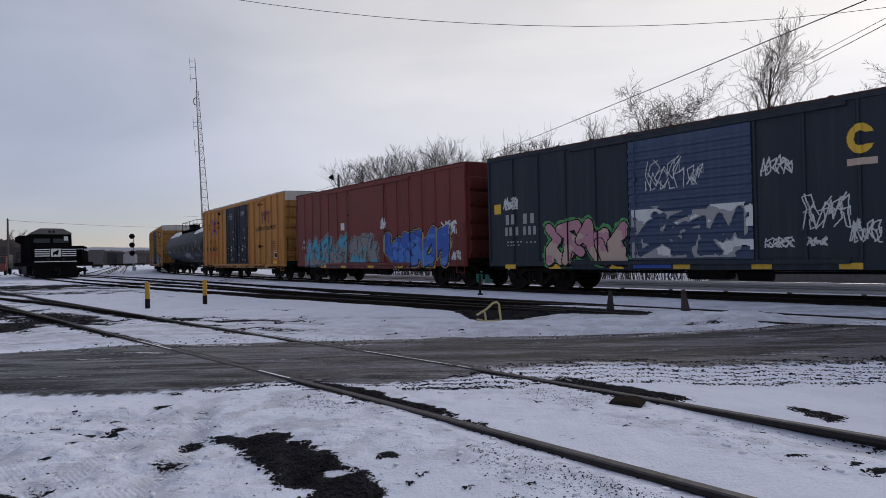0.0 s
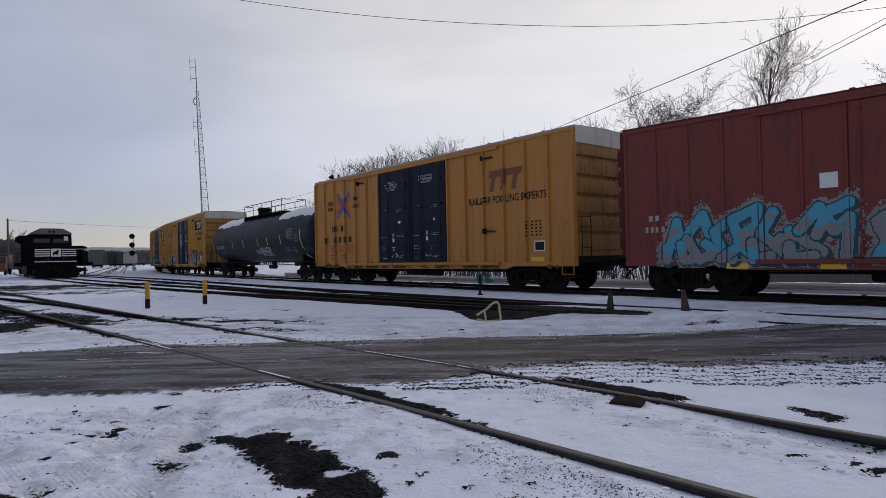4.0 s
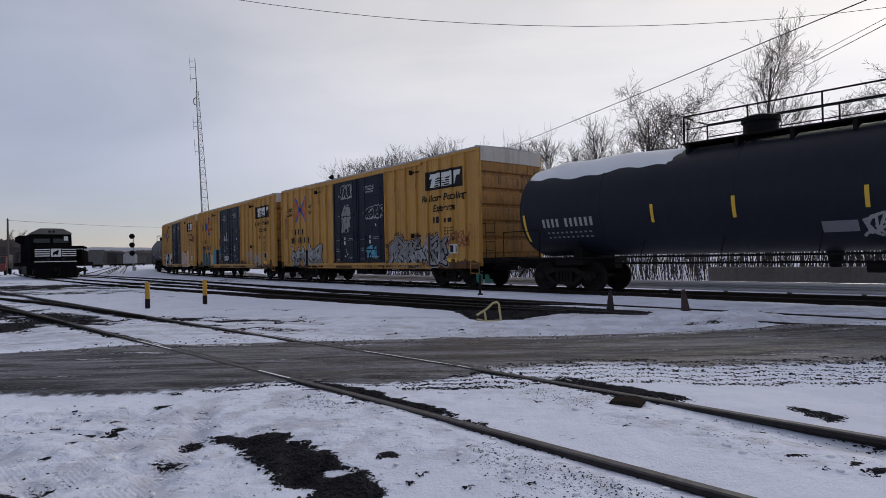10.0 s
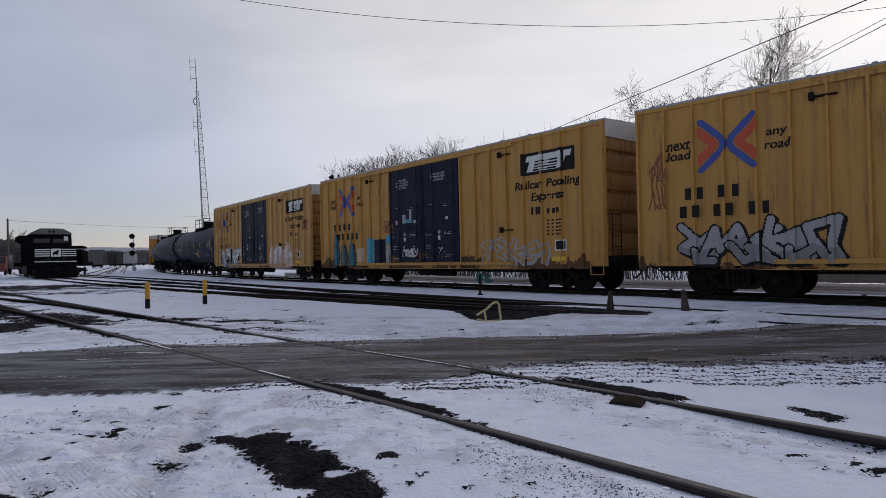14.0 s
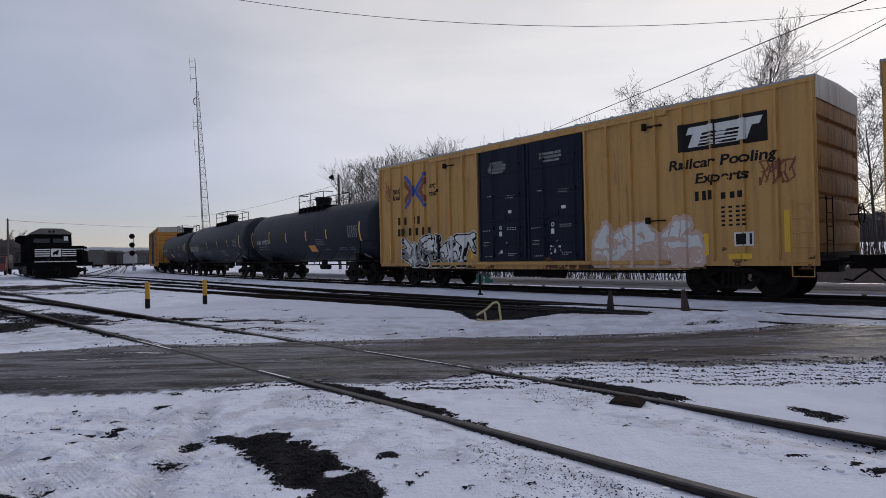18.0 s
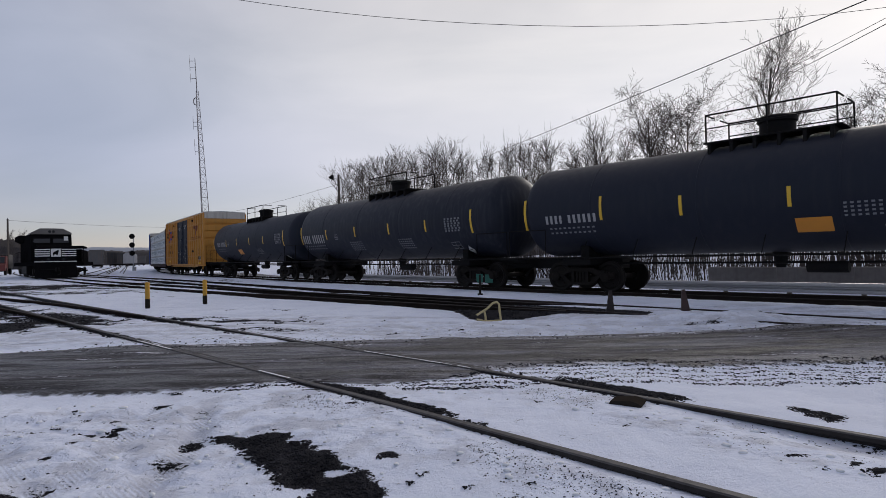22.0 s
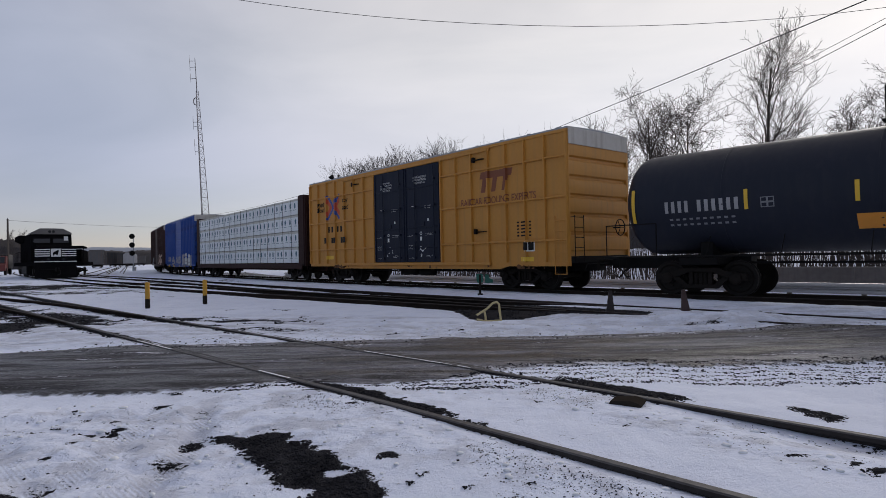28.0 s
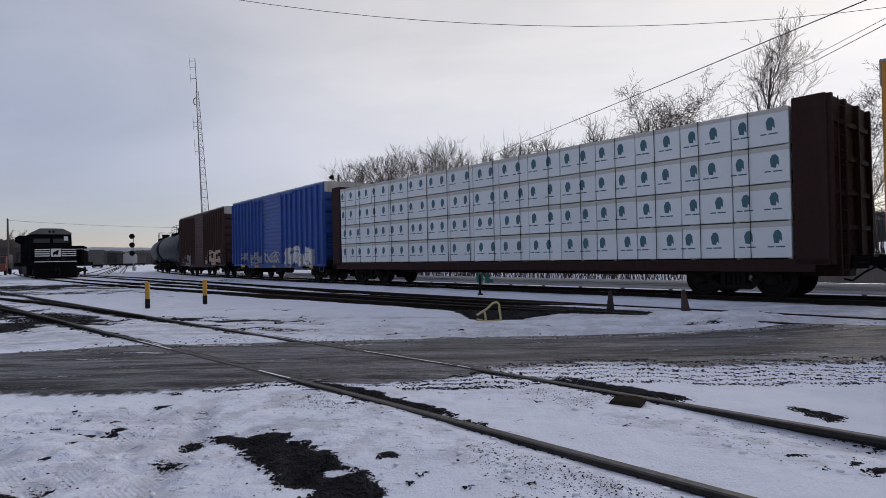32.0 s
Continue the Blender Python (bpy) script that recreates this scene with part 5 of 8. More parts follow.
yel_4 = boxcar("boxcar", "yellow boxcar with dark doors and white graffiti letters", c, L, M_YELLOW_PALE, M_YELLOW_END, M_DOOR, (-L / 2 + 6.05, -L / 2 + 10.5), 2, spacing=0.76, truck_at=L / 2 - 2.1)
c, L = span(-29.75, -14.6)
tank_2 = tank_car("tank_car", "matt black tank car with yellow reflector strips", c, L, M_TANK_BLUE, r=1.45, mid=2.555)
c, L = span(-46.0, -30.4)
tank_3 = tank_car("tank_car", "dusty black tank car with white lettering", c, L, M_TANK_OLD, truck_at=L / 2 - 1.75)
c, L = span(-62.05, -46.6)
tank_4 = tank_car("tank_car", "black tank car with an orange placard", c, L, M_TANK_BLUE, r=1.42, mid=2.53)
c, L = span(-80.12, -63.42)
yel_5 = boxcar("boxcar", "clean golden yellow boxcar with a grid of side ribs", c, L, M_YELLOW_RIB, M_YELLOW_RIB, M_DOOR, (-L / 2 + 6.1, -L / 2 + 10.62), 2, ribs="grid")
c, L = span(-102.1, -80.95)
lumber = centerbeam("lumber_car", "brown centre beam car stacked with white wrapped lumber", c, L)
c, L = span(-116.5, -102.85)
blue_car = boxcar("boxcar", "bright blue ribbed boxcar with white graffiti", c, L, M_BLUE, M_BLUE, M_BLUE, (-1.3, 1.5), 1, spacing=0.62, proud=0.12, truck_at=L / 2 - 1.6)
c, L = span(-132.9, -118.5)
brown_car = boxcar("boxcar", "brown ribbed boxcar with pale graffiti", c, L, M_BROWN, M_BROWN, M_BROWN, (-1.5, 1.5), 1, spacing=0.62, proud=0.12, truck_at=L / 2 - 1.6)
c, L = span(-149.0, -134.6)
tank_5 = tank_car("tank_car", "dark grey tank car with a glossy shell", c, L, M_TANK_OLD)
c, L = span(-165.4, -150.6)
tank_6 = tank_car("tank_car", "black tank car behind other tank cars", c, L, M_TANK)


# ---------------------------------------------------------------- leafless trees
def tree_meshes(seed, height, radius, limbs, levels, twig_r, flare=0.75, clear=0.22, kids=(7, 6, 5), up=0.25, reach=0.52):
    rnd = random.Random(seed)
    trunk, crown = Shape(), Shape()

    def grow(p, d, length, r, level, shape):
        n = 7 if level == 0 else (5 if level == 1 else 3)
        pts, q, dd = [p], Vector(p), Vector(d).normalized()
        for _ in range(n):
            wob = 0.022 if level == 0 else 0.15
            dd = (dd + Vector((rnd.gauss(0, wob), rnd.gauss(0, wob), rnd.gauss(0, wob) + (up * 0.25 if level else 0.05)))).normalized()
            q = q + dd * (length / n)
            pts.append(q.copy())
        end_r = r * (0.25 if level else 0.22)
        shape.tube(pts, r, 7 if level == 0 else (5 if level == 1 else 3), max(end_r, twig_r * 0.6), cap=False)
        if level >= levels:
            return
        count = limbs if level == 0 else kids[min(level - 1, len(kids) - 1)]
        for k in range(count):
            f = (clear + (0.97 - clear) * (k + rnd.random() * 0.8) / count) if level == 0 else 0.2 + 0.8 * (k + rnd.random()) / count
            i = min(int(f * n), n - 1)
            base = pts[i].lerp(pts[i + 1], f * n - i)
            axis = (pts[i + 1] - pts[i]).normalized()
            side = axis.orthogonal().normalized()
            side.rotate(Matrix.Rotation(rnd.uniform(0, 2 * math.pi), 3, axis))
            tilt = rnd.uniform(0.55, 1.0) * (flare + 0.15 * level)
            nd = (axis * math.cos(tilt) + side * math.sin(tilt)).normalized()
            nl = length * (reach * rnd.uniform(0.75, 1.2) * (1.1 - 0.55 * f) if level == 0 else rnd.uniform(0.45, 0.66))
            grow(base, nd, nl, max(r * (1 - 0.75 * f) * 0.55, twig_r), level + 1, crown)

    grow(Vector((0, 0, -0.3)), (0, 0, 1), height, radius, 0, trunk)
    return trunk.mesh("trunk", M_BARK), crown.mesh("crown", M_TWIG)


def plant(meshes, label, x, y, rz, group):
    t = thing("tree", label, "tree", group, (x, y, ground_z(x, y) - 0.1), rz)
    part("trunk", meshes[0], None, t)
    part("crown", meshes[1], None, t)
    return t


TREE_TALL = tree_meshes(5, 12.8, 0.20, 11, 4, 0.011, 0.50, 0.36, (6, 5, 4), 0.45, 0.36)
TREE_BROAD = tree_meshes(9, 10.8, 0.17, 12, 4, 0.011, 0.85, 0.26, (6, 5, 4), 0.25, 0.46)
TREE_MID = tree_meshes(15, 10.8, 0.15, 12, 4, 0.011, 0.75, 0.24, (6, 5, 4), 0.35, 0.39)
TREE_SMALL = tree_meshes(23, 8.2, 0.12, 9, 4, 0.011, 0.85, 0.2, (6, 5, 4), 0.4, 0.40)
WOOD = [tree_meshes(30 + k, 9.6 + 1.7 * k, 0.12, 13, 3, 0.014, 0.62, 0.10, (8, 6), 0.6, 0.34) for k in range(3)]

plant(TREE_TALL, "tall leafless tree with a forked slender crown", 20.9, 38.0, 3.6, "trees behind the lane")
plant(TREE_BROAD, "leafless broad tree with drooping fine twigs", 15.0, 42.0, 1.0, "trees behind the lane")
plant(TREE_MID, "leafless tree with dense upright twigs", 17.7, 43.0, 2.2, "trees behind the lane")
plant(TREE_SMALL, "small leafless tree with crooked limbs", 24.2, 36.0, 0.3, "trees behind the lane")
plant(TREE_SMALL, "small leafless tree with crooked limbs", 27.4, 37.5, 4.0, "trees behind the lane")
plant(TREE_MID, "leafless tree with dense upright twigs", 33.5, 41.0, 5.0, "trees behind the lane")
plant(TREE_SMALL, "small leafless tree with crooked limbs", 12.6, 52.0, 2.6, "trees behind the lane")
plant(TREE_SMALL, "small leafless tree with crooked limbs", 21.6, 39.5, 5.2, "trees behind the lane")
plant(TREE_MID, "leafless tree with dense upright twigs", 36.0, 36.0, 1.4, "trees behind the lane")
rnd = random.Random(3)
for k in range(34):
    f = k / 33
    x = -12.5 + 33 * f + rnd.uniform(-1.2, 1.2)
    y = 80 - 24 * f + rnd.uniform(-3, 4)
    plant(WOOD[2 if f < 0.4 else (1 if f < 0.7 else (k % 2))], "leafless tree in a thicket with many thin upright stems", x, y, rnd.uniform(0, 6.28), "thicket behind the train")
for k in range(11):
    x, y = -152 + 3.6 * k + rnd.uniform(-1, 1), 165 + rnd.uniform(-6, 6)
    plant(WOOD[0], "far leafless tree beyond the yard", x, y, rnd.uniform(0, 6.28), "far trees beyond the yard")
for k in range(14):
    x, y = -32 + 1.9 * k + rnd.uniform(-0.8, 0.8), 132 + rnd.uniform(-8, 8)
    plant(WOOD[k % 3], "far leafless tree beyond the yard", x, y, rnd.uniform(0, 6.28), "far trees beyond the curve")

# underbrush along the lane: many thin stems, one joined rest
brush = Shape()
for k in range(2400):
    s = rnd.uniform(-30, 18)
    lat = -rnd.uniform(11.5, 24.0)
    x, y, _ = on_curve(s, lat)
    x, y = float(x), float(y)
    z = ground_z(x, y)
    h = rnd.uniform(0.8, 3.2)
    p = Vector((x, y, z - 0.05))
    pts = [p]
    for i in range(3):
        p = p + Vector((rnd.gauss(0, 0.10), rnd.gauss(0, 0.10), h / 3))
        pts.append(p)
    brush.tube(pts, rnd.uniform(0.012, 0.04), 3, 0.008, cap=False)
solo("underbrush", brush, M_TWIG, "bare brown underbrush in snow behind the lane", "brush", kind="stuff")


# ---------------------------------------------------------------- behind the train: guard rail, low wall
def along(s0, s1, lat, step=1.0):
    return [(float(on_curve(s, lat)[0]), float(on_curve(s, lat)[1])) for s in np.arange(s0, s1 + 1e-6, step)]


guard = thing("guard_rail", "grey galvanised road guard rail on short posts", "guard rail", at=(0, 0, 0))
W = [(0.0, -0.155), (0.03, -0.15), (0.075, -0.10), (0.075, -0.06), (0.01, -0.02), (0.01, 0.02), (0.075, 0.06), (0.075, 0.10), (0.03, 0.15), (0.0, 0.155)]
pts = along(-26, 40, -4.0)
vs, fs = [], []
for i, (x, y) in enumerate(pts):
    a = on_curve(-26 + i, 0)[2]
    nx, ny = math.sin(a), -math.cos(a)
    vs += [(x + nx * u, y + ny * u, -0.02 + w) for u, w in W]
for i in range(len(pts) - 1):
    for k in range(len(W) - 1):
        a = i * len(W) + k
        fs.append((a, a + 1, a + 1 + len(W), a + len(W)))
beam = part("beam", Shape().add(vs, fs), M_GALV, guard)
md = beam.modifiers.new("thickness", "SOLIDIFY")
md.thickness = 0.006
pm = Shape().box(-0.06, 0.06, -0.10, -0.01, -0.9, 0.14, 0.01).mesh("post", M_POLE)
for i in range(0, len(pts), 2):
    part("post", pm, None, guard, at=(pts[i][0], pts[i][1], 0), turn=(0, 0, float(on_curve(-26 + i)[2]) + math.pi))

M_CONC = material("stained concrete", (0.20, 0.185, 0.175), 0.85, other=(0.12, 0.11, 0.10), grain=5, amount=0.7, streak=(0.10, 0.09, 0.085), bump=0.4)
low_wall = thing("low_wall", "long low stained concrete wall beside the lane", "wall")
for s in np.arange(6, 60, 3.0):
    x, y, a = on_curve(s, -11.5)
    part("wall_block", Shape().box(0.01, 2.99, -0.2, 0.2, -1.2, 0.42, 0.02), M_CONC, low_wall, at=(float(x), float(y), 0), turn=(0, 0, float(a)))


# ---------------------------------------------------------------- radio tower, lamp pole, wires, signal
def lattice_tower(x, y, height, lean):
    t = thing("radio_tower", "tall slender grey lattice radio tower with side antennas", "radio tower", at=(x, y, 0))
    t.rotation_euler = (0, radians(lean), 0)
    legs = [(math.cos(a), math.sin(a)) for a in (0.5, 0.5 + 2.094, 0.5 + 4.189)]

    def half(z):
        return 1.35 * (1 - z / height) ** 1.0 * (1 if z < height * 0.8 else 0.9) + 0.17

    body = height * 0.84
    for c, s in legs:
        part("leg", Shape().tube([(c * half(z), s * half(z), z) for z in np.linspace(-0.3, body, 12)], 0.11, 5, 0.06), M_TOWER, t)
    zs = [0]
    while zs[-1] < body - 1.0:
        zs.append(zs[-1] + 1.2 + 1.3 * (1 - zs[-1] / height))
    br = Shape()
    for i in range(len(zs) - 1):
        for k in range(3):
            (c0, s0), (c1, s1) = legs[k], legs[(k + 1) % 3]
            a, b = half(zs[i]), half(zs[i + 1])
            br.tube([(c0 * a, s0 * a, zs[i]), (c1 * b, s1 * b, zs[i + 1])], 0.045, 3)
            br.tube([(c0 * b, s0 * b, zs[i + 1]), (c1 * b, s1 * b, zs[i + 1])], 0.045, 3)
    part("bracing", br, M_TOWER, t)
    part("mast", Shape().tube([(0, 0, body - 0.5), (0, 0, height)], 0.14, 6, 0.07), M_TOWER, t)
    for z, side, kind in ((0.985, -1, "a"), (0.955, -1, "b"), (0.90, -1, "b"), (0.79, -1, "loop"), (0.69, -1, "b"), (0.67, -1, "b"), (0.58, -1, "b"), (0.55, -1, "b")):
        an, zz = Shape(), z * height
        if kind == "loop":
            an.tube([(-0.4 - 0.7 * math.sin(a), 0, zz + 1.0 * math.cos(a)) for a in np.linspace(0, math.pi, 10)], 0.14, 5)
        else:
            an.tube([(0, 0, zz), (-1.5, 0, zz)], 0.07, 4)
            an.tube([(-1.5, 0, zz - 0.9), (-1.5, 0, zz + 1.6)], 0.05, 4)
        part("antenna", an, M_TOWER, t)
    return t


lattice_tower(-63.6, 160.0, 56.4, -2.6)


def lamp_pole(x, y, height):
    t = thing("lamp_pole", "dark timber pole with a small floodlight near its top", "lamp pole", at=(x, y, -0.2))
    part("pole", Shape().tube([(0, 0, 0), (0, 0, height)], 0.19, 10, 0.14), M_POLE, t)
    part("arm", Shape().tube([(0, 0, height - 0.5), (-0.8, 0, height - 0.35)], 0.045, 6), M_GALV, t)
    part("lamp_head", Shape().lathe([(-0.25, 0.10), (-0.1, 0.22), (0.25, 0.34), (0.3, 0.30)], "x", 14, (-0.95, 0, height - 0.3)), M_BLACK, t)
    return t


lamp_pole(-13.05, 75.0, 11.95)


def utility_pole(x, y, height):
    t = thing("utility_pole", "dark bare timber utility pole", "pole", at=(x, y, -0.3))
    part("pole", Shape().tube([(0, 0, 0), (0, 0, height)], 0.17, 8, 0.12), M_POLE, t)
    part("insulator", Shape().lathe([(height - 0.02, 0.05), (height + 0.1, 0.07), (height + 0.16, 0.02)], "z", 8), M_GALV, t)


utility_pole(-66.05, 90.0, 8.5)


def cable(a, b, sag, r, label):
    pts = []
    for i in range(33):
        f = i / 32
        p = Vector(a).lerp(Vector(b), f)
        p.z -= 4 * sag * f * (1 - f)
        pts.append(p)
    solo("overhead_cable", Shape().tube(pts, r, 6), M_CABLE, label, "cable", "overhead cables")


cable((-20.0, 16.0, 12.46), (25.0, 16.0, 10.37), 4.03, 0.007, "thin black overhead cable sagging across the sky")
cable((13.9, -4.6, 6.02), (-3.1, 76.0, 10.55), 0.12, 0.014, "black overhead cable running over the train into the thicket")
cable((8.6, 4.0, 5.5), (23.4, 54.5, 13.1), 0.12, 0.012, "black overhead cable running behind the trees")
cable((8.6, 4.0, 5.56), (23.4, 54.5, 13.6), 0.12, 0.009, "thin black overhead cable running behind the trees")
cable((-66.0, 90.0, 8.0), (-40.0, 170.0, 11.5), 1.2, 0.02, "far thin cable over the yard")
cable((-13.0, 75.0, 10.6), (-66.0, 150.0, 12.5), 1.0, 0.018, "far thin cable over the yard")


def signal(x, y):
    t = thing("railway_signal", "black three headed railway signal on a thin mast", "signal", at=(x, y, -0.15))
    part("mast", Shape().tube([(0, 0, 0), (0, 0, 5.75)], 0.075, 8), M_GALV, t)
    part("cabinet", Shape().box(-0.18, 0.28, -0.1, 0.3, 0, 0.62, 0.03), M_GALV, t)
    for z in (5.55, 4.15, 2.85):
        h = Shape().lathe([(-0.12, 0.10), (-0.10, 0.43), (0.02, 0.43), (0.03, 0.0)], "y", 20, (-0.2, 0, z))
        hd = part("signal_head", h, M_BLACK, t)
        part("hood", Shape().tube([(-0.2, -0.12, z), (-0.2, -0.42, z)], 0.16, 12, 0.15, cap=False), M_BLACK, hd)
    return t


signal(-49.6, 95.0)


# ---------------------------------------------------------------- parked locomotive on its track
def locomotive():
    s1 = -39.6
    fx, fy, _ = on_curve(s1, engine_lat(s1))
    bx, by, _ = on_curve(s1 - 20, engine_lat(s1 - 20))
    a = math.atan2(fy - by, fx - bx)
    t = thing("locomotive", "black diesel locomotive with white striped nose, parked", "locomotive", at=(float(fx), float(fy), -0.12), rz=float(a))
    W2 = 1.53
    part("frame", Shape().box(-21.5, -0.6, -W2, W2, 1.15, 1.55, 0.03), M_LOCO, t)
    part("plow", Shape().prism([(-0.5, 0.12), (0.15, 0.12), (0.05, 0.5), (-0.25, 1.15), (-0.5, 1.15)], "y", -W2 + 0.02, W2 - 0.02), M_LOCO, t)
    part("pilot", Shape().box(-0.9, -0.28, -W2, W2, 0.9, 1.62, 0.03), M_LOCO, t)
    part("nose", Shape().prism([(-3.2, 1.55), (-0.9, 1.55), (-0.85, 2.55), (-1.15, 2.95), (-3.2, 3.1)], "y", -1.2, 1.2), M_LOCO, t)
    cab = part("cab", Shape().prism([(-5.6, 1.55), (-3.0, 1.55), (-2.85, 3.05), (-3.1, 4.0), (-5.6, 4.0)], "y", -1.52, 1.52), M_LOCO, t)
    roof = Shape().prism([(-1.56, 3.98), (1.56, 3.98), (1.50, 4.12), (0.85, 4.50), (-0.85, 4.50), (-1.50, 4.12)], "x", -5.7, -2.95)
    part("cab_roof", roof, material("grey brown cab roof", (0.16, 0.15, 0.14), 0.7), t, "lighter grey cab roof")
    for y0, y1 in ((-1.32, -0.12), (0.12, 1.32)):
        part("windscreen", Shape().prism([(-2.88, 3.22), (-3.08, 3.88), (-3.13, 3.88), (-2.93, 3.22)], "y", y0, y1), M_GLASS, cab, "dark windscreen pane")
    # white sheet over part of one pane stands for sunlight on the glass
    part("sun_lit_pane", Shape().prism([(-2.83, 3.42), (-2.94, 3.80), (-2.96, 3.80), (-2.85, 3.42)], "y", 0.92, 1.24), M_WHITE, cab, "white patch painted as sunlight on the windscreen")
    lights = Shape()
    for y in (-0.14, 0.14):
        lights.lathe([(-2.98, 0.11), (-2.90, 0.12), (-2.90, 0.0)], "x", 12, (0, y, 4.22))
    part("headlight", lights, M_GLASS, cab)
    part("hood", Shape().box(-20.8, -5.6, -0.98, 0.98, 1.55, 4.25, 0.06), M_LOCO, t)
    for x in (-19.5, -17.4, -10.5):
        part("fan_housing", Shape().lathe([(4.2, 0.75), (4.48, 0.72), (4.5, 0.0)], "z", 18, (x, 0, 0)), M_LOCO, t)
    part("radiator", Shape().prism([(-0.98, 3.6), (-1.5, 3.9), (-1.5, 4.35), (1.5, 4.35), (1.5, 3.9), (0.98, 3.6)], "x", -20.8, -16.0), M_LOCO, t)
    part("fuel_tank", Shape().prism([(-1.45, 0.45), (-1.2, 0.25), (1.2, 0.25), (1.45, 0.45), (1.45, 1.15), (-1.45, 1.15)], "x", -13.5, -8.2), M_BLACK, t)
    # white stripes across the nose platform, with a plain light emblem panel
    for z in (1.98, 2.16, 2.34, 2.52):
        for y0, y1 in ((-1.5, -0.42), (0.42, 1.5)):
            part("stripe", Shape().box(-0.28, -0.25, y0, y1, z, z + 0.085), M_WHITE, t, "white nose stripe")
    part("stripe_panel", Shape().box(-0.34, -0.285, -W2, W2, 1.62, 2.66, 0.01), M_LOCO, t)
    part("emblem_panel", Shape().box(-0.28, -0.25, -0.36, 0.36, 1.95, 2.64), M_WHITE, t, "white emblem panel")
    part("emblem", Shape().prism([(-0.2, 2.0), (-0.05, 2.2), (0.1, 2.05), (0.18, 2.3), (0.22, 2.55), (0.02, 2.45), (-0.22, 2.3)], "x", -0.25, -0.242), M_LOCO, t, "dark emblem shape")
    part("walkway_edge", Shape().box(-0.30, -0.22, -W2, W2, 1.50, 1.57), M_WHITE, t, "white walkway edge")
    hr = Shape()
    for y in (-1.5, -0.5, 0.5, 1.5):
        hr.tube([(-0.3, y, 1.5), (-0.3, y, 2.75)], 0.02, 5)
    hr.tube([(-0.3, -1.5, 2.75), (-0.3, 1.5, 2.75)], 0.02, 5)
    for y in (-1.5, 1.5):
        hr.tube([(-20.5, y, 2.6), (-5.7, y, 2.6)], 0.02, 5)
        for x in np.arange(-20.5, -5.6, 1.6):
            hr.tube([(x, y, 1.5), (x, y, 2.6)], 0.016, 4)
    part("handrail", hr, M_LOCO, t)
    for y in (-0.55, 0.55):
        part("ditch_light", Shape().lathe([(-0.3, 0.10), (-0.2, 0.12), (-0.19, 0.0)], "x", 12, (0, y, 1.72)), M_GLASS, t)
    part("coupler", MESH_COUPLER, None, t, at=(0.1, 0, 0))
    wm = MESH_WHEEL
    for tx in (-4.0, -17.6):
        tr = Shape()
        for e in (-1, 1):
            tr.box(tx - 2.3, tx + 2.3, *sorted((e * 0.95, e * 1.12)), 0.55, 0.95, 0.03)
            for dx in (-1.7, 0, 1.7):
                tr.box(tx + dx - 0.2, tx + dx + 0.2, *sorted((e * 1.0, e * 1.2)), 0.35, 0.9, 0.03)
        bogie = part("truck", tr, M_IRON, t)
        for dx in (-1.7, 0, 1.7):
            part("wheelset", wm, None, bogie, at=(tx + dx, 0, 0.5))
    return t


locomotive()


def second_engine():
    x, y, a = -38.1, 60.0, radians(-62)
    t = thing("locomotive", "black locomotive end with railings behind the first", "locomotive", at=(float(x), float(y), -0.1), rz=float(a))
    part("frame", Shape().box(-18, 0, -1.5, 1.5, 1.1, 1.5, 0.03), M_LOCO, t)
    part("hood", Shape().box(-17.5, -6.0, -0.95, 0.95, 1.5, 2.9, 0.06), M_LOCO, t)
    hr = Shape()
    for yy in (-1.45, -0.7, 0.7, 1.45):
        hr.tube([(-0.05, yy, 1.4), (-0.05, yy, 2.9)], 0.04, 5)
    for z in (1.9, 2.4, 2.9):
        hr.tube([(-0.05, -1.45, z), (-0.05, 1.45, z)], 0.04, 5)
    part("railing", hr, M_LOCO, t)
    part("hood_top", Shape().box(-6.0, -0.1, -1.5, 1.5, 2.95, 3.12, 0.03), M_LOCO, t)
    for tx in (-3.2, -14.5):
        f = part("truck", MESH_FRAME, None, t, at=(tx, 0, 0))
        part("side_frame", MESH_SIDE, None, f, at=(0, -0.99, 0))
        for dx in (-0.89, 0.89):
            part("wheelset", MESH_WHEEL, None, f, at=(dx, 0, WHEEL_R))


second_engine()


# ---------------------------------------------------------------- standing freight cars and trucks far across the yard
def yard_car(label, x, y, rz, length, height, mat, top=None):
    t = thing("freight_car", label, "freight car", "cars standing in the yard", (x, y, 0.0), rz)
    part("body", Shape().box(-length / 2, length / 2, -1.5, 1.5, 1.0, height, 0.04), mat, t)
    if top:
        part("load", Shape().prism([(-1.4, height), (1.4, height), (0.9, height + 0.5), (-0.9, height + 0.5)], "x", -length / 2 + 0.3, length / 2 - 0.3), top, t)
    for k in np.arange(-length / 2 + 0.6, length / 2, 1.2):
        part("side_post", Shape().box(k - 0.06, k + 0.06, -1.58, -1.5, 1.0, height), mat, t)
    for e in (-1, 1):
        f = part("truck", MESH_FRAME, None, t, at=(e * (length / 2 - 2), 0, 0))
        part("side_frame", MESH_SIDE, None, f, at=(0, -0.99, 0))
        for dx in (-0.89, 0.89):
            part("wheelset", MESH_WHEEL, None, f, at=(dx, 0, WHEEL_R))
    return t


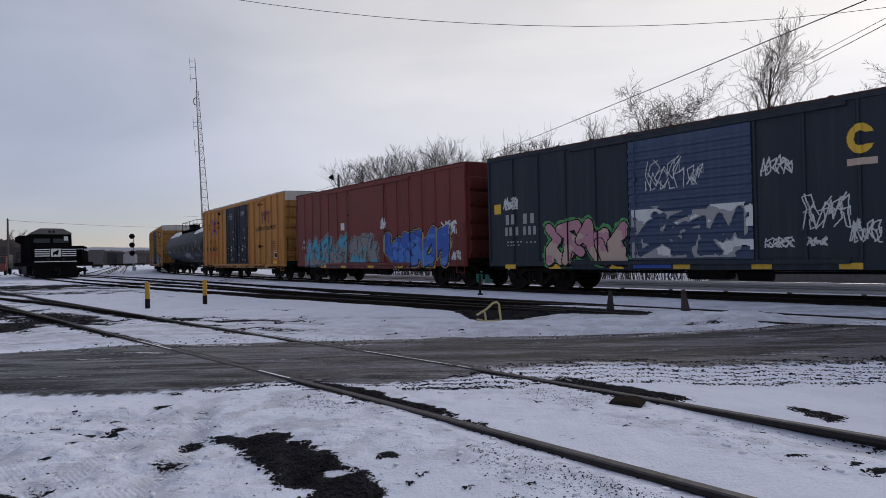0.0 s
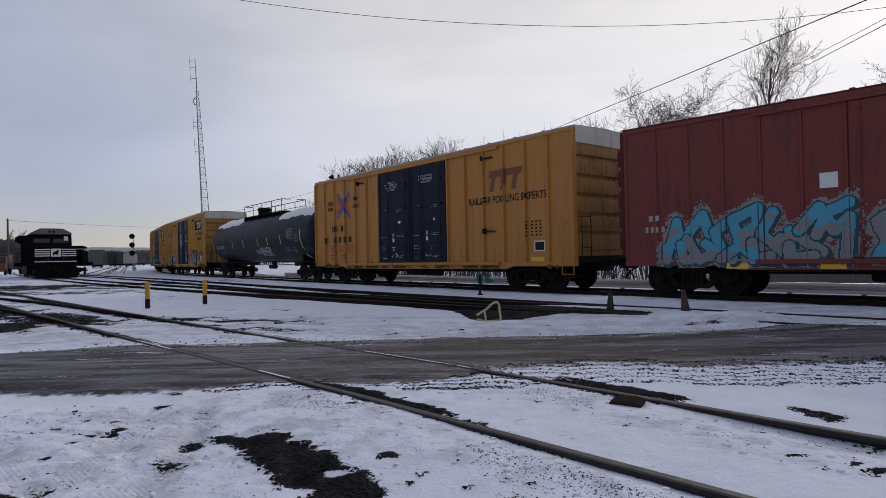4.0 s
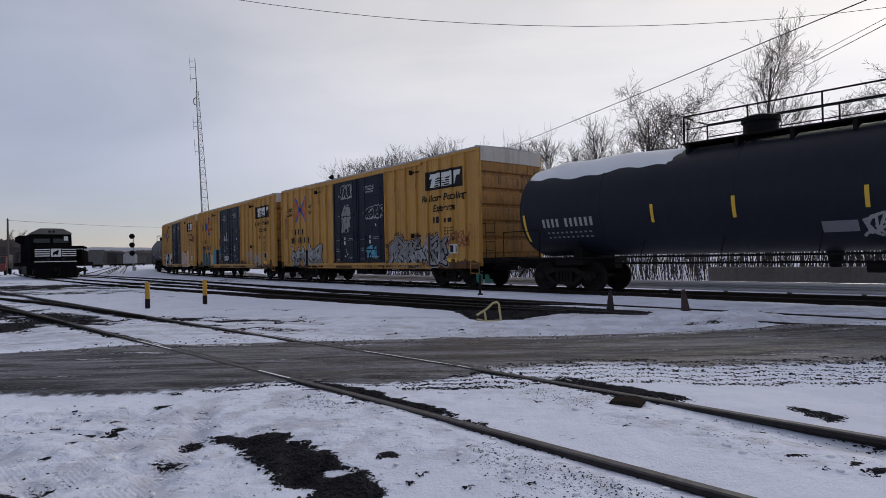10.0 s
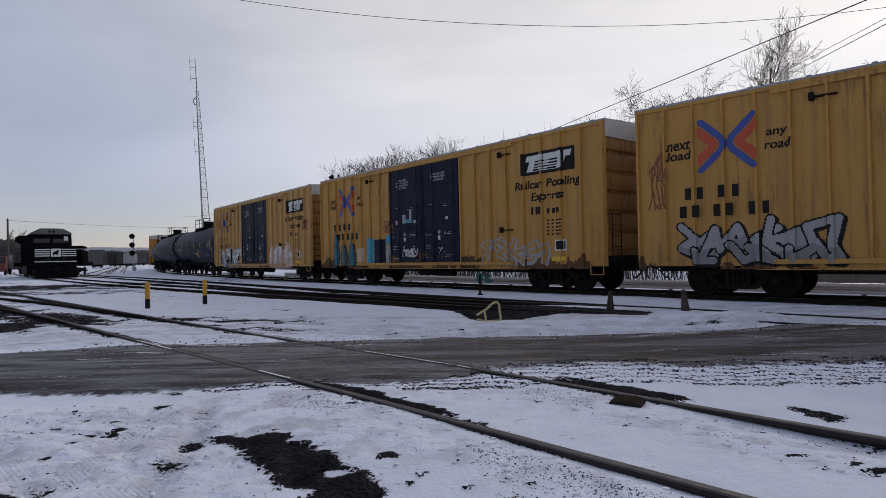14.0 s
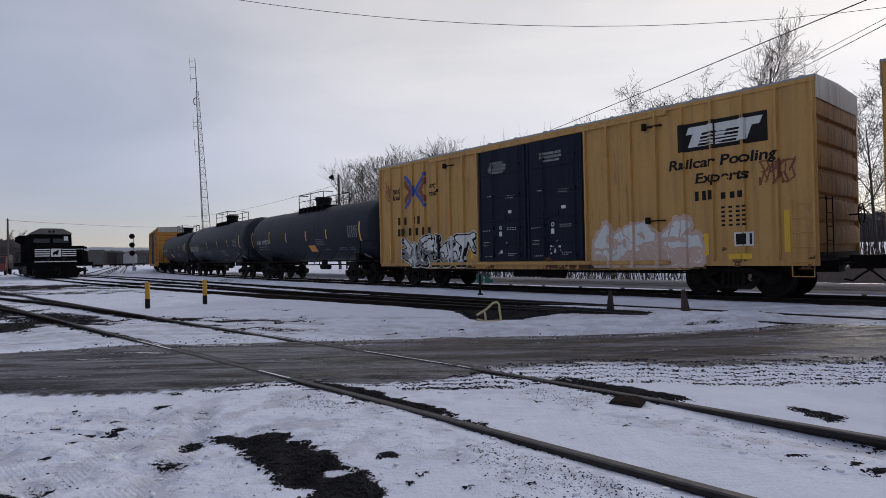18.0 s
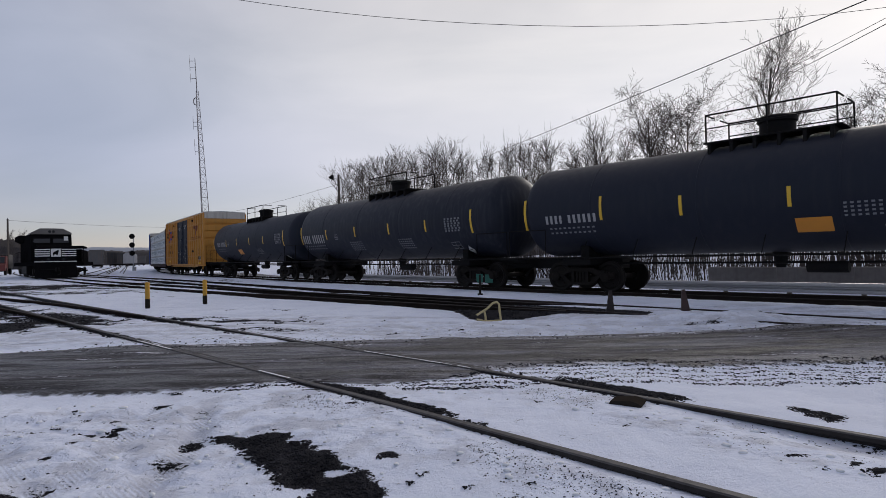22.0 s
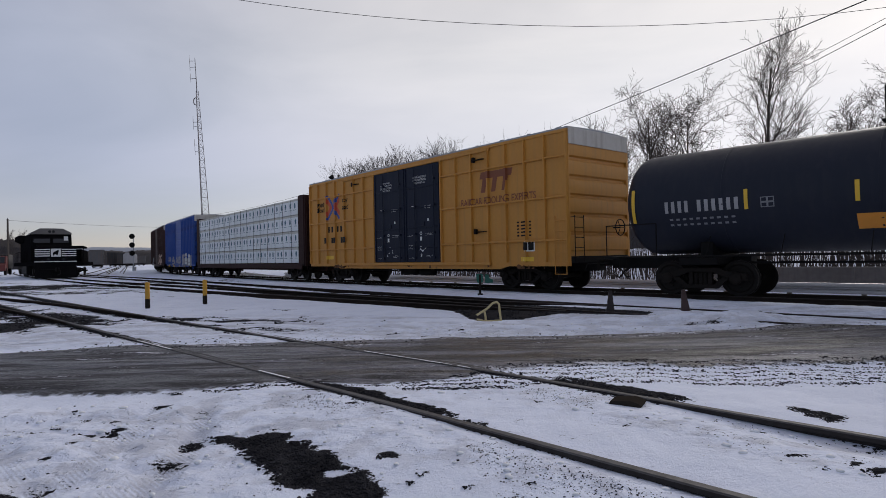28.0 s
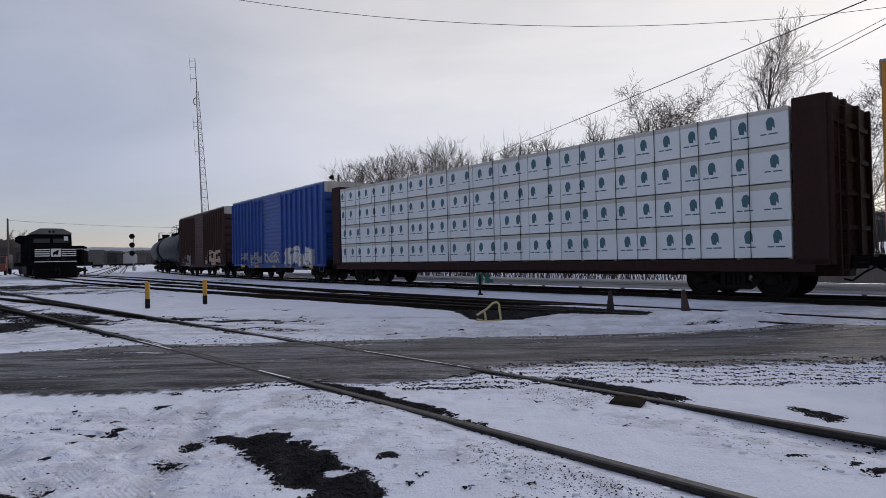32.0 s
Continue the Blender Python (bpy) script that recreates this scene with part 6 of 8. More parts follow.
M_YARDGREY = material("weathered grey paint", (0.085, 0.083, 0.085), 0.7, other=(0.04, 0.038, 0.038), streak=RUST)
M_YARDDARK = material("sooty dark paint", (0.026, 0.025, 0.026), 0.7, other=(0.045, 0.04, 0.037), streak=RUST)
M_YARDWHITE = material("pale hopper paint", (0.36, 0.36, 0.37), 0.65, other=(0.24, 0.23, 0.23), streak=(0.2, 0.17, 0.15))
yard_car("weathered grey hopper car standing in the yard", -87.5, 150, radians(118), 13, 4.5, M_YARDGREY)
yard_car("sooty dark gondola standing in the yard", -108.6, 195, radians(118), 16, 4.6, M_YARDDARK)
yard_car("sooty dark gondola standing in the yard", -113.5, 206, radians(118), 16, 4.8, M_YARDDARK)
yard_car("sooty dark hopper car standing in the yard", -100.5, 186, radians(118), 16, 4.3, M_YARDDARK)
yard_car("pale rounded hopper car standing in the yard", -86.0, 163, radians(116), 12, 3.4, M_YARDWHITE, M_YARDWHITE)
yard_car("weathered grey boxcar standing far off", -110.5, 217, radians(116), 12, 3.6, M_YARDGREY)


def service_truck(x, y, rz, cab_mat, label):
    t = thing("truck", label, "truck", at=(x, y, -0.05), rz=rz)
    part("cab", Shape().prism([(-1.0, 0.55), (1.2, 0.55), (1.2, 1.3), (0.45, 1.5), (0.1, 2.35), (-1.0, 2.4)], "y", -1.05, 1.05), cab_mat, t)
    part("windscreen", Shape().prism([(0.50, 1.5), (0.16, 2.28), (0.19, 2.30), (0.53, 1.5)], "y", -0.9, 0.9), M_GLASS, t)
    part("box", Shape().box(-5.2, -1.1, -1.15, 1.15, 0.8, 2.6, 0.04), M_YARDDARK, t)
    part("chassis", Shape().box(-5.2, 1.1, -0.8, 0.8, 0.45, 0.8), M_BLACK, t)
    for x_ in (0.5, -3.9):
        for y_ in (-0.98, 0.98):
            part("wheel", Shape().lathe([(-0.14, 0.2), (-0.14, 0.42), (-0.10, 0.46), (0.10, 0.46), (0.14, 0.42), (0.14, 0.2)], "y", 18, (x_, y_, 0.46)), M_BLACK, t)


service_truck(-55.8, 74.0, radians(-60), M_TRUCKRED, "red and white service truck parked in the yard")
service_truck(-54.2, 78.0, radians(-75), M_YARDDARK, "dark service truck parked in the yard")

# ---------------------------------------------------------------- far distance: woods and a ridge with haze in its colour
for name, x0, x1, y0, h0, h1, mat, label, seed in (
        ("far_woods", -250, -122, 175, 6.5, 10.5, M_FARWOOD, "dark leafless wood beyond the yard", 3),
        ("far_woods", -230, 60, 330, 5.5, 10.5, M_FARWOOD, "far leafless wood across the valley", 8),
        ("far_woods", 20, 260, 95, 5.0, 8.0, M_FARWOOD, "leafless wood on the bank beyond the lane", 12),
        ("backdrop_ridge", -2600, 1500, 2600, 40, 95, M_HILL, "long ridge at the horizon with blue haze painted in", 21)):
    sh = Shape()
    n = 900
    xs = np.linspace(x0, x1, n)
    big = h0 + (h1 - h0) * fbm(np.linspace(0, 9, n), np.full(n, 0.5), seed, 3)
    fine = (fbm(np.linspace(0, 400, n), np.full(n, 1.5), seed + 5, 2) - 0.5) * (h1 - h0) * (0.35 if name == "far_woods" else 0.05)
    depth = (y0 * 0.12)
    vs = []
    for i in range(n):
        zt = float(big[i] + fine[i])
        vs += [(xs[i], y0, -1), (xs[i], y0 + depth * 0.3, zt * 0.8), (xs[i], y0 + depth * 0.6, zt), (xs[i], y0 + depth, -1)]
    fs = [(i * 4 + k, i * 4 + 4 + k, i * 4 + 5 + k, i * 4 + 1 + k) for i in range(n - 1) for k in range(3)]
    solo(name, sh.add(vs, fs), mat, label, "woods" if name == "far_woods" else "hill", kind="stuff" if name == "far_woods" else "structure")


# ---------------------------------------------------------------- small things beside the tracks
def bollard(x, y):
    z = ground_z(x, y)
    t = thing("bollard", "yellow steel bollard with a black foot in the snow", "bollard", "yellow bollards", (x, y, z - 0.05))
    part("pipe", Shape().lathe([(0.30, 0.060), (0.74, 0.060), (0.765, 0.05), (0.775, 0.0)], "z", 18), M_POST_Y, t)
    part("foot", Shape().lathe([(-0.1, 0.063), (0.31, 0.063)], "z", 18), M_POST_K, t, "black painted foot")


bollard(-8.17, 16.35)
bollard(-7.05, 17.5)


def marker(x, y, mat, lean, label):
    z = ground_z(x, y)
    t = thing("track_marker", label, "marker", "markers beside the rail", (x, y, z - 0.03), radians(-12))
    t.rotation_euler = (0, radians(lean), radians(-10))
    part("cone", Shape().prism([(-0.085, 0.0), (0.085, 0.0), (0.03, 0.46), (-0.025, 0.46)], "y", -0.045, 0.045), mat, t)
    part("foot", Shape().box(-0.10, 0.10, -0.09, 0.09, -0.06, 0.035, 0.01), mat, t)


marker(3.40, 12.16, M_CONE, 1.0, "dark tapered marker standing in snow beside the rail")
marker(4.86, 11.95, M_CONE_R, -5.0, "leaning red brown tapered marker beside the rail")


def switch_stand(x, y):
    z = ground_z(x, y)
    t = thing("switch_stand", "low switch stand with green target vanes", "switch stand", at=(x, y, z))
    part("base", Shape().box(-0.08, 0.08, -0.08, 0.08, -0.05, 0.04, 0.01), M_IRON, t)
    part("stem", Shape().tube([(0, 0, 0), (0, 0, 0.62)], 0.035, 8), M_IRON, t)
    part("target", Shape().prism([(-0.10, 0.40), (-0.02, 0.34), (0.09, 0.40), (0.09, 0.64), (-0.12, 0.64)], "y", -0.02, 0.01), M_GREEN, t, "green target vane")
    part("target", Shape().prism([(0.16, 0.36), (0.40, 0.36), (0.40, 0.46), (0.30, 0.50), (0.27, 0.62), (0.16, 0.62)], "y", 0.03, 0.05), M_GREEN, t, "green target vane")


switch_stand(1.12, 18.3)


def lever_frame(x, y):
    z = ground_z(x, y)
    t = thing("lever_frame", "bent pale yellow pipe frame beside the siding", "pipe frame", at=(x, y, z))
    part("hoop", Shape().tube([(-0.20, 0, 0.13), (0.0, 0, 0.25), (0.12, 0, 0.36), (0.19, 0, 0.375), (0.23, 0, 0.34), (0.27, 0, -0.05)], 0.022, 8), M_CREAM, t)
    part("strut", Shape().tube([(-0.055, 0.0, 0.22), (-0.03, 0, 0.1), (-0.03, 0, -0.05)], 0.020, 8), M_CREAM, t)
    part("foot_bar", Shape().tube([(-0.20, 0, 0.05), (-0.02, 0, 0.01), (0.25, 0, 0.02)], 0.018, 8), M_CREAM, t)


lever_frame(0.82, 11.4)

block = Shape().prism([(-0.13, 0), (0.12, 0), (0.14, 0.05), (0.06, 0.075), (-0.10, 0.06)], "y", -0.10, 0.10)
solo("timber_block", block, M_TIE, "dark broken timber block lying beside the rail", "timber block", at=(1.42, 4.70, ground_z(1.42, 4.70) - 0.03), rz=-0.5)

# sleepers that show through along the siding and the main curve
tie_mesh = Shape().box(-0.115, 0.115, -1.28, 1.28, -0.17, 0.0, 0.012).mesh("sleeper", M_TIE)
bed = thing("sleeper_row", "row of dark tarred timber sleepers half under snow", "sleepers", kind="structure")
for s in np.arange(-20, 18, 0.55):
    for lat, z in ((0.0, -0.125), (float(siding_lat(s)), -0.115)):
        x, y, a = on_curve(s, lat)
        part("sleeper", tie_mesh, None, bed, at=(float(x), float(y), z), turn=(0, 0, float(a)))


# ---------------------------------------------------------------- lettering and graffiti on the cars
def decal(car, x0, x1, z0, z1, res, inside, mat, name, label="", lift=0.004):
    """Paint that follows the car's side: the cells of a grid for which inside(x, z) holds."""
    nx, nz = max(2, int((x1 - x0) / res)), max(2, int((z1 - z0) / res))
    xs, zs = np.linspace(x0, x1, nx + 1), np.linspace(z0, z1, nz + 1)
    cx, cz = np.meshgrid((xs[1:] + xs[:-1]) / 2, (zs[1:] + zs[:-1]) / 2)
    keep = inside(cx, cz)
    if not keep.any():
        return None
    px, pz = np.meshgrid(xs, zs)
    py = FACES[car.name](px, pz) - lift
    jj, ii = np.nonzero(keep)
    quads = np.stack([jj * (nx + 1) + ii, jj * (nx + 1) + ii + 1, (jj + 1) * (nx + 1) + ii + 1, (jj + 1) * (nx + 1) + ii], -1)
    used, inv = np.unique(quads, return_inverse=True)
    co = np.stack([px.ravel()[used], py.ravel()[used], pz.ravel()[used]], -1)
    me = bpy.data.meshes.new(name)
    me.from_pydata(co.tolist(), [], inv.reshape(-1, 4).tolist())
    me.materials.append(mat)
    ob = new(name, me)
    ob.parent = car
    return tagged(ob, label, kind="stuff" if name in ("graffiti", "graffiti_tag", "painted_block", "emblem_arm", "emblem_chevron", "graffiti_halo", "graffiti_outline", "graffiti_line", "graffiti_shade", "scuff", "stencil") else "")


def seg_distance(px, pz, strokes):
    d = np.full(px.shape, 9.0)
    for line in strokes:
        for (ax, az), (bx, bz) in zip(line[:-1], line[1:]):
            ux, uz = bx - ax, bz - az
            t = np.clip(((px - ax) * ux + (pz - az) * uz) / (ux * ux + uz * uz + 1e-9), 0, 1)
            d = np.minimum(d, np.hypot(px - ax - t * ux, pz - az - t * uz))
    return d


GLYPHS = (((-0.15, 0.1), (0.35, 0.9), (0.5, 0.35), (0.95, 1.0), (1.15, 0.6)), ((0.0, 1.0), (0.55, 0.7), (0.1, 0.35), (0.85, 0.0), (1.2, 0.35)), ((1.1, 0.9), (0.55, 0.6), (0.75, 0.25), (0.2, 0.0), (-0.15, 0.45)),
          ((0.1, 0.0), (0.4, 0.6), (-0.1, 0.95), (0.6, 1.0), (1.0, 0.55)), ((-0.1, 0.55), (0.4, 1.0), (0.55, 0.5), (1.0, 0.75), (0.8, 0.0)), ((0.2, 1.0), (0.0, 0.5), (0.5, 0.1), (0.65, 0.6), (1.15, 0.15)),
          ((-0.2, 0.0), (0.3, 0.25), (0.15, 0.75), (0.75, 0.95), (0.7, 0.4), (1.1, 0.0)))
ARMS = (((0.2, 0.5), (0.85, 0.62), (1.25, 0.4)), ((0.35, 0.4), (0.6, 0.05), (0.95, -0.05)), ((0.3, 0.5), (0.5, 0.85), (1.15, 1.05)), ((0.15, 0.05), (-0.25, -0.05), (-0.3, 0.3)), ((0.75, 0.2), (0.45, 0.45), (0.9, 0.75)))


def letters(x0, x1, z0, z1, n, seed, lean=0.0, inset=0.0):
    """Bent interlocking strokes, one list of strokes for each of n sprayed figures; they spell nothing."""
    rnd = random.Random(seed)
    w, h, out = (x1 - x0 - 2 * inset) / n, z1 - z0 - 2 * inset, []
    order = list(range(len(GLYPHS)))
    rnd.shuffle(order)
    for i in range(n):
        ox, oz, tall, tip = x0 + inset + w * i, z0 + inset, rnd.uniform(0.86, 1.0), rnd.uniform(-0.12, 0.12)

        def put(u, v):
            u, v = u + rnd.uniform(-0.07, 0.07) + tip * v, min(max(v * tall + rnd.uniform(-0.05, 0.05), 0.0), 1.0)
            return (min(max(ox + (u * 1.22 - 0.11) * w + lean * v * h * 0.5, x0 + inset), x1 - inset), oz + v * h)

        figure = [[put(u, v) for u, v in GLYPHS[order[i % len(order)]]]]
        for arm in rnd.sample(ARMS, 2):
            figure.append([put(u, v) for u, v in arm])
        out.append(figure)
    return out


def flat_strokes(figures):
    return [line for figure in figures for line in figure]


def graffiti(car, x0, x1, z0, z1, n, seed, fill, line, fat, rim, label, second=None, halo=None, res=0.022, edge=None, fog=None):
    """Sprayed figures that overlap one another, each with its own outline and a dropped shadow; edge: a pale line round them all; halo: a rim of paint behind; fog: thin overspray."""
    pad = fat + rim
    figures = letters(x0, x1, z0, z1, n, seed, inset=pad)

    def owner(x, z):
        rough = 0.02 * (fbm(x * 6, z * 6, seed, 2) - 0.5)
        top, least = np.full(x.shape, 9.0), np.full(x.shape, 9.0)
        for figure in figures:
            d = seg_distance(x, z, figure) + rough
            least = np.minimum(least, d)
            top = np.where(d < pad, d, top)
        return top, least

    if fog:
        decal(car, x0 - 0.2, x1 + 0.2, max(z0 - 0.05, 0.75), z1 + 0.25, 0.03, lambda x, z: owner(x, z)[1] < pad + 0.34 * vnoise(x * 30, z * 30, seed + 4) * fbm(x * 2, z * 2, seed + 5, 2), fog, "graffiti_halo", lift=0.0025)
    if halo:
        decal(car, x0 - 0.25, x1 + 0.25, max(z0 - 0.1, 0.75), z1 + 0.2, 0.03, lambda x, z: owner(x, z)[1] < pad + 0.14 * fbm(x * 7, z * 7, seed + 3, 2) - 0.01, halo, "graffiti_halo", lift=0.003)
    if edge:
        decal(car, x0 - 0.08, x1 + 0.12, max(z0 - 0.08, 0.73), z1 + 0.06, res, lambda x, z: np.minimum(owner(x, z)[1], owner(x - 0.045, z + 0.04)[1]) < pad + 0.032, edge, "graffiti_outline", lift=0.0045)
    decal(car, x0, x1 + 0.08, max(z0 - 0.06, 0.74), z1, res, lambda x, z: (owner(x, z)[1] < pad) | (owner(x - 0.045, z + 0.04)[1] < pad), line, "graffiti_outline", lift=0.006)
    decal(car, x0, x1, z0, z1, res, lambda x, z: owner(x, z)[0] < fat, fill, "graffiti", label, lift=0.009)
    if second:
        decal(car, x0, x1, z0, z1, res, lambda x, z: (owner(x, z)[0] < fat * 0.9) & (fbm(x * 1.6, z * 3.0, seed + 9, 3) + 0.25 * (z0 + z1 - 2 * z) / (z1 - z0) > 0.55), second, "graffiti_shade", lift=0.012)


def scribble(car, x0, x1, z0, z1, seed, mat, label, n=4, width=0.022):
    strokes = flat_strokes(letters(x0, x1, z0, z1, n, seed, 0.12, width))
    rnd = random.Random(seed + 1)
    strokes.append([(x0 + (x1 - x0) * (0.08 + 0.21 * k), z0 + (z1 - z0) * rnd.random()) for k in range(5)])
    decal(car, x0, x1, z0, z1, 0.014, lambda x, z: seg_distance(x, z, strokes) < width, mat, "graffiti_tag", label, lift=0.006)


def bars(car, rows, mat, name="lettering", label=""):
    """Lettering as plain bars: rows of (x0, x1, z0, z1, pieces)."""
    vs, fs = [], []
    face = FACES[car.name]
    for x0, x1, z0, z1, k in rows:
        w = (x1 - x0) / k
        for i in range(k):
            a, b = x0 + i * w, x0 + (i + 0.52) * w
            for j in range(4):
                z = z0 + (z1 - z0) * j / 3
                y = float(np.min(face(np.array([a, b]), np.array([z, z])))) - 0.004
                vs += [(a, y, z), (b, y, z)]
                if j:
                    m = len(vs)
                    fs.append((m - 4, m - 3, m - 1, m - 2))
    return tagged(part(name, Shape().add(vs, fs), mat, car, label, smooth=False), kind="stuff")


def strip(car, x0, x1, z0, z1, mat, name, label=""):
    return decal(car, x0, x1, z0, z1, min(0.08, (x1 - x0) / 2), lambda x, z: x > -99, mat, name, label, lift=0.005)


def text(car, words, x0, x1, z, height, mat, shear=0.0, name="lettering", centre=False, label="", bold=0.0):
    """Readable words on the near side in the built-in font, from x0 to x1, at most height high; bold ones are sprayed on over posts and seams."""
    cu = bpy.data.curves.new("words", "FONT")
    cu.body = words
    cu.offset = bold
    ob = bpy.data.objects.new("words", cu)
    me = bpy.data.meshes.new_from_object(ob)
    bpy.data.objects.remove(ob)
    co = np.empty(len(me.vertices) * 3, np.float32)
    me.vertices.foreach_get("co", co)
    co = co.reshape(-1, 3)
    wx, lo, hi = co[:, 0].max() - co[:, 0].min(), co[:, 1].min(), co[:, 1].max()
    kz = height / (hi - lo)
    kx = (x1 - x0) / wx
    if centre:
        kx = min(kx, kz)
    off = ((x1 - x0) - kx * wx) / 2 if centre else 0.0
    x = x0 + off + (co[:, 0] - co[:, 0].min()) * kx
    zz = z + (co[:, 1] - lo) * kz
    x = x + shear * (zz - z)
    if bold:
        me.calc_loop_triangles()
        tri = np.array([t.vertices[:] for t in me.loop_triangles])

        def inside(px, pz):
            hit = np.zeros(px.shape, bool)
            for i, j, k in tri:
                box = np.nonzero((px >= min(x[i], x[j], x[k])) & (px <= max(x[i], x[j], x[k])) & (pz >= min(zz[i], zz[j], zz[k])) & (pz <= max(zz[i], zz[j], zz[k])))
                if not len(box[0]):
                    continue
                qx, qz = px[box], pz[box]
                s1 = (x[j] - x[i]) * (qz - zz[i]) - (zz[j] - zz[i]) * (qx - x[i])
                s2 = (x[k] - x[j]) * (qz - zz[j]) - (zz[k] - zz[j]) * (qx - x[j])
                s3 = (x[i] - x[k]) * (qz - zz[k]) - (zz[i] - zz[k]) * (qx - x[k])
                hit[box] |= ((s1 >= 0) & (s2 >= 0) & (s3 >= 0)) | ((s1 <= 0) & (s2 <= 0) & (s3 <= 0))
            return hit

        ob = decal(car, float(x.min()) - 0.01, float(x.max()) + 0.01, z - 0.01, z + height + 0.01, 0.011, inside, mat, name, label, lift=0.006)
        return tagged(ob, label, kind="stuff")
    y = np.full(len(x), float(np.median(FACES[car.name](x, zz)))) - 0.004
    me.vertices.foreach_set("co", np.stack([x, y, zz], -1).ravel().astype(np.float32))
    me.materials.clear()
    me.materials.append(mat)
    ob = new(name, me)
    ob.parent = car
    return tagged(ob, label, kind="stuff")


def cross_emblem(car, x0, x1, z0, z1, red, blue):
    """A crossing of blue arms with a red chevron on either side."""
    w, h = x1 - x0, z1 - z0

    def put(line):
        return [(x0 + u * w, z0 + v * h) for u, v in line]

    blue_lines = [put([(0.06, 0.95), (0.40, 0.62), (0.46, 0.5), (0.40, 0.38), (0.06, 0.05)]), put([(0.94, 0.95), (0.60, 0.62), (0.54, 0.5), (0.60, 0.38), (0.94, 0.05)])]
    red_lines = [put([(0.04, 0.76), (0.24, 0.60), (0.30, 0.5), (0.24, 0.40), (0.04, 0.24)]), put([(0.96, 0.76), (0.76, 0.60), (0.70, 0.5), (0.76, 0.40), (0.96, 0.24)])]
    decal(car, x0, x1, z0, z1, 0.02, lambda x, z: seg_distance(x, z, blue_lines) < 0.060 * w, blue, "emblem_arm", "blue crossing emblem arms")
    decal(car, x0, x1, z0, z1, 0.02, lambda x, z: (seg_distance(x, z, red_lines) < 0.095 * w) & (seg_distance(x, z, blue_lines) > 0.076 * w), red, "emblem_chevron", "red emblem chevrons")


def comb_emblem(car, x0, x1, z0, z1, mat, label, stripes=False):
    """A plain slanted comb: one bar on top and three legs, drawn through with thin stripes near its foot."""
    w, h = x1 - x0, z1 - z0

    def inside(x, z):
        v = (z - z0) / h
        u = (x - x0) / w - 0.10 * (v - 0.5)
        legs = np.minimum.reduce([np.abs(u - c) for c in (0.20, 0.50, 0.80)]) < 0.062
        bar = (v > 0.66) & (u > 0.05) & (u < 0.95)
        gap = stripes & (v < 0.60) & (np.abs((v * 6) % 1 - 0.5) < 0.16) & (u > 0.28) & (u < 0.72)
        rays = stripes & (v < 0.60) & (np.abs((v * 6) % 1 - 0.5) > 0.32) & (u > 0.24) & (u < 0.76)
        return (bar | legs | rays) & ~gap

    decal(car, x0, x1, z0, z1, 0.018, inside, mat, "maker_emblem", label, lift=0.010)


def door_notes(car, d0, d1, seed, wear=M_DECAL_W):
    """White notices, labels and small stencils on the two dark door leaves."""
    rnd = random.Random(seed)
    w = (d1 - d0) / 2
    rows = ("IMPORTANT", "CLOSE THIS DOOR", "BEFORE CLOSING", "MAIN DOOR")
    for i, r in enumerate(rows):
        text(car, r, d0 + 0.22 * w, d0 + 0.60 * w, 4.30 - 0.105 * i, 0.072, wear, centre=True)
    rows = ("CLOSE AND LOCK", "BOTH DOORS BEFORE", "MOVING CAR")
    for i, r in enumerate(rows):
        text(car, r, d0 + 1.26 * w, d0 + 1.64 * w, 4.32 - 0.115 * i, 0.078, wear, centre=True)
    for k in range(2):
        o = d0 + k * w
        bars(car, [(o + 0.20 * w, o + 0.36 * w, 3.20, 3.225, 5), (o + 0.20 * w, o + 0.34 * w, 3.14, 3.16, 4), (o + 0.58 * w, o + 0.78 * w, 3.16, 3.185, 6), (o + 0.58 * w, o + 0.74 * w, 3.09, 3.11, 5),
                   (o + 0.60 * w, o + 0.80 * w, 2.08, 2.10, 6), (o + 0.60 * w, o + 0.80 * w, 2.02, 2.04, 6), (o + 0.08 * w, o + 0.26 * w, 2.02, 2.04, 5), (o + 0.10 * w, o + 0.24 * w, 1.62, 1.64, 4),
                   (o + 0.10 * w, o + 0.22 * w, 1.56, 1.58, 4), (o + 0.10 * w, o + 0.24 * w, 1.50, 1.52, 4), (o + 0.62 * w, o + 0.80 * w, 1.22, 1.24, 5), (o + 0.62 * w, o + 0.74 * w, 1.16, 1.18, 4), (o + 0.12 * w, o + 0.30 * w, 1.12, 1.14, 5)], wear, "stencil")
        strip(car, o + 0.44 * w, o + 0.495 * w, 1.82, 1.98, M_WHITE, "door_label", "white door label")
        strip(car, o + 0.62 * w + 0.1 * rnd.random(), o + 0.655 * w + 0.1, 2.58, 2.68, M_WHITE, "door_label", "white door label")
        decal(car, o + 0.42 * w, o + 0.52 * w, 2.02, 2.20, 0.010, lambda x, z: np.abs(np.hypot(x - (o + 0.47 * w), z - 2.11) - 0.055) < 0.014, wear, "stencil")
        decal(car, o + 0.42 * w, o + 0.60 * w, 1.18, 1.60, 0.014, lambda x, z: fbm(x * 12, z * 12, seed + k, 2) > 0.70, wear, "scuff")
        # latch bars and a recessed box in the lower half of the leaf
        lift_bar = Shape().tube([(o + 0.34 * w, -1.70, 1.25), (o + 0.34 * w, -1.70, 1.75), (o + 0.40 * w, -1.70, 1.85)], 0.018, 5)
        part("latch_bar", lift_bar, M_DOOR, car)
        part("latch_box", Shape().box(o + 0.50 * w, o + 0.58 * w, -1.66, -1.60, 2.40, 2.56, 0.012), M_DOOR, car)


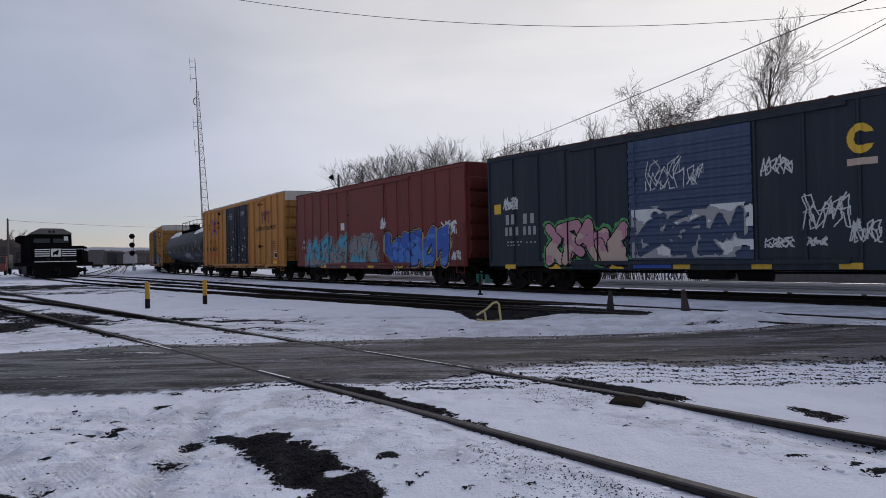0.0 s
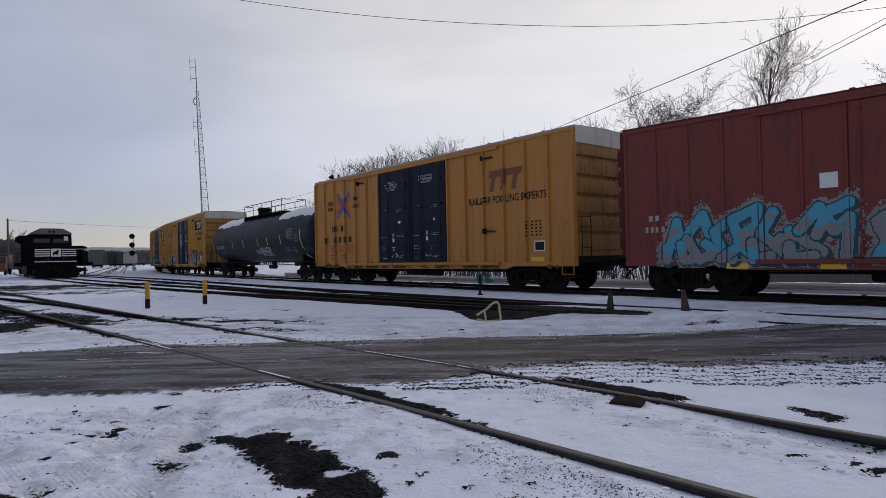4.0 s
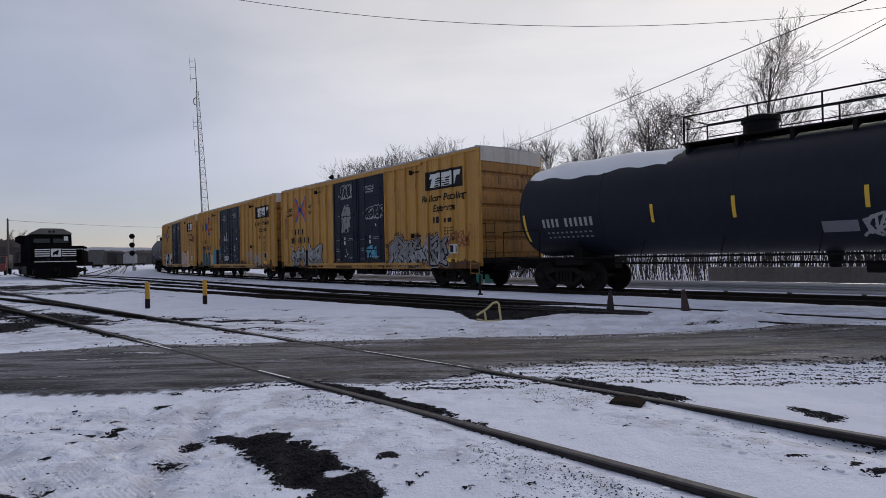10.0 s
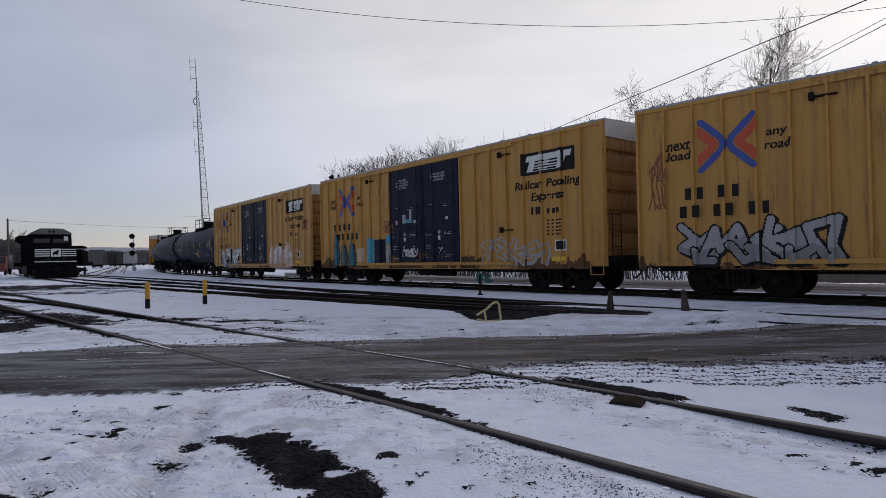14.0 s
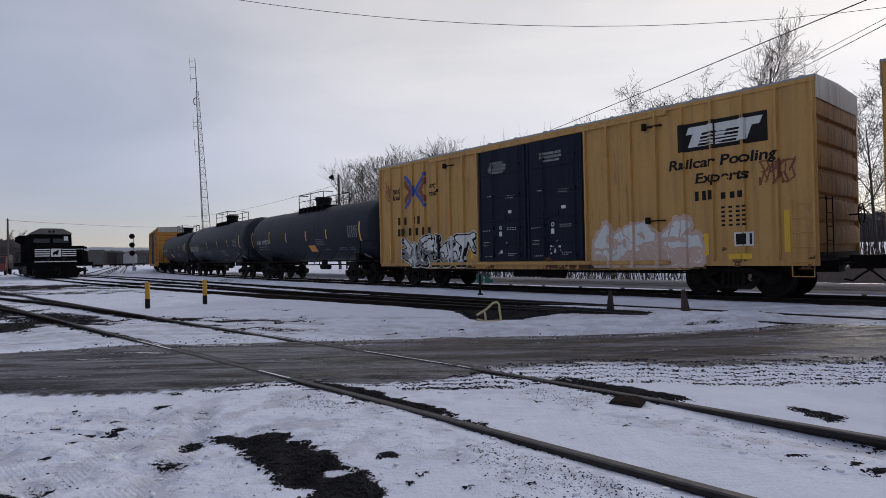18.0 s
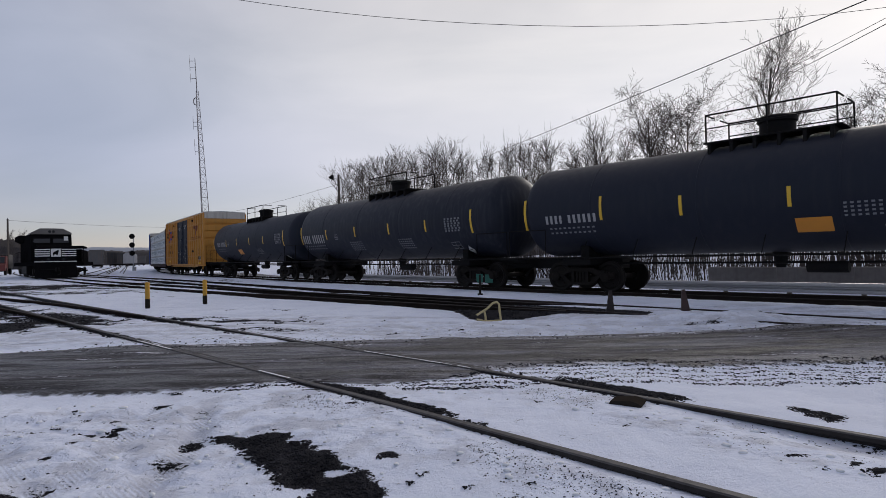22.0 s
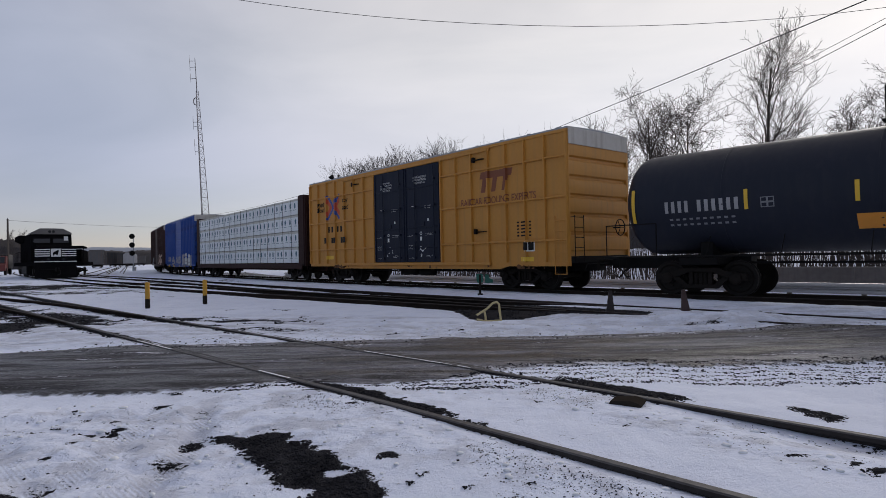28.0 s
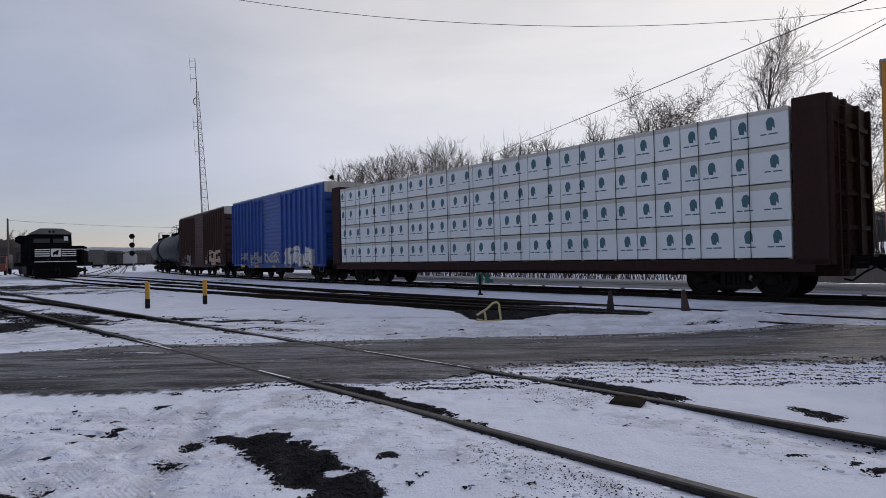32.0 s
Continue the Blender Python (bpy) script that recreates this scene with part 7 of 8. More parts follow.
def reflectors(car, xs, z0, z1, w, mat=None):
    for x in xs:
        strip(car, x, x + w, z0, z1, mat or M_REFLECT, "reflector", "yellow reflector")


def pooled_car(car, hl, style, emblem_red=None, emblem_blue=None, dark=None, words=None, shift=0.0):
    """Markings of the pooled yellow boxcars."""
    dark = dark or M_DECAL_K
    er, eb = emblem_red or M_DECAL_R, emblem_blue or M_DECAL_B
    if style == "new":
        cross_emblem(car, -6.55 + shift, -5.35 + shift, 3.08, 4.30, er, eb)
        text(car, "next", -7.42 + shift, -6.86 + shift, 3.76, 0.24, dark, 0.15, bold=0.022)
        text(car, "load", -7.42 + shift, -6.86 + shift, 3.50, 0.24, dark, 0.15, bold=0.022)
        text(car, "any", -5.08 + shift, -4.62 + shift, 3.78, 0.22, dark, 0.15, bold=0.022)
        text(car, "road", -5.12 + shift, -4.56 + shift, 3.50, 0.24, dark, 0.15, bold=0.022)
        bars(car, [(-6.5, -5.85, 2.46, 2.74, 2), (-5.65, -5.0, 2.46, 2.74, 2)], dark, label="dark reporting mark as bars")
        bars(car, [(-6.75 - 0.7 * shift, -6.35 - 0.7 * shift, 1.93, 2.2, 1), (-6.2, -5.5, 1.93, 2.2, 2), (-5.3, -4.55, 1.93, 2.2, 2)], dark, label="dark car number as bars")
        comb_emblem(car, 4.35, 6.05, 3.38, 4.10, M_DECAL_DR, "red brown maker emblem")
        text(car, "RAILCAR POOLING EXPERTS", 3.45, 7.05, 2.97, 0.25, words or dark, bold=0.012)
    else:
        cross_emblem(car, -6.6, -5.2, 3.15, 4.5, er, eb)
        text(car, "next", -7.40, -6.80, 3.80, 0.24, dark, 0.15, bold=0.022)
        text(car, "load", -7.40, -6.80, 3.54, 0.24, dark, 0.15, bold=0.022)
        text(car, "any", -5.02, -4.58, 3.80, 0.20, dark, 0.15, bold=0.022)
        text(car, "road", -5.05, -4.50, 3.54, 0.22, dark, 0.15, bold=0.022)
        bars(car, [(-6.95, -6.35, 2.50, 2.80, 2), (-6.1, -5.5, 2.50, 2.80, 2)], dark, label="dark reporting mark as bars")
        bars(car, [(-7.1, -6.4, 2.04, 2.34, 2), (-6.25, -5.6, 2.04, 2.34, 2), (-5.4, -4.85, 2.04, 2.34, 2)], dark, label="dark car number as bars")
        strip(car, 5.12, 7.32, 3.74, 4.46, M_DECAL_K, "emblem_panel", "black emblem panel")
        comb_emblem(car, 5.22, 7.22, 3.84, 4.36, M_WHITE, "white maker emblem", True)
        text(car, "Railcar Pooling", 4.85, 7.5, 3.22, 0.34, dark, 0.15, bold=0.026)
        text(car, "Experts", 5.55, 6.85, 2.82, 0.34, dark, 0.15, bold=0.026)
        bars(car, [(5.55, 6.10, 2.46, 2.70, 3), (6.2, 6.85, 2.46, 2.62, 3)], dark)
    bars(car, [(6.2, 6.9, 2.22 - 0.11 * k, 2.27 - 0.11 * k, 4) for k in range(5)], dark, "stencil")
    strip(car, 6.50, 6.95, 1.28, 1.62, M_WHITE, "data_plate", "white rimmed data plate")
    decal(car, 6.54, 6.91, 1.32, 1.58, 0.03, lambda x, z: x > -99, M_DECAL_K, "data_plate", lift=0.009)
    strip(car, 6.35, 6.9, 0.96, 1.10, M_REFLECT, "yellow_plate", "yellow plate above the sill")
    for xa, za in ((4.15, 4.55), (4.2, 2.0), (-4.1, 4.55)):
        part("hook_plate", Shape().box(xa, xa + 0.55, -1.69, -1.575, za, za + 0.03).box(xa, xa + 0.10, -1.70, -1.575, za - 0.06, za + 0.12, 0.01), M_IRON, car)


# yellow car with the clean doors, third in the row
L1 = 16.35
pooled_car(yel_1, L1 / 2, "new", shift=0.55)
door_notes(yel_1, -L1 / 2 + 5.85, -L1 / 2 + 10.4, 1)
for k, x in enumerate((-6.7, -5.9, -5.1)):
    scribble(yel_1, x, x + 0.6, 1.45, 1.85, 60 + k, M_DECAL_R, "thin red graffiti tag", 3, 0.016)
bars(yel_1, [(-6.7, -6.0, 1.30, 1.36, 4), (-5.7, -5.1, 1.30, 1.36, 4), (-6.7, -6.0, 1.18, 1.23, 4), (-5.6, -5.1, 1.18, 1.23, 3)], M_DECAL_K, "stencil")

# three older yellow cars
H2 = 8.15
for car, seed in ((yel_2, 2), (yel_3, 3), (yel_4, 4)):
    faded = car is yel_4
    pooled_car(car, H2, "old", M_DECAL_DR if faded else None, M_DECAL_B, None)
    hl = {yel_2: 8.26, yel_3: 8.38, yel_4: 8.31}[car]
    door_notes(car, -hl + 6.05, -hl + 10.5, seed)
graffiti(yel_2, -7.2, -3.45, 0.80, 2.02, 5, 11, M_SPGREY, M_DECAL_K, 0.09, 0.04, "silver grey graffiti letters with black outline", second=M_SPSILVER)
graffiti(yel_2, 2.45, 6.40, 0.82, 2.05, 6, 12, M_SPSILVER, M_DECAL_K, 0.075, 0.035, "silver grey graffiti letters with black outline", second=M_SPGREY, edge=M_SPGREY, fog=M_STAIN)
graffiti(yel_2, -1.55, -0.5, 3.95, 4.65, 3, 13, M_DOOR, M_SPGREY, 0.055, 0.035, "grey outlined graffiti on the dark door", res=0.018)
graffiti(yel_2, -1.5, -0.55, 2.35, 3.75, 3, 14, M_SPSILVER, M_DOOR, 0.085, 0.03, "pale grey graffiti figure on the dark door", res=0.018)
graffiti(yel_2, 0.70, 2.15, 2.92, 3.52, 4, 15, M_DOOR, M_SPGREY, 0.050, 0.025, "outlined graffiti letters on the dark door", res=0.016)
scribble(yel_2, 0.68, 1.6, 1.18, 1.75, 16, M_CYAN, "teal graffiti tag on the dark door", 4, 0.03)
scribble(yel_2, 6.3, 7.7, 1.5, 2.15, 17, M_DECAL_DR, "faint brown graffiti tag", 5, 0.018)
scribble(yel_2, -7.95, -7.4, 2.3, 3.8, 18, M_DECAL_DR, "faint brown graffiti tag", 2, 0.018)
# teal pots and colour blocks on the second old car
for x0, x1, fill, z1 in ((-7.2, -6.62, M_TEAL, 2.75), (-6.56, -5.84, M_SLATE, 2.05), (-5.82, -5.14, M_TEAL, 2.18)):
    xm, w = (x0 + x1) / 2, (x1 - x0) / 2

    def pot(x, z, xm=xm, w=w, z1=z1, k=1.0):
        v = np.clip((z - 0.82) / (z1 - 0.82), 0, 1)
        half = w * k * np.where(v < 0.6, 0.72 + 0.28 * np.cos((v - 0.25) * 5), np.maximum(0.05, 0.78 * (1 - (v - 0.6) / 0.4) ** 0.8))
        return np.abs(x - xm) < half

    decal(yel_3, x0, x1, 0.80, z1, 0.022, pot, M_DECAL_K, "graffiti_outline", lift=0.005)
    decal(yel_3, x0, x1, 0.84, z1 - 0.10, 0.022, lambda x, z, f=pot: f(x, z, k=0.82), fill, "graffiti", "painted pot shape with dark outline", lift=0.008)
for x0, x1, z0, z1, m, what in ((-4.22, -3.66, 0.88, 2.04, M_CYAN, "cyan painted block"), (-3.62, -2.74, 0.86, 1.97, M_DOOR, "dark blue painted block"), (-2.72, -2.32, 1.76, 2.12, M_CYAN, "cyan painted block"),
                                (-2.72, -2.25, 0.86, 1.72, M_SPGREY, "grey painted block"), (-2.52, -2.38, 1.25, 1.70, M_REFLECT, "yellow painted stroke"), (-5.05, -4.45, 0.98, 1.62, M_SPSALMON, "salmon painted block"),
                                (-1.42, -1.2, 2.56, 2.92, M_SPGREY, "grey painted block"), (-1.20, -0.75, 2.56, 2.72, M_CYAN, "cyan painted block"), (-0.95, -0.8, 2.56, 3.10, M_SPGREY, "grey painted block"),
                                (-0.7, -0.45, 2.54, 2.66, M_SPGREY, "grey painted block"), (-1.9, -1.75, 2.54, 2.70, M_PINK, "pink painted block")):
    decal(yel_3, x0, x1, z0, z1, 0.03, lambda x, z: fbm(x * 14, z * 14, 5, 2) > 0.18, m, "painted_block", what, lift=0.006)
scribble(yel_3, -1.45, -0.40, 1.18, 1.62, 21, M_DECAL_W, "white graffiti tag on the dark door", 4, 0.02)
scribble(yel_3, -2.9, -2.1, 2.2, 2.75, 22, M_DECAL_DR, "brown graffiti tag", 3, 0.022)
graffiti(yel_3, 3.2, 6.3, 0.84, 1.8, 4, 23, M_YELLOW_OLD, M_SPGREY, 0.06, 0.05, "faint pale graffiti letters", res=0.025)
# third old car: white letters
graffiti(yel_4, -6.75, -2.45, 0.80, 2.05, 6, 31, M_WHITE, M_DECAL_K, 0.09, 0.045, "white graffiti letters with black outline", second=M_SPSILVER, edge=M_WHITE)
graffiti(yel_4, 2.45, 5.75, 0.72, 2.12, 5, 32, M_WHITE, M_SPSALMON, 0.12, 0.04, "white and salmon graffiti letters", second=M_SPSALMON, halo=M_SPSALMON)
for x in (2.9, 5.75, -2.75):
    strip(yel_4, x, x + 0.12, 1.08, 1.62, M_REFLECT, "reflector", "yellow reflector strip")
strip(yel_4, 7.62, 7.74, 1.12, 2.08, M_REFLECT, "reflector", "yellow reflector strip")
strip(yel_4, -7.6, -7.48, 1.05, 1.7, M_REFLECT, "reflector", "yellow reflector strip")
scribble(yel_4, 7.1, 7.9, 2.7, 3.3, 33, M_DECAL_DR, "brown graffiti tag", 4, 0.018)
scribble(yel_4, -7.95, -7.45, 3.5, 4.4, 34, M_DECAL_DR, "brown graffiti tag", 2, 0.02)
# road grime splashed over sills and lower panels
def sill_grime(car, hl, seed, reach, much):
    def inside(x, z):
        splash = fbm(x * 1.1, z * 2.5, seed, 4) + 0.35 * (fbm(x * 7.0, z * 0.7, seed + 3, 3) - 0.5)
        return splash > 1.0 - much + 0.30 * np.clip((z - 0.8) / reach, 0, 2)

    decal(car, -hl + 0.05, hl - 0.05, 0.72, 0.90 + reach, 0.028, inside, M_STAIN, "scuff", "brown road grime splashed along the sill", lift=0.002)


for k, (car, hl, reach, much) in enumerate(((yel_1, 8.17, 0.35, 0.40), (yel_2, 8.26, 0.6, 0.48), (yel_3, 8.38, 0.6, 0.47), (yel_4, 8.31, 0.5, 0.47), (yel_5, 8.29, 0.3, 0.36))):
    sill_grime(car, hl, 90 + 7 * k, reach, much)
# ribbed yellow car
pooled_car(yel_5, 8.2, "new", words=M_DECAL_DR)
door_notes(yel_5, -8.35 + 6.1, -8.35 + 10.62, 6)
strip(yel_5, -6.56, -6.0, 1.14, 1.31, M_REFLECT, "yellow_plate", "yellow plate above the sill")

# navy car
strip(navy_car, -7.74, -7.44, 2.57, 2.90, M_REFLECT, "yellow_plate", "yellow square plate")
bars(navy_car, [(-7.24, -6.7, 2.19, 2.52, 2), (-6.5, -5.9, 2.19, 2.52, 2), (-7.28, -6.6, 1.82, 2.10, 3), (-6.5, -5.88, 1.82, 2.10, 3)], M_SPGREY, label="pale reporting mark as bars")
bars(navy_car, [(-7.2, -6.5, 1.58, 1.63, 5), (-7.2, -6.6, 1.48, 1.52, 4), (-6.4, -5.9, 1.56, 1.60, 3)], M_SPGREY, "stencil")
scribble(navy_car, -7.34, -6.69, 2.68, 3.13, 41, M_DECAL_W, "white graffiti tag")
graffiti(navy_car, -5.64, -2.69, 0.80, 2.30, 4, 42, M_PINK, M_DECAL_K, 0.14, 0.035, "pink graffiti letters with a green halo", halo=M_SPGREEN, second=M_SPSALMON)
decal(navy_car, -2.58, 0.70, 1.02, 2.42, 0.028, lambda x, z: (seg_distance(x, z, flat_strokes(letters(-2.4, 0.3, 1.15, 2.2, 4, 44))) > 0.09) & (fbm(x * 2, z * 2, 45, 3) > 0.30 + 0.35 * (z > 2.25)) & (x < 0.0 + 0.7 * fbm(z * 3, z * 0, 4, 2)), M_SPGREY, "graffiti", "pale grey block graffiti over the door", lift=0.006)
decal(navy_car, -2.58, 0.60, 1.05, 2.35, 0.028, lambda x, z: (seg_distance(x, z, flat_strokes(letters(-2.4, 0.3, 1.15, 2.2, 4, 44))) > 0.12) & (fbm(x * 1.5, z * 3, 46, 3) > 0.55), M_WHITE, "graffiti", "white block graffiti over the door", lift=0.009)
scribble(navy_car, -2.14, -1.04, 2.84, 3.70, 47, M_DECAL_W, "thin white graffiti tag", 4, 0.011)
scribble(navy_car, -1.0, -0.55, 2.89, 3.44, 48, M_DECAL_W, "thin white graffiti tag", 2, 0.010)
for k, (a, b, c_, d) in enumerate(((0.76, 1.46, 2.93, 3.40), (1.61, 2.56, 1.61, 2.44), (0.81, 1.46, 1.22, 1.48), (1.71, 2.11, 1.24, 1.46), (2.51, 3.10, 1.28, 1.84), (3.3, 4.4, 1.2, 2.2), (5.2, 6.6, 1.0, 2.1))):
    scribble(navy_car, a, b, c_, d, 50 + k, M_DECAL_W, "white graffiti tag", 4 if b - a > 0.5 else 3, 0.014)
decal(navy_car, 2.48, 3.04, 3.19, 3.86, 0.018, lambda x, z: (np.abs(np.hypot((x - 2.77) / 0.25, (z - 3.52) / 0.32) - 0.75) < 0.26) & ~((x > 2.84) & (np.abs(z - 3.52) < 0.13)), M_REFLECT, "maker_emblem", "yellow ring shaped maker emblem")
strip(navy_car, 2.51, 3.06, 2.95, 3.10, M_SPSALMON, "maker_emblem", "pale yellow emblem bar")
reflectors(navy_car, (-7.29, -5.49, -3.34, -1.44, 0.51, 2.31, 4.2, 6.0), 0.72, 0.86, 0.45)
strip(navy_car, -2.6, -1.5, 0.74, 0.90, M_SPBLUE, "graffiti", "blue sprayed patch on the sill")
# red car
graffiti(red_car, -5.875, -1.475, 0.80, 2.35, 5, 61, M_CYAN, M_DARKTEAL, 0.12, 0.035, "cyan and grey graffiti letters with dark outline", second=M_SPSILVER, fog=M_SPSILVER)
graffiti(red_car, -1.275, 1.125, 0.85, 2.2, 4, 62, M_SPSILVER, M_DARKTEAL, 0.11, 0.03, "grey and cyan graffiti letters", second=M_CYAN, fog=M_SPSILVER)
graffiti(red_car, 1.585, 6.025, 0.78, 2.38, 4, 63, M_SPBLUE, M_NAVY, 0.19, 0.03, "bright blue graffiti letters with pale outline", second=M_SKYBLUE, edge=M_CREAM, halo=M_DECAL_K)
scribble(red_car, 5.435, 6.385, 2.0, 2.55, 64, M_DECAL_W, "white graffiti tag", 4, 0.035)
scribble(red_car, 6.035, 6.585, 1.04, 1.42, 65, M_DECAL_W, "white graffiti tag", 2, 0.035)
scribble(red_car, 1.325, 1.725, 2.4, 2.9, 66, M_DECAL_W, "white graffiti tag", 2, 0.022)
strip(red_car, -2.175, -1.825, 2.52, 2.86, M_WHITE, "paper_label", "white torn label")
bars(red_car, [(-6.2, -5.8, 2.0, 2.15, 2), (-6.3, -5.7, 1.7, 1.85, 4)], M_SPGREY, label="pale reporting mark as bars")
reflectors(red_car, (-4.2, -2.2, 0.2, 2.4, 4.6), 0.73, 0.86, 0.5)
# blue and brown cars
graffiti(blue_car, -5.4, -1.6, 0.82, 1.75, 5, 71, M_SPGREY, M_BLUE, 0.07, 0.02, "pale grey graffiti letters")
graffiti(blue_car, 1.7, 5.6, 0.82, 1.95, 5, 72, M_WHITE, M_SPGREY, 0.10, 0.03, "white graffiti letters")
scribble(blue_car, -1.2, 1.4, 1.0, 1.7, 73, M_SPGREY, "pale graffiti tag", 4, 0.04)
graffiti(brown_car, -5.9, -2.8, 0.84, 1.8, 3, 74, M_BROWN, M_SPGREY, 0.08, 0.03, "pale outlined graffiti letters")
graffiti(brown_car, 2.2, 6.2, 0.84, 2.1, 4, 75, M_SPSALMON, M_DECAL_K, 0.10, 0.03, "pale salmon graffiti letters")
reflectors(blue_car, (-5, -2.6, 0, 2.5, 5), 0.73, 0.86, 0.4, M_REFLECT)


def tank_marks(car, strips, mark, sub, block, diamonds, extra=()):
    for x, z0, z1, w in strips:
        strip(car, x, x + w * 0.68, z0, z1, M_REFLECT, "reflector", "yellow reflector strip")
    x0, x1, z0, z1 = mark
    bars(car, [(x0, x0 + (x1 - x0) * 0.36, z0, z1, 4), (x0 + (x1 - x0) * 0.44, x1, z0, z1, 6)], M_SPGREY, label="white reporting mark as bars")
    bars(car, [(x0 + 0.1, x1 - 0.1, sub, sub + 0.05, 10), (x0 + 0.1, x1 - 0.1, sub - 0.14, sub - 0.09, 10)], M_FADED, "stencil")
    if block:
        x0, x1, z0, z1 = block
        n = max(3, int((z1 - z0) / 0.09))
        bars(car, [(x0, x1 - 0.08 * (k % 2), z1 - (k + 0.7) * (z1 - z0) / n, z1 - k * (z1 - z0) / n, 5) for k in range(n)], M_FADED, "stencil")
    for x, z in diamonds:
        decal(car, x - 0.18, x + 0.18, z - 0.18, z + 0.18, 0.02, lambda u, v: np.abs(u - x) + np.abs(v - z) < 0.165, M_WHITE, "placard", "white diamond placard")
        decal(car, x - 0.1, x + 0.1, z - 0.1, z + 0.1, 0.02, lambda u, v: (np.abs(u - x) < 0.07) & (np.abs(v - z - 0.01) < 0.02), M_DECAL_K, "placard", lift=0.009)
    for x0, x1, z0, z1, kind in extra:
        if kind == "lines":
            bars(car, [(x0, x1, z1 - 0.09 * k - 0.045, z1 - 0.09 * k, 7) for k in range(max(1, int((z1 - z0) / 0.09)))], M_FADED, "stencil")
        elif kind == "frame":
            decal(car, x0, x1, z0, z1, 0.02, lambda x, z: (np.minimum(np.minimum(x - x0, x1 - x), np.minimum(z - z0, z1 - z)) < 0.025) | (np.abs(z - (z0 + z1) / 2) < 0.015) | (np.abs(x - (x0 + x1) / 2) < 0.015), M_FADED, "stencil")
        elif kind == "orange":
            strip(car, x0, x1, z0, z1, M_ORANGE, "placard", "orange placard")
        else:
            strip(car, x0, x1, z0, z1, M_SPGREEN if kind == "green" else M_FADED, "plate", "dull plate on the tank side")


tank_marks(tank_1, [(-4.0, 2.0, 2.5, 0.13), (-1.85, 2.0, 2.54, 0.13), (0.9, 2.05, 2.53, 0.13), (2.52, 2.08, 2.55, 0.13), (4.62, 2.08, 2.58, 0.13), (-8.42, 1.6, 2.46, 0.13), (7.4, 1.7, 2.8, 0.13)],
           (-7.67, -5.77, 2.02, 2.28), 1.82, (5.63, 6.48, 2.30, 2.95), [(7.2, 1.35)], [(0.03, 0.73, 1.55, 1.80, "plate"), (4.83, 5.68, 1.60, 1.87, "lines"), (5.98, 6.43, 1.52, 1.84, "frame"), (6.6, 7.2, 2.1, 2.6, "lines")])
scribble(tank_1, 0.78, 2.73, 1.42, 2.0, 81, M_SPGREY, "pale grey graffiti tag", 6, 0.03)
tank_marks(tank_2, [(-4.39, 2.15, 2.85, 0.13), (-1.99, 2.13, 2.66, 0.13), (0.6, 2.17, 2.65, 0.13), (2.96, 2.18, 2.65, 0.13), (6.26, 1.97, 2.87, 0.16), (-7.2, 1.96, 2.95, 0.14)],
           (-6.34, -4.44, 2.12, 2.37), 1.95, (5.2, 6.2, 2.14, 2.72), [(5.8, 1.27)], [(0.71, 1.46, 1.57, 1.90, "orange"), (3.86, 4.66, 1.52, 1.72, "lines"), (4.91, 5.41, 1.46, 1.72, "frame"), (1.7, 2.6, 1.8, 2.2, "lines"), (2.4, 2.9, 1.55, 1.68, "lines")])
tank_marks(tank_3, [(-7.3, 1.95, 2.85, 0.14), (-4.55, 2.13, 2.62, 0.13), (-1.8, 2.17, 2.63, 0.13), (1.0, 2.17, 2.63, 0.13), (3.6, 2.17, 2.63, 0.13), (6.3, 2.0, 2.85, 0.15)],
           (-7.05, -4.70, 1.98, 2.40), 1.82, (4.84, 5.84, 2.08, 2.62), [(5.76, 1.4)], [(-3.7, -3.4, 2.1, 2.35, "frame"), (-2.4, -1.3, 1.5, 1.95, "lines"), (1.6, 2.6, 1.5, 1.95, "lines"), (4.9, 5.4, 1.46, 1.72, "frame")])
tank_marks(tank_4, [(-7.22, 1.98, 2.9, 0.14), (-4.27, 2.18, 2.67, 0.13), (-2.0, 2.2, 2.66, 0.13), (0.5, 2.17, 2.65, 0.13), (3.0, 2.18, 2.65, 0.13), (6.2, 1.97, 2.87, 0.16)],
           (-6.27, -4.32, 2.20, 2.50), 2.0, (5.0, 6.0, 2.1, 2.7), [(5.7, 1.3)], [(-2.0, -1.2, 1.60, 1.93, "orange"), (-3.9, -3.6, 2.2, 2.45, "frame"), (1.6, 2.6, 1.5, 1.9, "lines")])


# ---------------------------------------------------------------- loose stones on the bare ground and lumps of snow
def field_at(field, x, y):
    i, j = min(np.searchsorted(GX, x), nx_ - 1), min(np.searchsorted(GY, y), ny_ - 1)
    return float(field[j, i])


GOLD = (1 + 5 ** 0.5) / 2
ICO = [Vector(v).normalized() for v in ((-1, GOLD, 0), (1, GOLD, 0), (-1, -GOLD, 0), (1, -GOLD, 0), (0, -1, GOLD), (0, 1, GOLD), (0, -1, -GOLD), (0, 1, -GOLD), (GOLD, 0, -1), (GOLD, 0, 1), (-GOLD, 0, -1), (-GOLD, 0, 1))]
ICO_F = [(0, 11, 5), (0, 5, 1), (0, 1, 7), (0, 7, 10), (0, 10, 11), (1, 5, 9), (5, 11, 4), (11, 10, 2), (10, 7, 6), (7, 1, 8), (3, 9, 4), (3, 4, 2), (3, 2, 6), (3, 6, 8), (3, 8, 9), (4, 9, 5), (2, 4, 11), (6, 2, 10), (8, 6, 7), (9, 8, 1)]


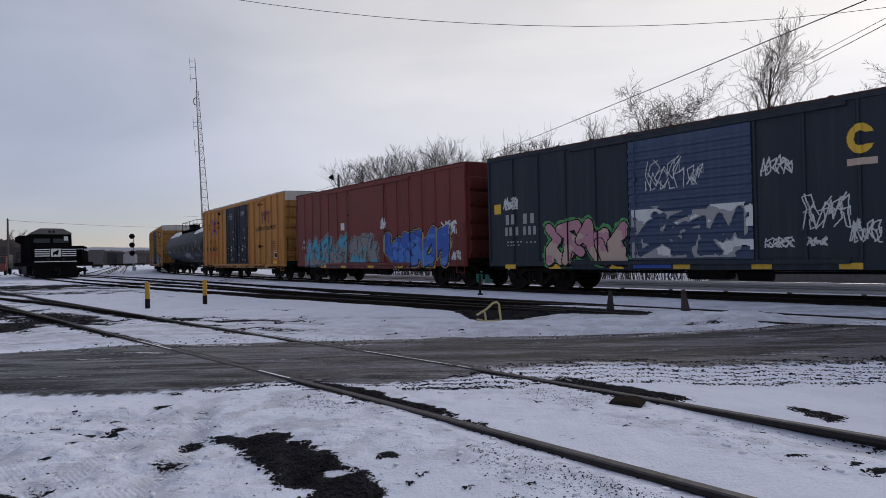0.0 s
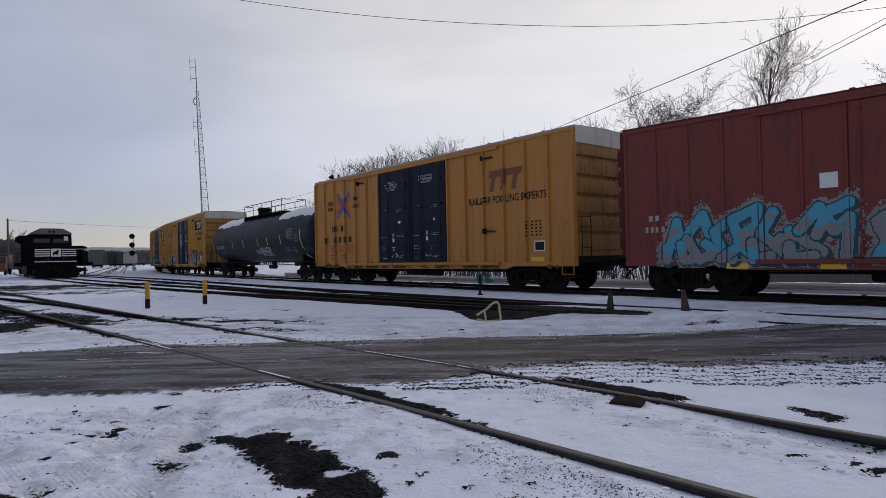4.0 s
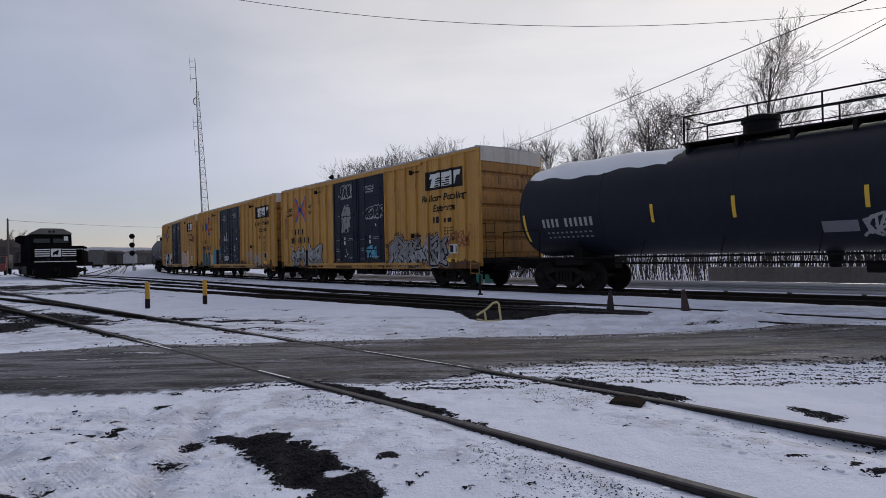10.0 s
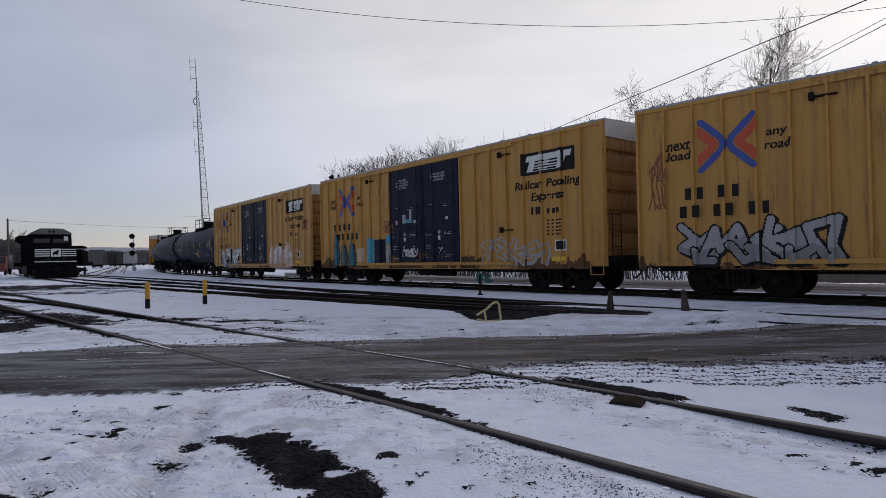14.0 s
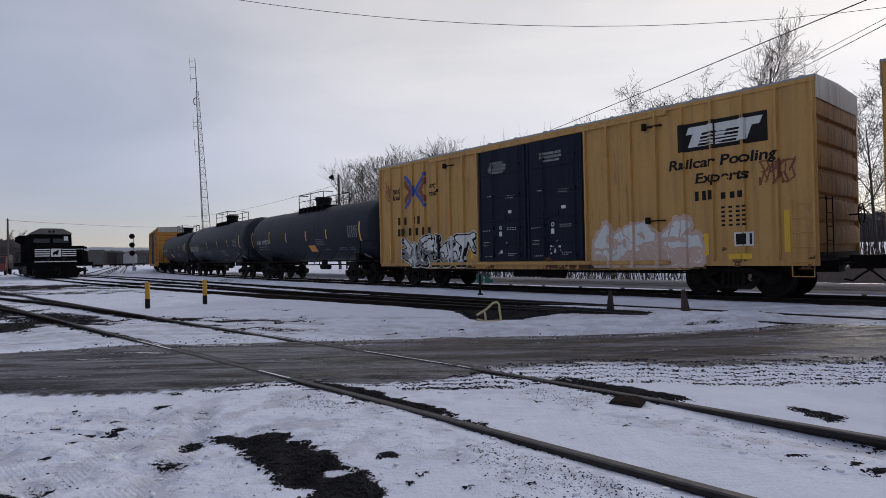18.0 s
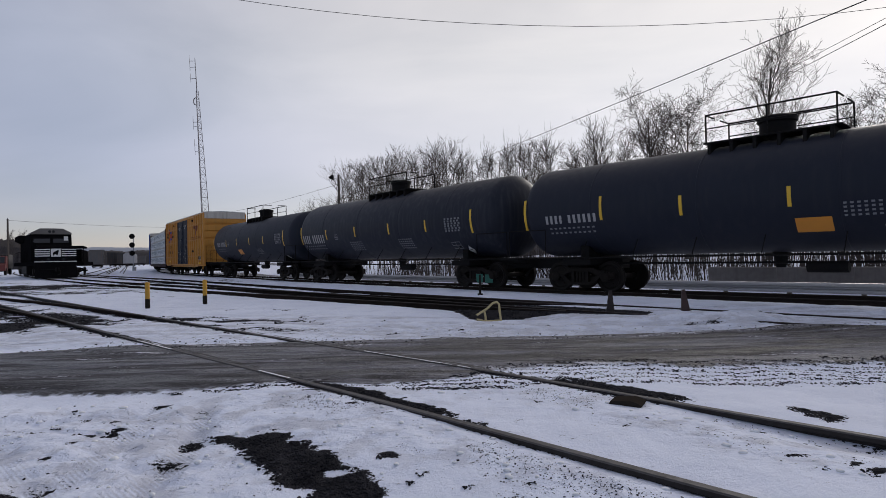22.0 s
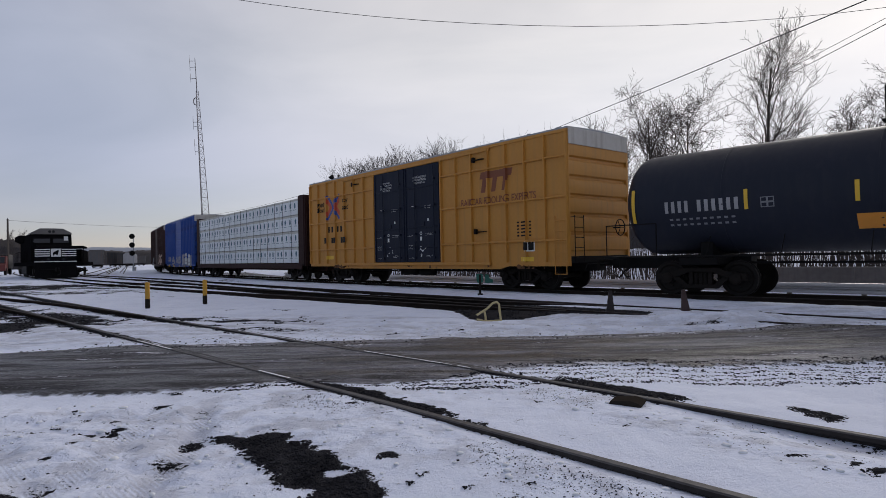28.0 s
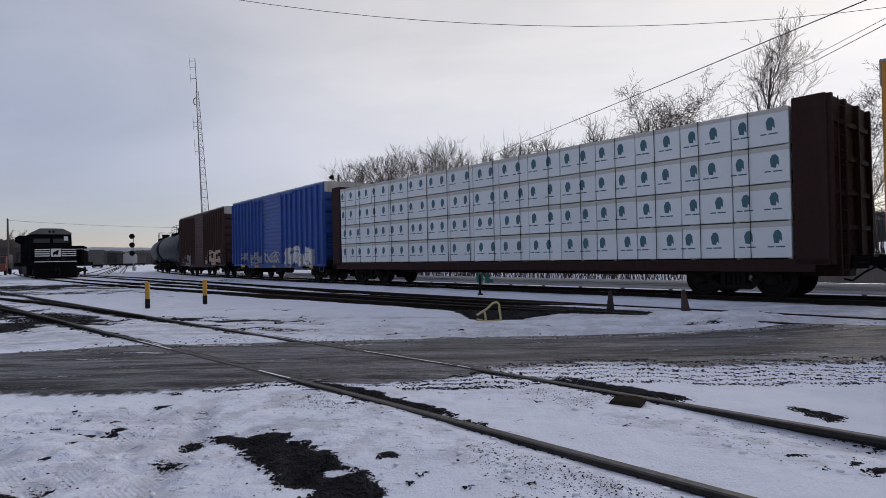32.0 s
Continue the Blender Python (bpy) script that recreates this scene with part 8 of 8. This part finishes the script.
def litter(name, count, test, lo, hi, flat, mat, label, seed, area):
    rnd = random.Random(seed)
    vs, fs, made = [], [], 0
    for _ in range(count * 30):
        if made >= count:
            break
        x, y = rnd.uniform(area[0], area[1]), area[2] + (area[3] - area[2]) * rnd.random() ** 1.5
        if not test(x, y, rnd):
            continue
        r = lo + (hi - lo) * rnd.random() ** 2.2
        z = ground_z(x, y) + r * flat * 0.25
        k, turn = len(vs), rnd.uniform(0, 6.28)
        c, s = math.cos(turn), math.sin(turn)
        sx, sy = rnd.uniform(0.7, 1.3), rnd.uniform(0.6, 1.1)
        for v in ICO:
            q = rnd.uniform(0.75, 1.2)
            u, w = v.x * r * sx * q, v.y * r * sy * q
            vs.append((x + u * c - w * s, y + u * s + w * c, z + v.z * r * flat * q))
        fs += [tuple(i + k for i in f) for f in ICO_F]
        made += 1
    me = bpy.data.meshes.new(name)
    me.from_pydata(vs, [], fs)
    me.materials.append(mat)
    if mat is M_SNOWCAP:
        me.polygons.foreach_set("use_smooth", [True] * len(me.polygons))
    tagged(new(name, me), label, "gravel" if mat is not M_SNOWCAP else "snow", kind="stuff")


M_STONE = material("wet dark stones", (0.015, 0.015, 0.018), 0.8, other=(0.048, 0.047, 0.053), grain=30, amount=1.0, spec=0.0)
litter("loose_stones", 6500, lambda x, y, r: field_at(cover, x, y) < 0.42 and field_at(wet, x, y) < 0.5, 0.004, 0.013, 0.6, M_STONE, "small dark loose stones on bare ground", 7, (-3.2, 4.2, 2.4, 7.5))
litter("scattered_stones", 500, lambda x, y, r: field_at(churned, x, y) > 0.4 and r.random() < 0.6 and field_at(wet, x, y) < 0.6, 0.003, 0.012, 0.5, M_STONE, "small dark stones scattered on trodden snow", 8, (-4.0, 4.2, 2.4, 11.0))
litter("road_clods", 900, lambda x, y, r: field_at(fringe, x, y) > 0.22, 0.005, 0.022, 0.5, M_STONE, "dark clods of mud along the far road edge", 9, (-6.0, 8.0, 8.2, 9.6))
litter("road_crumbs", 9000, lambda x, y, r: field_at(fringe, x, y) > 0.16 and abs((y - 0.04 * math.sin(4 * x) - 0.025 * math.sin(11 * x + 3) - 0.15 * math.sin(0.9 * x + 2 * y) + 0.06 * x) * 5.1 % 1 - 0.5) < 0.08 + 0.34 * r.random() ** 1.5, 0.004, 0.015, 0.5, M_STONE, "rows of dark mud crumbs pressed by tyres into snow", 12, (-3.0, 7.0, 5.2, 6.7))
litter("rail_crumbs", 4000, lambda x, y, r: abs(x * T1_N[0] + y * T1_N[1] - (2.72 if r.random() < 0.5 else 4.15)) < 0.30 * r.random() + 0.03 and vnoise(np.array([x * 2.2]), np.array([y * 2.2]), 5)[0] > 0.45, 0.0025, 0.007, 0.5, M_STONE, "dark crumbs scattered on snow beside the rails", 13, (-1.5, 4.5, 2.4, 5.2))
litter("snow_lumps", 700, lambda x, y, r: (field_at(churned, x, y) > 0.4 or field_at(fringe, x, y) > 0.35) and field_at(cover, x, y) > 0.55 and field_at(wet, x, y) < 0.25, 0.006, 0.034, 0.5, M_SNOWCAP, "lumps of trodden snow", 10, (-4.5, 5.0, 2.5, 11.0))
litter("siding_stones", 2600, lambda x, y, r: field_at(cover, x, y) < 0.40 and field_at(wet, x, y) < 0.5, 0.012, 0.035, 0.7, M_STONE, "dark wet ballast stones beside the siding", 11, (-13.0, 6.0, 9.6, 20.0))


# ---------------------------------------------------------------- what moves: the cars on the curve and their turning wheels
def motions():
    times = [i * 0.5 for i in range(65)]
    spin_times = [i * 0.1 for i in range(321)]
    for car, wheels, centre, truck_at in TRAIN:
        rows = []
        for t in times:
            s = centre + run(t)
            fx, fy, _ = on_curve(s + truck_at)
            bx, by, _ = on_curve(s - truck_at)
            rows.append((t, Matrix.Translation(((fx + bx) / 2, (fy + by) / 2, 0)) @ Matrix.Rotation(math.atan2(fy - by, fx - bx), 4, "Z")))
        walk(car, rows)
        for wheel, x in wheels:
            walk(wheel, [(t, Matrix.Translation((x, 0, WHEEL_R)) @ Matrix.Rotation(run(t) / WHEEL_R, 4, "Y")) for t in spin_times])


motions()
